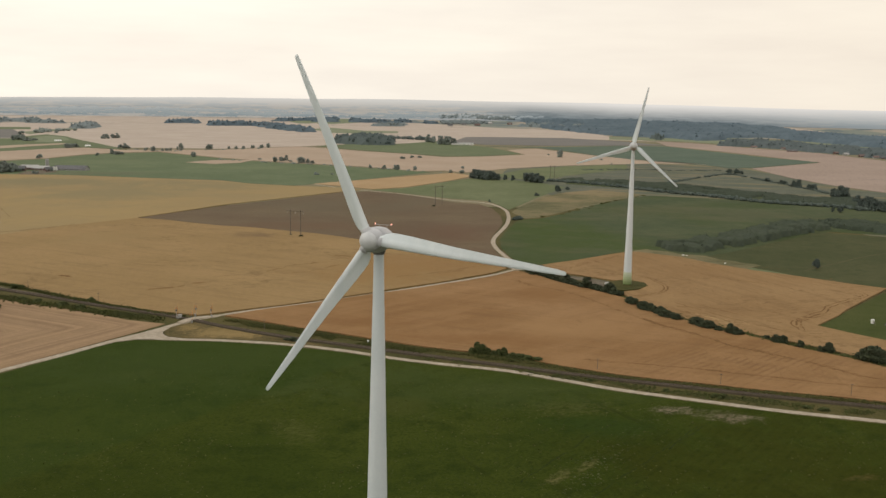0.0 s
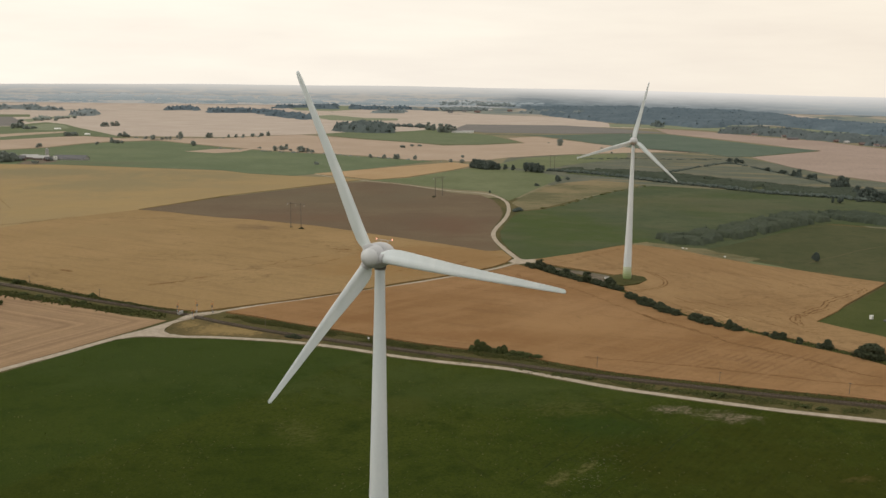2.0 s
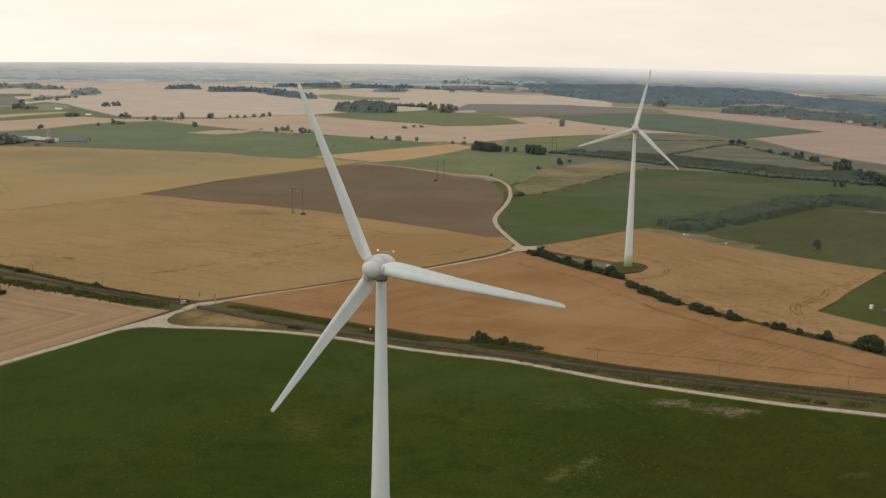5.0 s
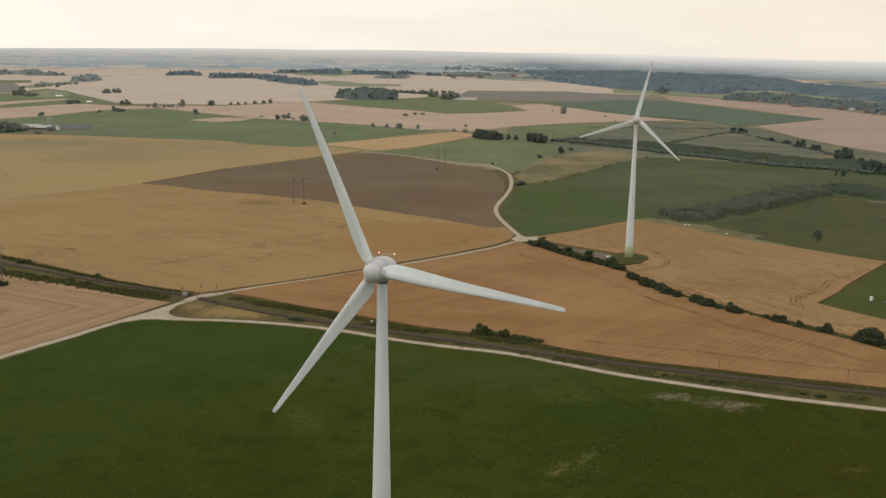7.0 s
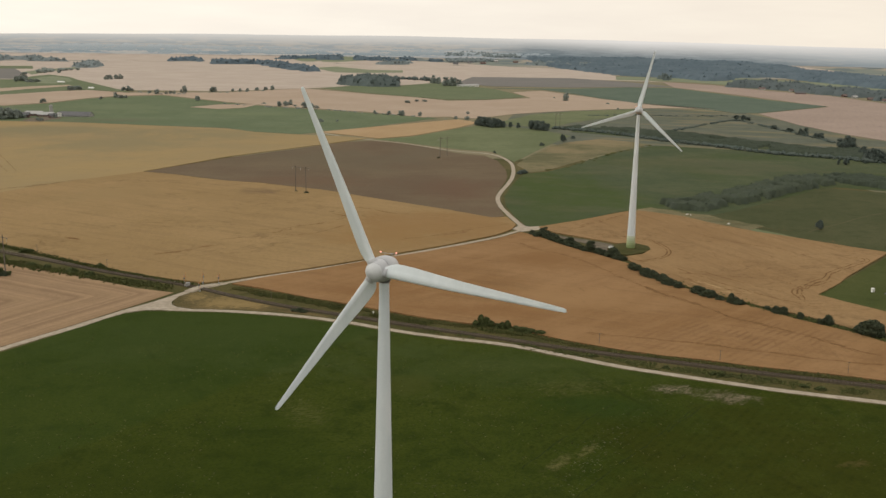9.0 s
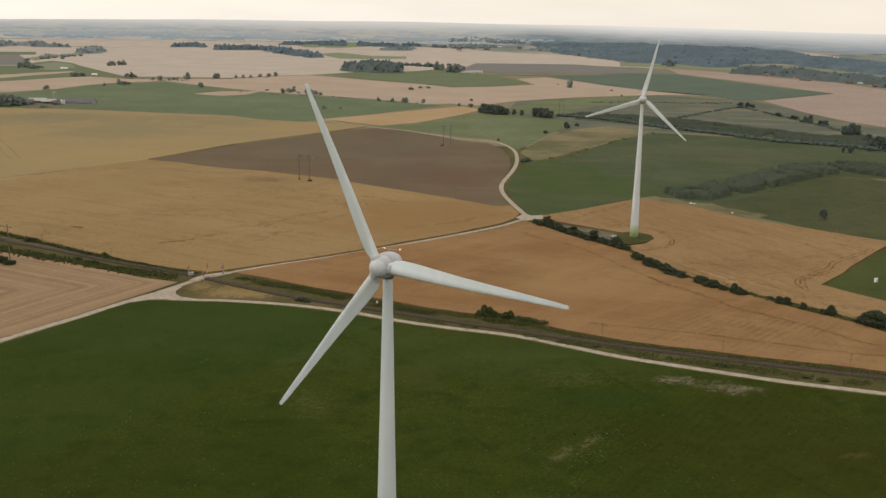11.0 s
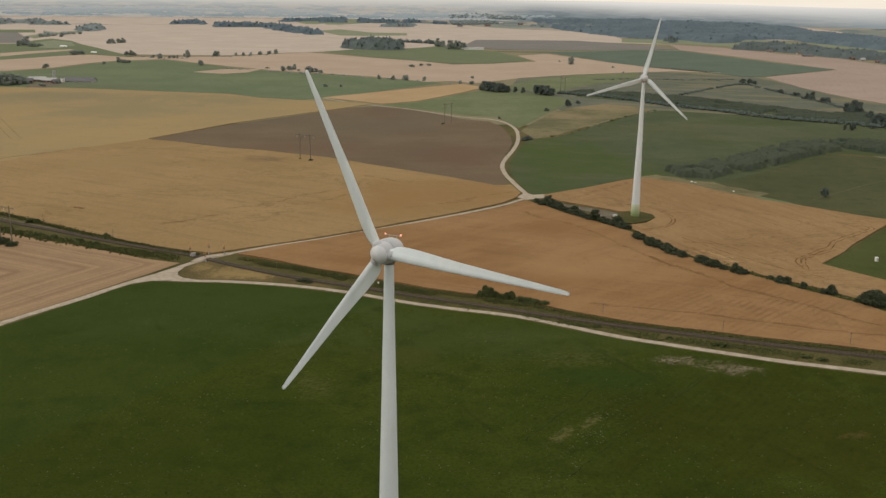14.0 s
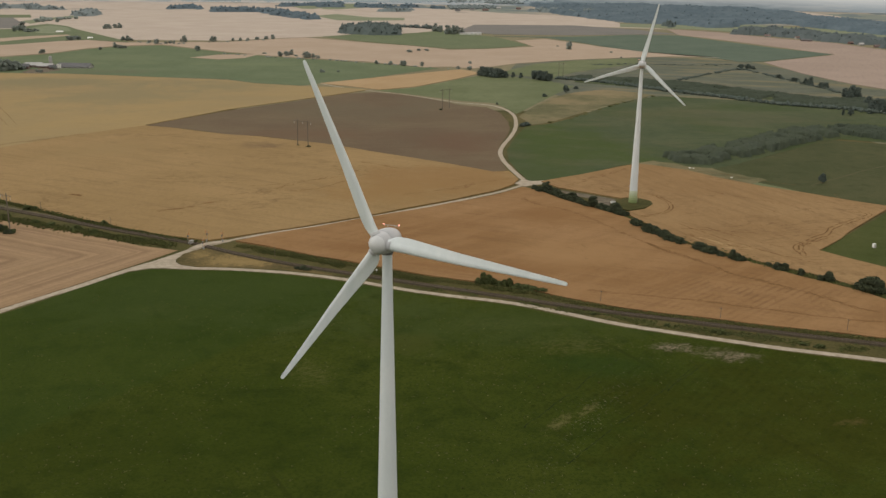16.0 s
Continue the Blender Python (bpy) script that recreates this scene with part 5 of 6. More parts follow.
for x, y, h, w in [(-209, 468, 2, 6.3), (-206, 467, 2, 4.5), (-161, 439, 2.1, 4.5), (-160, 422, 2.4, 5.4), (-171, 429, 2.1, 6.3), (-185, 436, 1.7, 5.4), (-194, 440, 1.7, 5.4), (-170, 443, 1.2, 2.7), (-202, 425, 2.4, 5.4), (-197, 422, 1.8, 4.5)]:
    grow("shrub", x, y, h, w, "dark green shrub beside the railway embankment")
for x, y, h, w in [(92.6, 305.0, 1.3, 3.2), (90.4, 306.2, 1.0, 2.6), (76.0, 311.6, 0.9, 2.8), (121.5, 293.6, 1.0, 4.0), (117.0, 295.4, 0.8, 3.4), (52.0, 322.4, 0.9, 2.6)]:
    grow("shrub", x, y, h, w, "low dark shrub between railway and track")
# lone meadow trees and bushes
for x, y, h, w in [(223, 565, 6, 5.5), (125, 1035, 8, 8), (140, 1071, 3.5, 6), (98, 993, 3.5, 5), (63, 785, 3.2, 8), (60, 781, 2.5, 5), (46, 922, 2.6, 2.6)]:
    grow("mid_bush", x, y, h, w, "dark bush standing alone in the meadow")
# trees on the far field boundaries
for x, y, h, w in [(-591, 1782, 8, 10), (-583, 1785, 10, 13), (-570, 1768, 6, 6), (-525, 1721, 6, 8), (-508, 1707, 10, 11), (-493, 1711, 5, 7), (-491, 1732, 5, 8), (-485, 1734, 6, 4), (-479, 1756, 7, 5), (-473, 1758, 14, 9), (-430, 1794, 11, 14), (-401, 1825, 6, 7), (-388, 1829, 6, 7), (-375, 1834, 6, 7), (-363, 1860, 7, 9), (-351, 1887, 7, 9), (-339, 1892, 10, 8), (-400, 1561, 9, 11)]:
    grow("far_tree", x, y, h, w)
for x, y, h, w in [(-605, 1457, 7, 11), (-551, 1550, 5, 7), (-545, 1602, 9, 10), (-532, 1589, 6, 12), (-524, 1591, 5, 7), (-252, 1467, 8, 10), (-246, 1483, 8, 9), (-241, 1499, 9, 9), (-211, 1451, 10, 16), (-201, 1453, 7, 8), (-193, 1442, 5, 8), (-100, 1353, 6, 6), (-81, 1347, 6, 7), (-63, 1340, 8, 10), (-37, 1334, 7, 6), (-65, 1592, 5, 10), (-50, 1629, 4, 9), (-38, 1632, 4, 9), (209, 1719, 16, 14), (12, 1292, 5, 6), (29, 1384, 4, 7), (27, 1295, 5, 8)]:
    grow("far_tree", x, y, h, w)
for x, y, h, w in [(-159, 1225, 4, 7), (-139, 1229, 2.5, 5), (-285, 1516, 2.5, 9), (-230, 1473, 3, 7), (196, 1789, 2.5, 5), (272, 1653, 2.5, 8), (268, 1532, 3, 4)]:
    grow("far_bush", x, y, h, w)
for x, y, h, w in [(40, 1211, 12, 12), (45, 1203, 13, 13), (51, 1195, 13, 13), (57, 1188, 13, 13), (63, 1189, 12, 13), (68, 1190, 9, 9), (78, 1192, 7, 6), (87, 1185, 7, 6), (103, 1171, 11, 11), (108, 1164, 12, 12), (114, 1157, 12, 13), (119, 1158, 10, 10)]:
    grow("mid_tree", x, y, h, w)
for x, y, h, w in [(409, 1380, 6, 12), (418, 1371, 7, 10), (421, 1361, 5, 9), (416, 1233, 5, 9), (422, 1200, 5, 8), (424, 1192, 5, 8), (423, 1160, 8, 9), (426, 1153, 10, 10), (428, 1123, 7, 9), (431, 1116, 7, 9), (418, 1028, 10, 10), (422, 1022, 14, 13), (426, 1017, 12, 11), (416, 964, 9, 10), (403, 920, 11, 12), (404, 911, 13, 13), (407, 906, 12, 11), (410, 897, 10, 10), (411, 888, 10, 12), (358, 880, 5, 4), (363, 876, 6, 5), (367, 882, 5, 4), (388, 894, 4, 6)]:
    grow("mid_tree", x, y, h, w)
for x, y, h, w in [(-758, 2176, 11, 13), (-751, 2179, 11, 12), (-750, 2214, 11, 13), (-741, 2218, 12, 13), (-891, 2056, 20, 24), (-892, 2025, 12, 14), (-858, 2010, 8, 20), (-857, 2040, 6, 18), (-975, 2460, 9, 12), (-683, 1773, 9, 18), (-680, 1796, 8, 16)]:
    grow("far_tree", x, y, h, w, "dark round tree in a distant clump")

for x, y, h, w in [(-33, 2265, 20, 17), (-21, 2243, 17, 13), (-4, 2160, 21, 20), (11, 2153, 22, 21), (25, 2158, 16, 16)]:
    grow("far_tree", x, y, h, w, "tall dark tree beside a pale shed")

# growth too dense to count
thicket("willow_thicket", [(146, 647), (151, 626), (170, 619), (184, 638), (204, 652), (218, 667), (229, 676), (248, 698), (269, 720), (305, 751), (308, 766), (294, 784), (270, 770), (243, 742), (217, 709), (197, 692), (169, 660), (150, 648)], 5.0, WILLOW, "grey-green willow scrub along a wet meadow edge", "willow scrub", 3, 1.4, 1.0, 0.30, 0.02, 0.02, 0.50, 0.10)
thicket("willow_thicket", [(308, 786), (315, 762), (322, 749), (340, 728), (392, 660), (410, 690), (368, 765), (345, 799), (325, 806)], 4.2, WILLOW, "dark willow scrub behind the grazing meadow", "willow scrub", 5, 1.5, 0.9, 0.34, -0.12, 0.03, 0.5, 0.12)
brush("ditch_hedge", strip([(129, 1185), (174, 1153), (207, 1112), (244, 1056), (279, 1017), (312, 969), (342, 942), (375, 926), (399, 896)], 0.55, 2.6, R), 3.4, 3.4, LEAF_DITCH, "dark hedge of alders along a straight ditch", "hedge", 6, 6, 0.45, soft=True)
thicket("willow_thicket", [(140, 1190), (168, 1160), (190, 1128), (214, 1102), (232, 1078), (264, 1044), (293, 1016), (322, 994), (344, 955), (364, 932), (388, 930), (412, 905), (430, 905), (451, 957), (420, 1010), (391, 1000), (372, 1034), (343, 1068), (311, 1119), (287, 1146), (250, 1178), (202, 1197), (167, 1222)], 3.2, WILLOW, "low grey-green willow belt beside the ditch", "willow scrub", 7, 2.2, 0.35, 0.45, 0.04, 0.04, 0.6, 0.18)
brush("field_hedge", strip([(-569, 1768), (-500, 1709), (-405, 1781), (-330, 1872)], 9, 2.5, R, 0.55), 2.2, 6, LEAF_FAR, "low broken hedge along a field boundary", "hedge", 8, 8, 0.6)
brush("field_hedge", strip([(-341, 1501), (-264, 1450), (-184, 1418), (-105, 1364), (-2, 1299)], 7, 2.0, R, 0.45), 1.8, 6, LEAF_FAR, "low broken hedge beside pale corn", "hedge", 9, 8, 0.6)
brush("field_hedge", strip([(282, 1192), (342, 1281), (402, 1354), (415, 1287), (422, 1189), (430, 1076), (435, 1022)], 3.2, 1.5, R, 0.8), 2.0, 4.5, LEAF_DITCH, "low dark hedge along a meadow ditch", "hedge", 17, 8, 0.5, 2)
brush("field_hedge", strip([(202, 1397), (272, 1423), (336, 1417), (415, 1434), (433, 1418)], 5, 1.5, R, 0.7), 1.4, 5, LEAF_DITCH, "thin scrub along the edge of a green field", "hedge", 18, 8, 0.5, 2)
brush("field_hedge", strip([(69, 786), (108, 836), (142, 901), (180, 965), (213, 1012)], 5, 1.5, R, 0.5), 0.9, 4, WEED, "weedy strip between meadow and rough grazing", "hedge", 10, 8, 0.4)
brush("verge_weeds", strip([(-91.7, 405.9), (-65.5, 394.0), (-40.4, 380.0), (-17.0, 366.8), (5.0, 357.0), (25.0, 349.6), (44.4, 337.6), (63.4, 327.2), (82.0, 320.8), (100.2, 314.4), (117.6, 308.8), (146.2, 300.2), (182.0, 288.0)], 0.07, 1.0, R), 0.5, 0.55, WEED, "tall green and yellow weeds on the railway verge", "weeds", 11, 14, 0.20, soft=True)
brush("verge_weeds", patchy(strip([(-80.2, 397.2), (-59.9, 388.4), (-39.9, 375.3), (-16.8, 363.4), (4.9, 354.5), (29.9, 346.4)], 0.06, 1.2, R), 0.06, -0.15), 0.6, 0.55, NETTLE, "dark green nettles along the railway verge", "weeds", 12, 14, 0.22, soft=True)
brush("verge_weeds", strip([(-255, 499), (-229, 483), (-210, 471), (-190, 457), (-171, 444), (-155, 434), (-138.5, 424.7), (-123.1, 415.6), (-111.6, 410.5)], 0.12, 1.0, R), 0.8, 0.7, NETTLE, "green weeds between wheat and railway", "weeds", 13, 12, 0.26, soft=True)
brush("verge_weeds", strip([(-239, 466), (-214, 449), (-193, 438), (-173, 428), (-154.6, 419.3), (-136.9, 411.6), (-120.1, 405.0)], 0.09, 2.0, R), 0.8, 0.8, NETTLE, "dense green weeds on the embankment foot", "weeds", 14, 12, 0.28, soft=True)
brush("verge_weeds", patchy(strip([(-3.5, 348.4), (4.9, 346.5), (25.0, 337.6), (43.6, 327.0), (61.9, 317.6), (79.6, 310.8), (96.8, 304.0), (113.4, 298.0), (140.8, 289.6), (175.3, 278.4)], 0.07, 1.7, R), 0.09, -0.05), 0.34, 0.8, NETTLE, "low green weeds between track and railway", "weeds", 15, 8, 0.2)
brush("verge_weeds", strip([(98, 450), (106, 430), (116, 412), (127, 399), (141, 379), (156, 362), (166, 348), (192, 311)], 0.12, 2.0, R), 0.7, 1.1, NETTLE, "grass and weeds along the hedge foot", "weeds", 16, 7, 0.22)

# distant woods
thicket("woods", [(-240, 2160), (-230, 2289), (-192, 2313), (-124, 2298), (-108, 2164), (-112, 2072), (-173, 2079), (-225, 2113)], 15.4, COPSE, "dark broadleaf copse between pale fields", "woods", 20, 6.0, 0.0, 1.0, -0.25, 0.55, 0.45, 0.35)
brush("woods", strip([(-132, 2445), (-89, 2427), (-36, 2377)], 4, 4, R), 9, 12, COPSE, "row of trees joining two copses", "woods", 21, 10, 1.6)
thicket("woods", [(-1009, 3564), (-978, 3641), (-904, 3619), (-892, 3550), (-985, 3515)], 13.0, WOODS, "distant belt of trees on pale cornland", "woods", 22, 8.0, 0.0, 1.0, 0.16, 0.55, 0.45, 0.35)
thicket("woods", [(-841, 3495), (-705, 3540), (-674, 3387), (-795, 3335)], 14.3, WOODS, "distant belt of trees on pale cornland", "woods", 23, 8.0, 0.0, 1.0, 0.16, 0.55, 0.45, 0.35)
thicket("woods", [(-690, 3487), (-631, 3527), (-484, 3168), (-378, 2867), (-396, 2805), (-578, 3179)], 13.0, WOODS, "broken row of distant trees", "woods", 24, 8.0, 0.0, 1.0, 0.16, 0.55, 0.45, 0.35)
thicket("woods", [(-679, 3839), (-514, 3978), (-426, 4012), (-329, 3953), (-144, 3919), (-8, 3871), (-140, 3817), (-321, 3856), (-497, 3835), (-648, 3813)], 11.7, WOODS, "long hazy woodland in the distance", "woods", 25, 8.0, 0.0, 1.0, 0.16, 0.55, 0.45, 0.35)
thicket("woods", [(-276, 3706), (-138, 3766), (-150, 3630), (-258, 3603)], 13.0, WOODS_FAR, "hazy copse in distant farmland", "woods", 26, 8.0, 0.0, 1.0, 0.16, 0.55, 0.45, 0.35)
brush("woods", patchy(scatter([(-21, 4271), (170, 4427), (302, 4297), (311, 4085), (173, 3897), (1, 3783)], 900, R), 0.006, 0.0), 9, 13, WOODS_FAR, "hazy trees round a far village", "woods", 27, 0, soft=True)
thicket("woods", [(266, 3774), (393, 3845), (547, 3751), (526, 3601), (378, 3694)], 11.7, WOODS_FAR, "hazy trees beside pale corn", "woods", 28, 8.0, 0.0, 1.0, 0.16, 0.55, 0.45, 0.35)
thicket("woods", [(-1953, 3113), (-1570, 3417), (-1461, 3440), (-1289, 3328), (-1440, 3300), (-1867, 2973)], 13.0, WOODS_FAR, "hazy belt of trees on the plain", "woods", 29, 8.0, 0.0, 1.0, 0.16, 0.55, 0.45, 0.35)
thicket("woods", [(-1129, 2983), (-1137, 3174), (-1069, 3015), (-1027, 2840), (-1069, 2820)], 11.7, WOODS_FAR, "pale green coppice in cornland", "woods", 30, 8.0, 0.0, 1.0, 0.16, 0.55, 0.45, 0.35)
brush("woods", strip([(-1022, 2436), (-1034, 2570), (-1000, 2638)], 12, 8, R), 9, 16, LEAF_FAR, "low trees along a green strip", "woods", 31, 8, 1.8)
thicket("woods", [(330, 4120), (380, 3700), (440, 3350), (500, 3060), (530, 2930), (617, 2850), (671, 2800), (700, 2660), (780, 2723), (858, 2938), (927, 2960), (979, 3020), (1028, 2960), (1010, 2800), (1040, 2560), (1060, 2300), (1112, 1910), (1290, 2220), (1330, 2926), (1320, 3381), (1280, 3700), (1150, 3920), (960, 4040), (620, 4130)], 12, WOODS, "broad dark forest with blue haze in its colour", "woods", 32, 9.0, 0.0, 1.0, -0.8, 0.06, 0.5, 0.34)
thicket("woods", [(573, 2669), (601, 2765), (617, 2745), (595, 2651)], 12.6, COPSE, "rounded clump of trees before the forest", "woods", 34, 6.0, 0.0, 1.0, 0.16, 0.55, 0.45, 0.35)
thicket("woods", [(661, 2324), (736, 2515), (812, 2573), (856, 2444), (891, 2351), (903, 2212), (929, 2073), (977, 1675), (907, 1552), (839, 1870), (819, 2004), (787, 2071), (769, 2192), (725, 2296)], 12.2, GARDEN, "trees and gardens round the village", "woods", 33, 6.0, 0.0, 1.0, 0.10, 0.16, 0.4, 0.30)

# ---------------------------------------------------------------- tracks in the corn
RUT = plain("rutted_turf", (0.013, 0.020, 0.005), (0.026, 0.035, 0.008), 0.5, 0.95, spec=0.05)
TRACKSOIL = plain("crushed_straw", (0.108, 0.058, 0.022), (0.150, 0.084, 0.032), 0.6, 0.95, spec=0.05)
LAIDSTRAW = plain("laid_straw", (0.300, 0.205, 0.098), (0.360, 0.255, 0.130), 0.6, 0.95, spec=0.05)
FAINT = plain("leaning_corn", (0.172, 0.102, 0.046), (0.204, 0.126, 0.058), 0.6, 0.95, spec=0.05)
DIPS = plain("bent_corn", (0.148, 0.083, 0.034), (0.182, 0.106, 0.045), 0.6, 0.95, spec=0.05)


def wheel_tracks(points, height, gauge, width, label, keep=1.0, seed=1):
    """Dark lines pressed into a crop; one or two ruts, whole or in broken lengths, joined into one object."""
    rng = random.Random(seed)
    verts, faces = [], []
    line = smooth_line(points, 2.0)
    for o in ((-gauge / 2, gauge / 2) if gauge else (0.0,)):
        on = 0
        prev = None
        for i, q in enumerate(line):
            d = (line[min(i + 1, len(line) - 1)] - line[max(i - 1, 0)]).normalized()
            side = Vector((d.y, -d.x, 0))
            if on <= 0:
                prev = None
                if rng.random() < keep:
                    on = rng.randint(3, 14)
                else:
                    on = -1
            c = q + side * (o + 0.8 * noise.noise((q.x * 0.12, q.y * 0.12, 2)) + rng.uniform(-0.25, 0.25))
            w = width * rng.uniform(0.25, 1.0)
            if on > 0:
                now = len(verts)
                for e in (-w, w):
                    p = c + side * e
                    verts.append((p.x, p.y, height))
                if prev is not None:
                    faces.append((prev, prev + 1, now + 1, now))
                prev = now
                on -= 1
            else:
                on = 0
    return tagged(mesh("wheel_tracks", verts, faces, TRACKSOIL), label, "wheel tracks", kind="stuff")


def lodged_corn(points, height, spread, count, size, material, label, seed, slant=0.0, thin=1.0):
    """Corn laid flat by wind: short lens-shaped dips strewn along a line, joined into one object."""
    rng = random.Random(seed)
    line = smooth_line(points, 1.0)
    verts, faces = [], []
    for _ in range(count):
        k = rng.randrange(1, len(line) - 1)
        d = (line[k + 1] - line[k - 1]).normalized()
        side = Vector((d.y, -d.x, 0))
        if noise.noise((line[k].x * 0.07, line[k].y * 0.07, seed)) < rng.uniform(-0.5, 0.25):
            continue
        c = line[k] + side * rng.gauss(0, spread)
        a = slant + rng.gauss(0, 0.22)
        u, w = d * math.cos(a) + side * math.sin(a), side * math.cos(a) - d * math.sin(a)
        half, wide = size * rng.uniform(0.5, 1.6), size * thin * rng.uniform(0.07, 0.20)
        now = len(verts)
        for f, g in ((-1, 0), (-0.5, 0.8), (0.1, 1.0), (0.6, 0.6), (1, 0), (0.5, -0.6), (-0.1, -0.9), (-0.6, -0.7)):
            p = c + u * half * f + w * wide * g * rng.uniform(0.7, 1.2)
            verts.append((p.x, p.y, height + 0.004 * rng.random()))
        faces.append(tuple(range(now + 7, now - 1, -1)))
    return tagged(mesh("lodged_corn", verts, faces, material), label, "lodged corn", kind="stuff")


wheel_tracks([(30.0, 211.5), (40.6, 226.1), (52.3, 242.1), (65.5, 260.3), (77.4, 276.9)], 0.158, 0, 0.2, "dark straight wheel rut across the pasture", 0.72, 12).data.materials[0] = RUT
wheel_tracks([(63.9, 256.6), (77.1, 274.1), (82.4, 280.3)], 0.158, 0, 0.22, "faint dark wheel rut across the pasture", 0.8, 13).data.materials[0] = RUT
wheel_tracks([(20.8, 231.1), (33.1, 249.4), (45.3, 268.2), (54.0, 279.8)], 0.158, 0, 0.25, "faint dark wheel rut across the pasture", 0.5, 14).data.materials[0] = RUT
wheel_tracks([(86, 536), (101, 531), (113, 523), (117, 510), (118, 499), (116, 488), (110, 479), (102, 472), (97, 470)], 0.606, 2.0, 0.5, "curved wheel tracks round the turbine in ripe wheat", 0.97, 2)
wheel_tracks([(155, 405), (155, 410), (157, 418), (164.5, 426.2), (172.8, 434.8), (179.1, 440.4), (181.5, 445.8), (188.5, 455.1), (201.6, 467.4), (212.9, 477.7), (216.5, 482.9), (214.1, 487.7), (207.6, 486.0)], 0.606, 2.4, 0.42, "looping wheel tracks at the wheat field corner", 0.9, 3)
wheel_tracks([(154, 402), (157, 412), (160, 420), (170, 429), (180, 437)], 0.607, 2.0, 0.4, "wheel tracks branching in ripe wheat", 0.85, 4)
lodged_corn([(150, 430), (160, 440), (172, 446), (182, 444)], 0.609, 5.0, 50, 2.2, DIPS, "bent dark corn beside the wheel tracks", 21, 0.0, 0.7)
crease_north = [(39.7, 511.3), (47.8, 493.7), (59.3, 484.1), (69.5, 468.4), (77.1, 450.6), (83.5, 434.5), (89.9, 419.8), (96.0, 406.8), (104.2, 394.8), (110.0, 384.9), (115.9, 372.4), (123.0, 365.9), (129.6, 358.8), (135.8, 351.3), (140.3, 346.1), (145.6, 337.7), (149.5, 332.2), (155.7, 327.5)]
crease_south = [(53.5, 348.5), (66.8, 345.1), (75.9, 342.8), (85.8, 340.0), (95.5, 337.2), (104.8, 333.1), (110.3, 330.9), (117.7, 328.7), (123.1, 326.5), (131.8, 322.7), (137.1, 321.2), (146.0, 318.7), (153.2, 317.8)]
wheel_tracks(crease_north, 0.606, 0, 0.45, "broken dark line of flattened wheat", 0.4, 5).data.materials[0] = DIPS
wheel_tracks(crease_south, 0.606, 0, 0.4, "broken dark line of flattened wheat", 0.6, 6).data.materials[0] = DIPS
lodged_corn(crease_north, 0.608, 0.9, 330, 1.9, DIPS, "bent ripe wheat along a crease of the field", 22)
lodged_corn(crease_north[6:], 0.610, 0.7, 160, 1.6, TRACKSOIL, "small darker marks in bent wheat", 23)
lodged_corn(crease_south, 0.608, 0.6, 200, 1.9, DIPS, "bent ripe wheat along a crease of the field", 24)
lodged_corn(crease_south[3:], 0.610, 0.6, 80, 1.5, TRACKSOIL, "small darker marks in bent wheat", 25)
lodged_corn([(88, 372), (104, 356), (120, 344), (140, 330), (158, 318)], 0.609, 7.0, 150, 2.8, FAINT, "slanting marks across ripe wheat", 26, 0.95, 0.4)
lodged_corn([(-8, 430), (20, 425), (50, 410), (75, 385)], 0.609, 14.0, 110, 2.6, FAINT, "thin marks in ripe wheat", 27, 0.3, 0.6)
lodged_corn([(111.8, 437.3), (118.5, 427.4), (126.2, 418.0), (134.2, 410.9)], 0.609, 2.2, 70, 2.6, LAIDSTRAW, "pale flattened straw beside the hedgerow", 28)
lodged_corn([(111.8, 437.3), (118.5, 427.4), (126.2, 418.0), (134.2, 410.9)], 0.611, 2.6, 50, 2.0, DIPS, "bent dark corn between pale straw", 29)
lodged_corn([(100, 560), (130, 530), (160, 505), (190, 480)], 0.609, 22.0, 100, 3.0, DIPS, "thin marks in ripe wheat round the turbine", 30, 0.75, 0.35)
for i, line in enumerate([[(-94.8, 522.4), (-88.4, 535.4), (-81.9, 545.7), (-68.1, 558.6), (-54.0, 579.5)], [(-125.8, 484.4), (-120.7, 488.8), (-115.0, 496.1)], [(-144.7, 466.3), (-137.7, 470.6), (-129.6, 477.6)], [(-295.2, 665.4), (-283.7, 687.1), (-268.0, 707.8)], [(-200.9, 502.0), (-194.1, 498.2)], [(-55.7, 609.3), (-42.6, 600.2), (-31.3, 588.8)], [(-68.0, 581.5), (-57.6, 580.9), (-45.9, 583.5)], [(-7.6, 523.5), (8.7, 533.3), (14.5, 547.5)]]):
    lodged_corn(line, 0.609, 0.9, 40, 2.6, DIPS if i % 2 else TRACKSOIL, "dark dents in golden wheat", 40 + i, 0.0, 0.6)
wheel_tracks([(-410.6, 874.8), (-373.2, 811.9), (-336.3, 748.1)], 0.556, 0, 0.32, "old wheel tracks in yellow barley", 0.8, 31)
wheel_tracks([(-381.3, 810.7), (-357.9, 771.4), (-340.0, 741.3)], 0.556, 0, 0.32, "old wheel tracks in yellow barley", 0.7, 32)
wheel_tracks([(-320, 616), (-303, 659), (-289, 672), (-275, 699)], 0.606, 0, 0.8, "dark seam between two corn fields", 0.9, 7)
wheel_tracks([(-110, 530), (-89, 539), (-72, 556), (-55, 581)], 0.606, 0, 0.4, "flattened streaks in golden wheat", 0.6, 8)
wheel_tracks([(-120, 505), (-95, 517), (-74, 524), (-58, 550)], 0.606, 0, 0.4, "flattened streaks in golden wheat", 0.5, 9)
wheel_tracks([(-24, 513), (-6, 525), (20, 549), (37, 563)], 0.606, 0, 0.4, "flattened streaks in golden wheat", 0.6, 10)
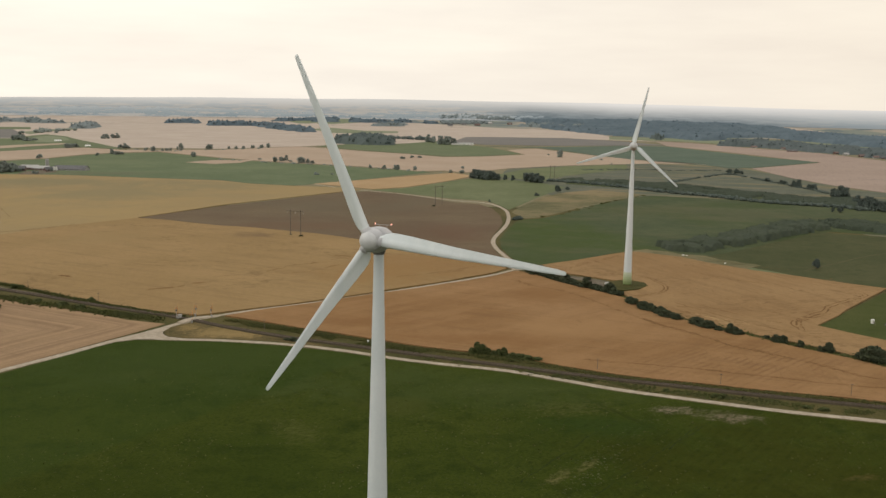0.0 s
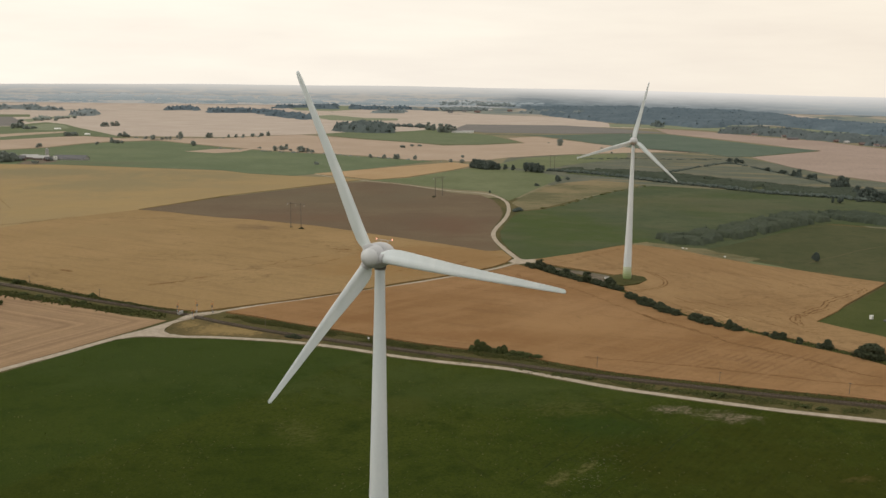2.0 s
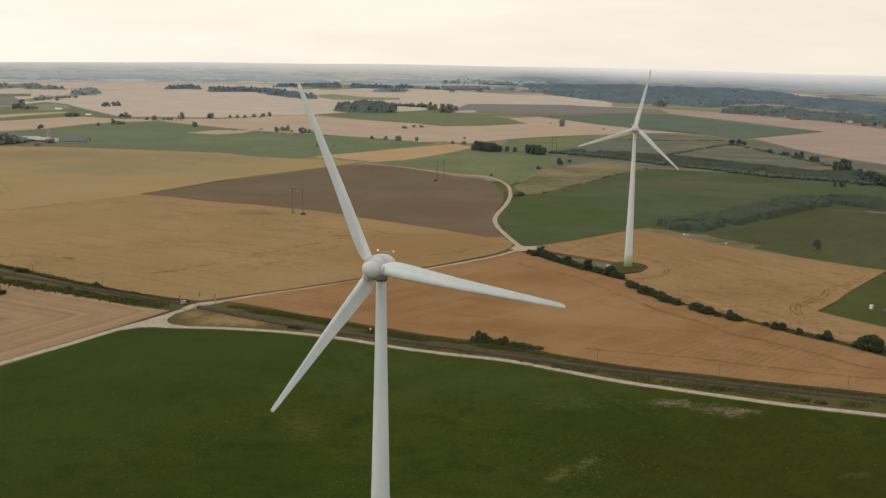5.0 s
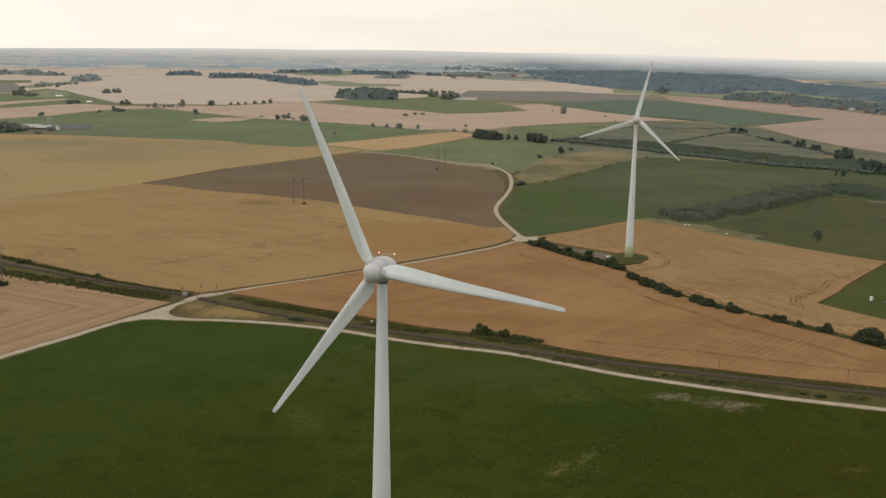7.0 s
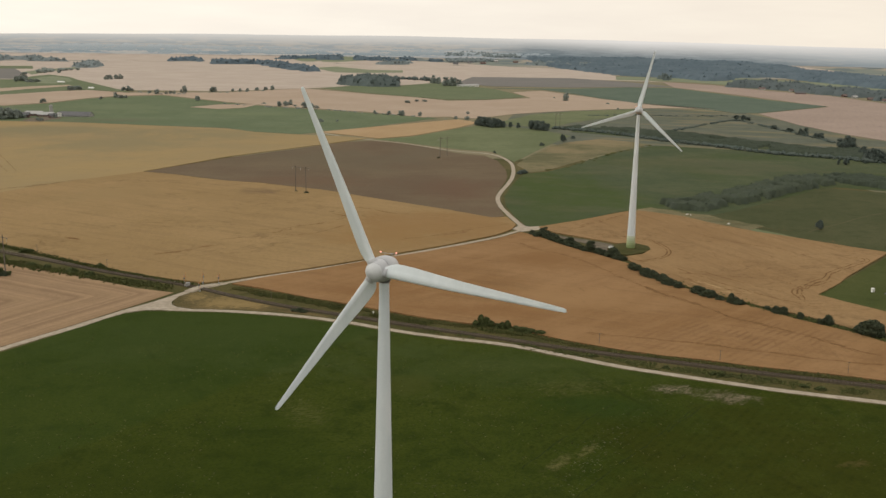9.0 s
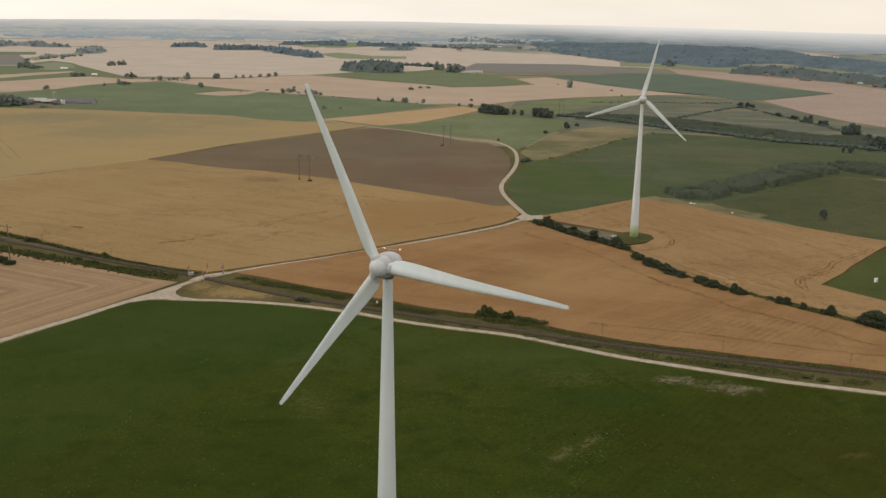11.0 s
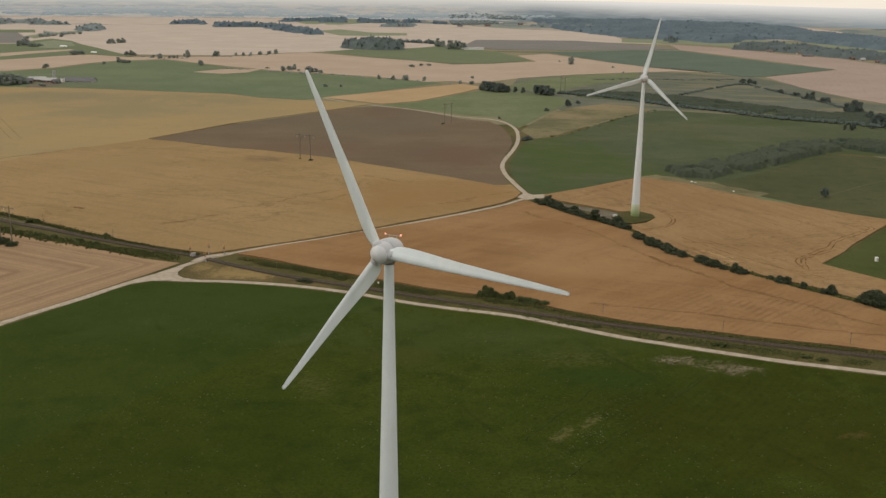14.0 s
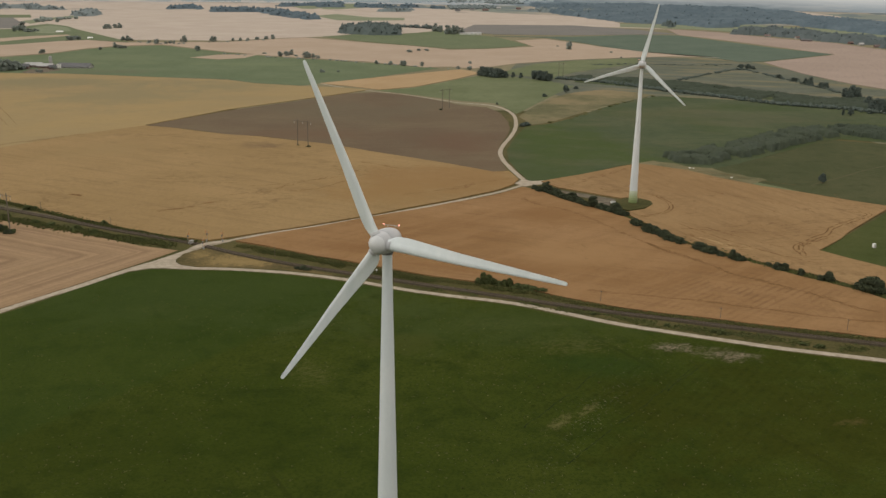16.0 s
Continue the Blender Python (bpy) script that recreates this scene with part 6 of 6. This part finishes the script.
wheel_tracks([(69, 543), (80, 559), (95, 577), (113, 600)], 0.606, 2.0, 0.35, "faint wheel tracks in ripe wheat", 0.7, 15)
wheel_tracks([(113, 456), (123, 436), (131.6, 421.0), (141.9, 405.9), (157.4, 388.7)], 0.606, 0, 0.45, "flattened streaks in ripe wheat beside the hedgerow", 0.65, 16)
wheel_tracks([(122, 453), (133, 436), (142.3, 422.7), (154.0, 412.4)], 0.606, 0, 0.4, "flattened streaks in ripe wheat beside the hedgerow", 0.5, 17)
wheel_tracks([(133, 610), (147, 595), (167, 589), (185, 568), (204, 556)], 0.606, 0, 0.4, "flattened streaks in ripe wheat", 0.4, 18)
wheel_tracks([(147, 538), (161, 520), (178, 507), (189, 488)], 0.606, 0, 0.4, "flattened streaks in ripe wheat", 0.4, 19)
wheel_tracks([(112, 447), (128, 444), (145, 440), (157, 436)], 0.606, 0, 0.4, "flattened streaks in ripe wheat", 0.5, 11)

# ---------------------------------------------------------------- power line, poles and crossing
field("turbine_mound", [(86, 499), (90, 508), (97, 513), (103, 514), (109, 507), (109, 499), (103, 490), (94, 484), (89, 486)], VERGE, 0.7, "low grassy mound round the turbine foot", "mound", 0.5)


def pole_part(name, a, b, r0, r1, material, parent, n=10, label=""):
    bm = lathe([(r0, 0), (r1, (Vector(b) - Vector(a)).length)], n)
    m = Matrix.Translation(a) @ (Vector(b) - Vector(a)).to_track_quat("Z", "Y").to_matrix().to_4x4()
    bmesh.ops.transform(bm, matrix=m, verts=bm.verts)
    return part(name, bm, material, parent, label, True)


def power_pylon(p, q, height=18.5):
    """Two tarred poles joined by a crossarm with insulator strings."""
    p, q = Vector((*p, 0)), Vector((*q, 0))
    mid, d = (p + q) / 2, (q - p).normalized()
    half = (q - p).length / 2
    half = min(max(half, 3.0), 4.5)
    top = tagged(new("power_pylon"), "portal pylon of two tarred poles with a crossarm", "power pylon", "power line pylons")
    top.location = mid
    for s in (-1, 1):
        pole_part("pole", d * half * s, d * half * s * 0.96 + Vector((0, 0, height)), 0.30, 0.22, POLEWOOD, top)
    pole_part("crossarm", -d * (half + 3.2) + Vector((0, 0, height - 1.2)), d * (half + 3.2) + Vector((0, 0, height - 1.2)), 0.16, 0.16, POLEWOOD, top, 8)
    for s in (-1, 0, 1):
        c = d * s * (half + 2.6)
        pole_part("insulator", c + Vector((0, 0, height - 2.9)), c + Vector((0, 0, height - 1.2)), 0.10, 0.10, GREYMETAL, top, 8, "hanging insulator string")
    for s in (-1, 1):
        pole_part("brace", d * half * s + Vector((0, 0, height - 4.5)), d * half * s * 0.2 + Vector((0, 0, height - 1.3)), 0.08, 0.08, POLEWOOD, top, 6)
    return top


for pair in ([(-106, 672), (-97, 667)], [(-7, 880), (2, 889)], [(-205, 426), (-198, 422)], [(133, 1212), (142, 1196)]):
    power_pylon(*pair)
for x, y, h, w in [(-97, 664, 1.6, 4), (-105, 670, 0.9, 3), (-204, 424, 3, 6), (-198, 421, 2, 5)] + [(-7, 876, 1.2, 3)]:
    grow("bush", x, y, h, w, "dark tuft of scrub at a pylon foot")


def line_pole(x, y, height):
    top = tagged(new("line_pole"), "thin wooden pole beside the railway", "pole", "railway poles")
    top.location = (x, y, 0)
    pole_part("shaft", (0, 0, -0.1), (0, 0, height), 0.10, 0.07, POLEWOOD, top)
    pole_part("crossarm", (-0.5, 0.2, height - 0.4), (0.7, -0.2, height - 0.4), 0.06, 0.06, POLEWOOD, top, 6)
    return top


for x, y, h in [(-202, 466, 4.6), (-157, 436, 5), (-72.2, 389.5, 4.5), (56.8, 335.8, 4.6), (96.2, 319.1, 4.4), (136.3, 308.4, 4.6)]:
    line_pole(x, y, h)


def crossing_signal(x, y, height, turn):
    """Level crossing post: mast, board, two lamps and a folded barrier arm."""
    top = tagged(new("crossing_signal"), "level crossing signal post with striped board and barrier", "signal", "level crossing signals")
    top.matrix_world = pose(x, y, 0, 0, 0, turn)
    pole_part("mast", (0, 0, -0.05), (0, 0, height), 0.09, 0.08, GREYMETAL, top)
    for s in (-1, 1):
        bm = bmesh.new()
        box(bm, (1.3, 0.05, 0.16), (0, 0, 0), 0, 0.01)
        bmesh.ops.transform(bm, matrix=pose(0, -0.14 - 0.03 * s, height - 0.5, 0, s * 38, 0), verts=bm.verts)
        part("cross_board", bm, ORANGE, top, "red and yellow warning board")
    bm = bmesh.new()
    box(bm, (0.7, 0.12, 0.7), (0, -0.15, height - 1.5), 0, 0.03)
    part("lamp_board", bm, DARKGAP, top, "black lamp board")
    pole_part("barrier_arm", (0.35, 0, 1.0), (0.7, 0, height + 1.4), 0.07, 0.04, ORANGE, top, 8, "raised striped barrier arm")
    bm = bmesh.new()
    box(bm, (0.5, 0.5, 1.1), (0.35, 0, 0.55), 0, 0.04)
    part("barrier_drive", bm, GREYMETAL, top, "grey barrier housing")
    return top


for x, y, h, a in [(-104.9, 399.4, 4.4, 25), (-106.2, 412.5, 4.8, 200), (-99.4, 411.5, 4.6, 30), (-113.3, 407.2, 5.2, 20)]:
    crossing_signal(x, y, h, a)


def cabinet(name, x, y, size, turn, material, roof, label, category, base=0.0):
    top = tagged(new(name), label, category)
    top.matrix_world = pose(x, y, base, 0, 0, turn)
    w, d, h = size
    bm = bmesh.new()
    box(bm, (w, d, h), (0, 0, h / 2), 0, 0.03)
    part("body", bm, material, top)
    bm = bmesh.new()
    box(bm, (w + 0.2, d + 0.2, 0.12), (0, 0, h + 0.062), 0, 0.03)
    part("roof", bm, roof, top)
    bm = bmesh.new()
    box(bm, (w * 0.36, 0.05, h * 0.78), (w * 0.1, -d / 2 - 0.026, h * 0.45), 0, 0.01)
    part("door", bm, GREYMETAL, top, "grey door")
    return top


for x, y in [(-111.9, 407.3)]:
    cabinet("relay_cabinet", x, y, (1.7, 1.4, 1.7), 25, CONCRETE, CONCRETE, "small pale relay hut beside the level crossing", "hut")
for x, y in [(88, 500)]:
    cabinet("transformer_kiosk", x, y, (2.2, 1.8, 1.5), 12, WHITE, PALEROOF, "low white transformer kiosk beside the turbine", "kiosk")
for x, y in [(192, 419)]:
    cabinet("white_shed", x, y, (1.2, 1.1, 1.8), 10, WHITE, WHITE, "small white shed standing in the paddock", "shed")


def water_trough(x, y, turn, size, material, label):
    top = tagged(new("water_trough"), label, "trough")
    top.matrix_world = pose(x, y, 0, 0, 0, turn)
    w, d, h = size
    bm = bmesh.new()
    box(bm, (w, d, h), (0, 0, h / 2 + 0.12), 0, 0.08)
    part("tank", bm, material, top)
    for u in (-0.36, 0.36):
        bm = bmesh.new()
        box(bm, (0.1, d * 0.9, 0.14), (u * w, 0, 0.06))
        part("skid", bm, POLEWOOD, top)
    return top


for x, y, a, w, h in [(154, 606, 20, 1.6, 0.9), (156, 605, 40, 1.2, 0.6)] + [(172, 576, 10, 1.4, 0.8)]:
    water_trough(x, y, a, (w * 0.75, 0.9, h * 0.7), WHITE, "white water trough at the meadow edge")
for x, y in [(197, 415)]:
    water_trough(x, y, 15, (2.4, 1.2, 0.8), DARKROOF, "dark water trough in the green paddock")


# ---------------------------------------------------------------- buildings
def house(name, x, y, length, width, eaves, ridge, turn, wall, roof, label, category, group="", windows=3, chimney=False):
    """Gabled building: walls, pitched roof with overhang, windows and a door."""
    top = tagged(new(name), label, category, group)
    top.matrix_world = pose(x, y, rise(x, y), 0, 0, turn)
    bm = bmesh.new()
    a, b = length / 2, width / 2
    v = [bm.verts.new(p) for p in ((-a, -b, -0.3), (a, -b, -0.3), (a, b, -0.3), (-a, b, -0.3), (-a, -b, eaves), (a, -b, eaves), (a, b, eaves), (-a, b, eaves), (-a, 0, ridge - 0.1), (a, 0, ridge - 0.1))]
    for f in ((0, 1, 5, 4), (2, 3, 7, 6), (1, 2, 6, 9, 5), (3, 0, 4, 8, 7), (3, 2, 1, 0)):
        bm.faces.new([v[i] for i in f])
    part("wall", bm, wall, top)
    slope = (ridge - eaves) / b
    for s in (-1, 1):
        bm = bmesh.new()
        e = 0.5
        lo, hi = eaves - e * slope, ridge
        pts = [(-a - e, s * (b + e), lo), (a + e, s * (b + e), lo), (a + e, 0, hi), (-a - e, 0, hi)]
        low = [bm.verts.new(p) for p in pts]
        up = [bm.verts.new((p[0], p[1], p[2] + 0.22)) for p in pts]
        bm.faces.new(up)
        bm.faces.new(list(reversed(low)))
        for i in range(4):
            bm.faces.new((low[i], low[(i + 1) % 4], up[(i + 1) % 4], up[i]))
        bmesh.ops.recalc_face_normals(bm, faces=bm.faces)
        part("roof", bm, roof, top)
    for i in range(windows):
        bm = bmesh.new()
        u = -a + length * (i + 0.5) / windows
        box(bm, (min(1.2, length / windows * 0.5), 0.08, min(1.3, eaves * 0.4)), (u, -b - 0.03, eaves * 0.55))
        pane = part("window", bm, WINDOWGLASS, top, "dark window pane")
        bm = bmesh.new()
        ww, wh = min(1.2, length / windows * 0.5), min(1.3, eaves * 0.4)
        for q in (-1, 1):
            box(bm, (0.1, 0.12, wh + 0.2), (u + q * (ww / 2 + 0.05), -b - 0.04, eaves * 0.55))
            box(bm, (ww, 0.12, 0.1), (u, -b - 0.04, eaves * 0.55 + q * (wh / 2 + 0.05)))
        part("window_frame", bm, WHITE, pane, "white window frame")
    if chimney:
        bm = bmesh.new()
        box(bm, (0.8, 0.8, 1.6), (a * 0.3, 0, ridge + 0.5))
        part("chimney", bm, CONCRETE, top)
    return top


for x, y in [(-526, 1238)]:
    house("barn", x, y, 20, 12, 3.0, 6.0, 6, REDWOOD, PALEROOF, "red boarded barn with pale sheet roof", "barn", "farm buildings", 5)
for x, y in [(-507, 1229)]:
    house("barn", x, y, 19, 11, 2.8, 5.6, -4, REDWOOD, PALEROOF, "lower red barn wing with pale roof", "barn", "farm buildings", 4)
for x, y in [(-473, 1236)]:
    house("barn", x, y, 41, 15, 1.9, 6.2, -3, CONCRETE, DARKROOF, "long low barn with dark grey roof", "barn", "farm buildings", 6)
for x, y in [(-492, 1211)]:
    house("barn", x, y, 9, 6, 3.0, 5.4, 40, REDWOOD, DARKROOF, "small red outbuilding in the farmyard", "barn", "farm buildings", 2)
for x, y in [(-530, 1211)]:
    house("barn", x, y, 17, 9, 3.4, 6.4, 12, REDWOOD, DARKROOF, "dark red farmhouse among garden trees", "farmhouse", "farm buildings", 4, True)



def silo(x, y, r, h, material, label):
    top = tagged(new("silo"), label, "silo", "farm buildings")
    top.location = (x, y, 0)
    part("shaft", lathe([(r, -0.1), (r, h)], 24), material, top, "", True)
    part("cap", lathe([(r + 0.1, h), (r + 0.1, h + 0.15), (r * 0.5, h + r * 0.45), (0.1, h + r * 0.6)], 24), CONCRETE, top, "domed silo cap", True)
    for z in (h * 0.3, h * 0.6, h * 0.9):
        part("hoop", lathe([(r + 0.03, z - 0.1), (r + 0.06, z), (r + 0.03, z + 0.1)], 24), GREYMETAL, top)
    return top


for x, y in [(-513, 1259)]:
    silo(x, y, 2.2, 11.5, CONCRETE, "tall grey concrete silo on the farm")
for x, y in [(-492, 1228), (-489, 1228)]:
    silo(x, y, 1.3, 5.0, WHITE, "short white silo beside the long barn")
for x, y, h, w in [(-546, 1178, 16, 16), (-539, 1179, 16, 15), (-536, 1189, 15, 13), (-531, 1191, 13, 12), (-529, 1201, 10, 10), (-557, 1175, 15, 16), (-524, 1202, 5, 7), (-489, 1210, 5, 5), (-494, 1170, 4, 6), (-490, 1171, 3.5, 5)]:
    grow("far_tree", x, y, h, w, "dark garden tree beside the farm")
walls, roofs = (CONCRETE, REDWOOD, CONCRETE, REDWOOD), (TILEROOF, DARKROOF, TILEROOF, PALEROOF)
for i, (x, y, n) in enumerate([(719, 2240, 13), (747, 2266, 10), (765, 2179, 9), (750, 2080, 22), (815, 2169, 10), (814, 2005, 11), (817, 1963, 10), (824, 1904, 11), (832, 1859, 10), (839, 1843, 10), (743, 2779, 12), (727, 2951, 14)]):
    house("house", x, y, n, 8, 2.8, 5.4, (i * 47) % 60 - 30, walls[i % 4], roofs[(i * 3 + i // 4) % 4], "small village house among garden trees", "house", "village houses", 3, i % 2 == 0)
for i, (x, y, n) in enumerate([(85, 3806, 18), (135, 3782, 22), (191, 3901, 16), (267, 3883, 18), (29, 3713, 20), (452, 3433, 30)]):
    house("house", x, y, n, 9, 4, 8, (i * 31) % 50 - 25, walls[i % 4], roofs[(i + 1) % 4], "far farmhouse in a belt of trees", "house", "far farmhouses", 3)
for i, (x, y, n) in enumerate([(37, 2154, 34), (57, 2162, 24)]):
    house("shed", x, y, n, 10, 3, 5, (i * 13) % 20 - 6, WHITE, PALEROOF, "long pale shed on open farmland", "shed", "field sheds", 3)
for x, y, n in [(-799, 2021, 13), (-668, 1831, 9)]:
    house("shed", x, y, n, 5, 1.5, 2.9, 4, WHITE, WHITE, "low white field shed on green grass", "shed", "field sheds", 2)

# small things by the railway
tagged(ribbon("service_path", [(-254, 492), (-226, 475), (-203, 461), (-185, 451), (-164, 437), (-156, 433)], [(-0.5, 0.08), (-0.3, 0.15), (0.3, 0.15), (0.5, 0.08)], DIRT, 5, 0.5), "thin pale gravel path beside the railway", "path", kind="structure")
for x, y, h, w in [(-60.0, 373.0, 1, 3.5), (-57.9, 372.4, 1.3, 4), (-55.8, 370.9, 0.9, 3.5)]:
    grow("bush", x, y, h, w, "low dark heap of scrub beside the railway")


def rail_marker(x, y):
    top = tagged(new("rail_marker"), "small white marker board beside the railway", "marker post")
    top.location = (x, y, 0)
    pole_part("post", (0, 0, -0.1), (0, 0, 1.6), 0.05, 0.05, GREYMETAL, top, 8)
    bm = bmesh.new()
    box(bm, (0.7, 0.05, 0.7), (0, -0.08, 1.5), 0, 0.02)
    part("board", bm, WHITE, top, "white square board")
    return top


for x, y in [(-27.8, 367.9)]:
    rail_marker(x, y)

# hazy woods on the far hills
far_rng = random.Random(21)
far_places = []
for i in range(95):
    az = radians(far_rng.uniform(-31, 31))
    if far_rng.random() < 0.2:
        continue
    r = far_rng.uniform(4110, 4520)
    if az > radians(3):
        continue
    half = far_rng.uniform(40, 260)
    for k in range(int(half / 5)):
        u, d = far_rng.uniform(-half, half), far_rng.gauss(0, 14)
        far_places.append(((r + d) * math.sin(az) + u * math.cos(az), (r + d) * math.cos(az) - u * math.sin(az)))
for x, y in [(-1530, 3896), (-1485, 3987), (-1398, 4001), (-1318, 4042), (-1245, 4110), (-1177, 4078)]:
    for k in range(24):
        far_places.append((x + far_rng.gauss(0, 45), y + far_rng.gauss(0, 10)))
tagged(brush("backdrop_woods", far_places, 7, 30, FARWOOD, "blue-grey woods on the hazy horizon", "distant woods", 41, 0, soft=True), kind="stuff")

# tufts and thistles in the near pasture
tuft_rng = random.Random(8)
tufts = [(x, y) for x, y in scatter([(-110, 190), (110, 190), (150, 275), (60, 300), (-20, 320), (-90, 350), (-150, 330)], 5200, tuft_rng) if noise.noise((x * 0.03, y * 0.03, 7)) > tuft_rng.uniform(-0.25, 0.75)]
TUFT = foliage("tuft_leaves", (0.024, 0.036, 0.005), (0.120, 0.118, 0.045), (0.050, 0.060, 0.012))
brush("grass_tufts", tufts, 0.35, 0.4, TUFT, "yellow-green tufts and thistles in the pasture", "grass tufts", 42, 4, 0.16)
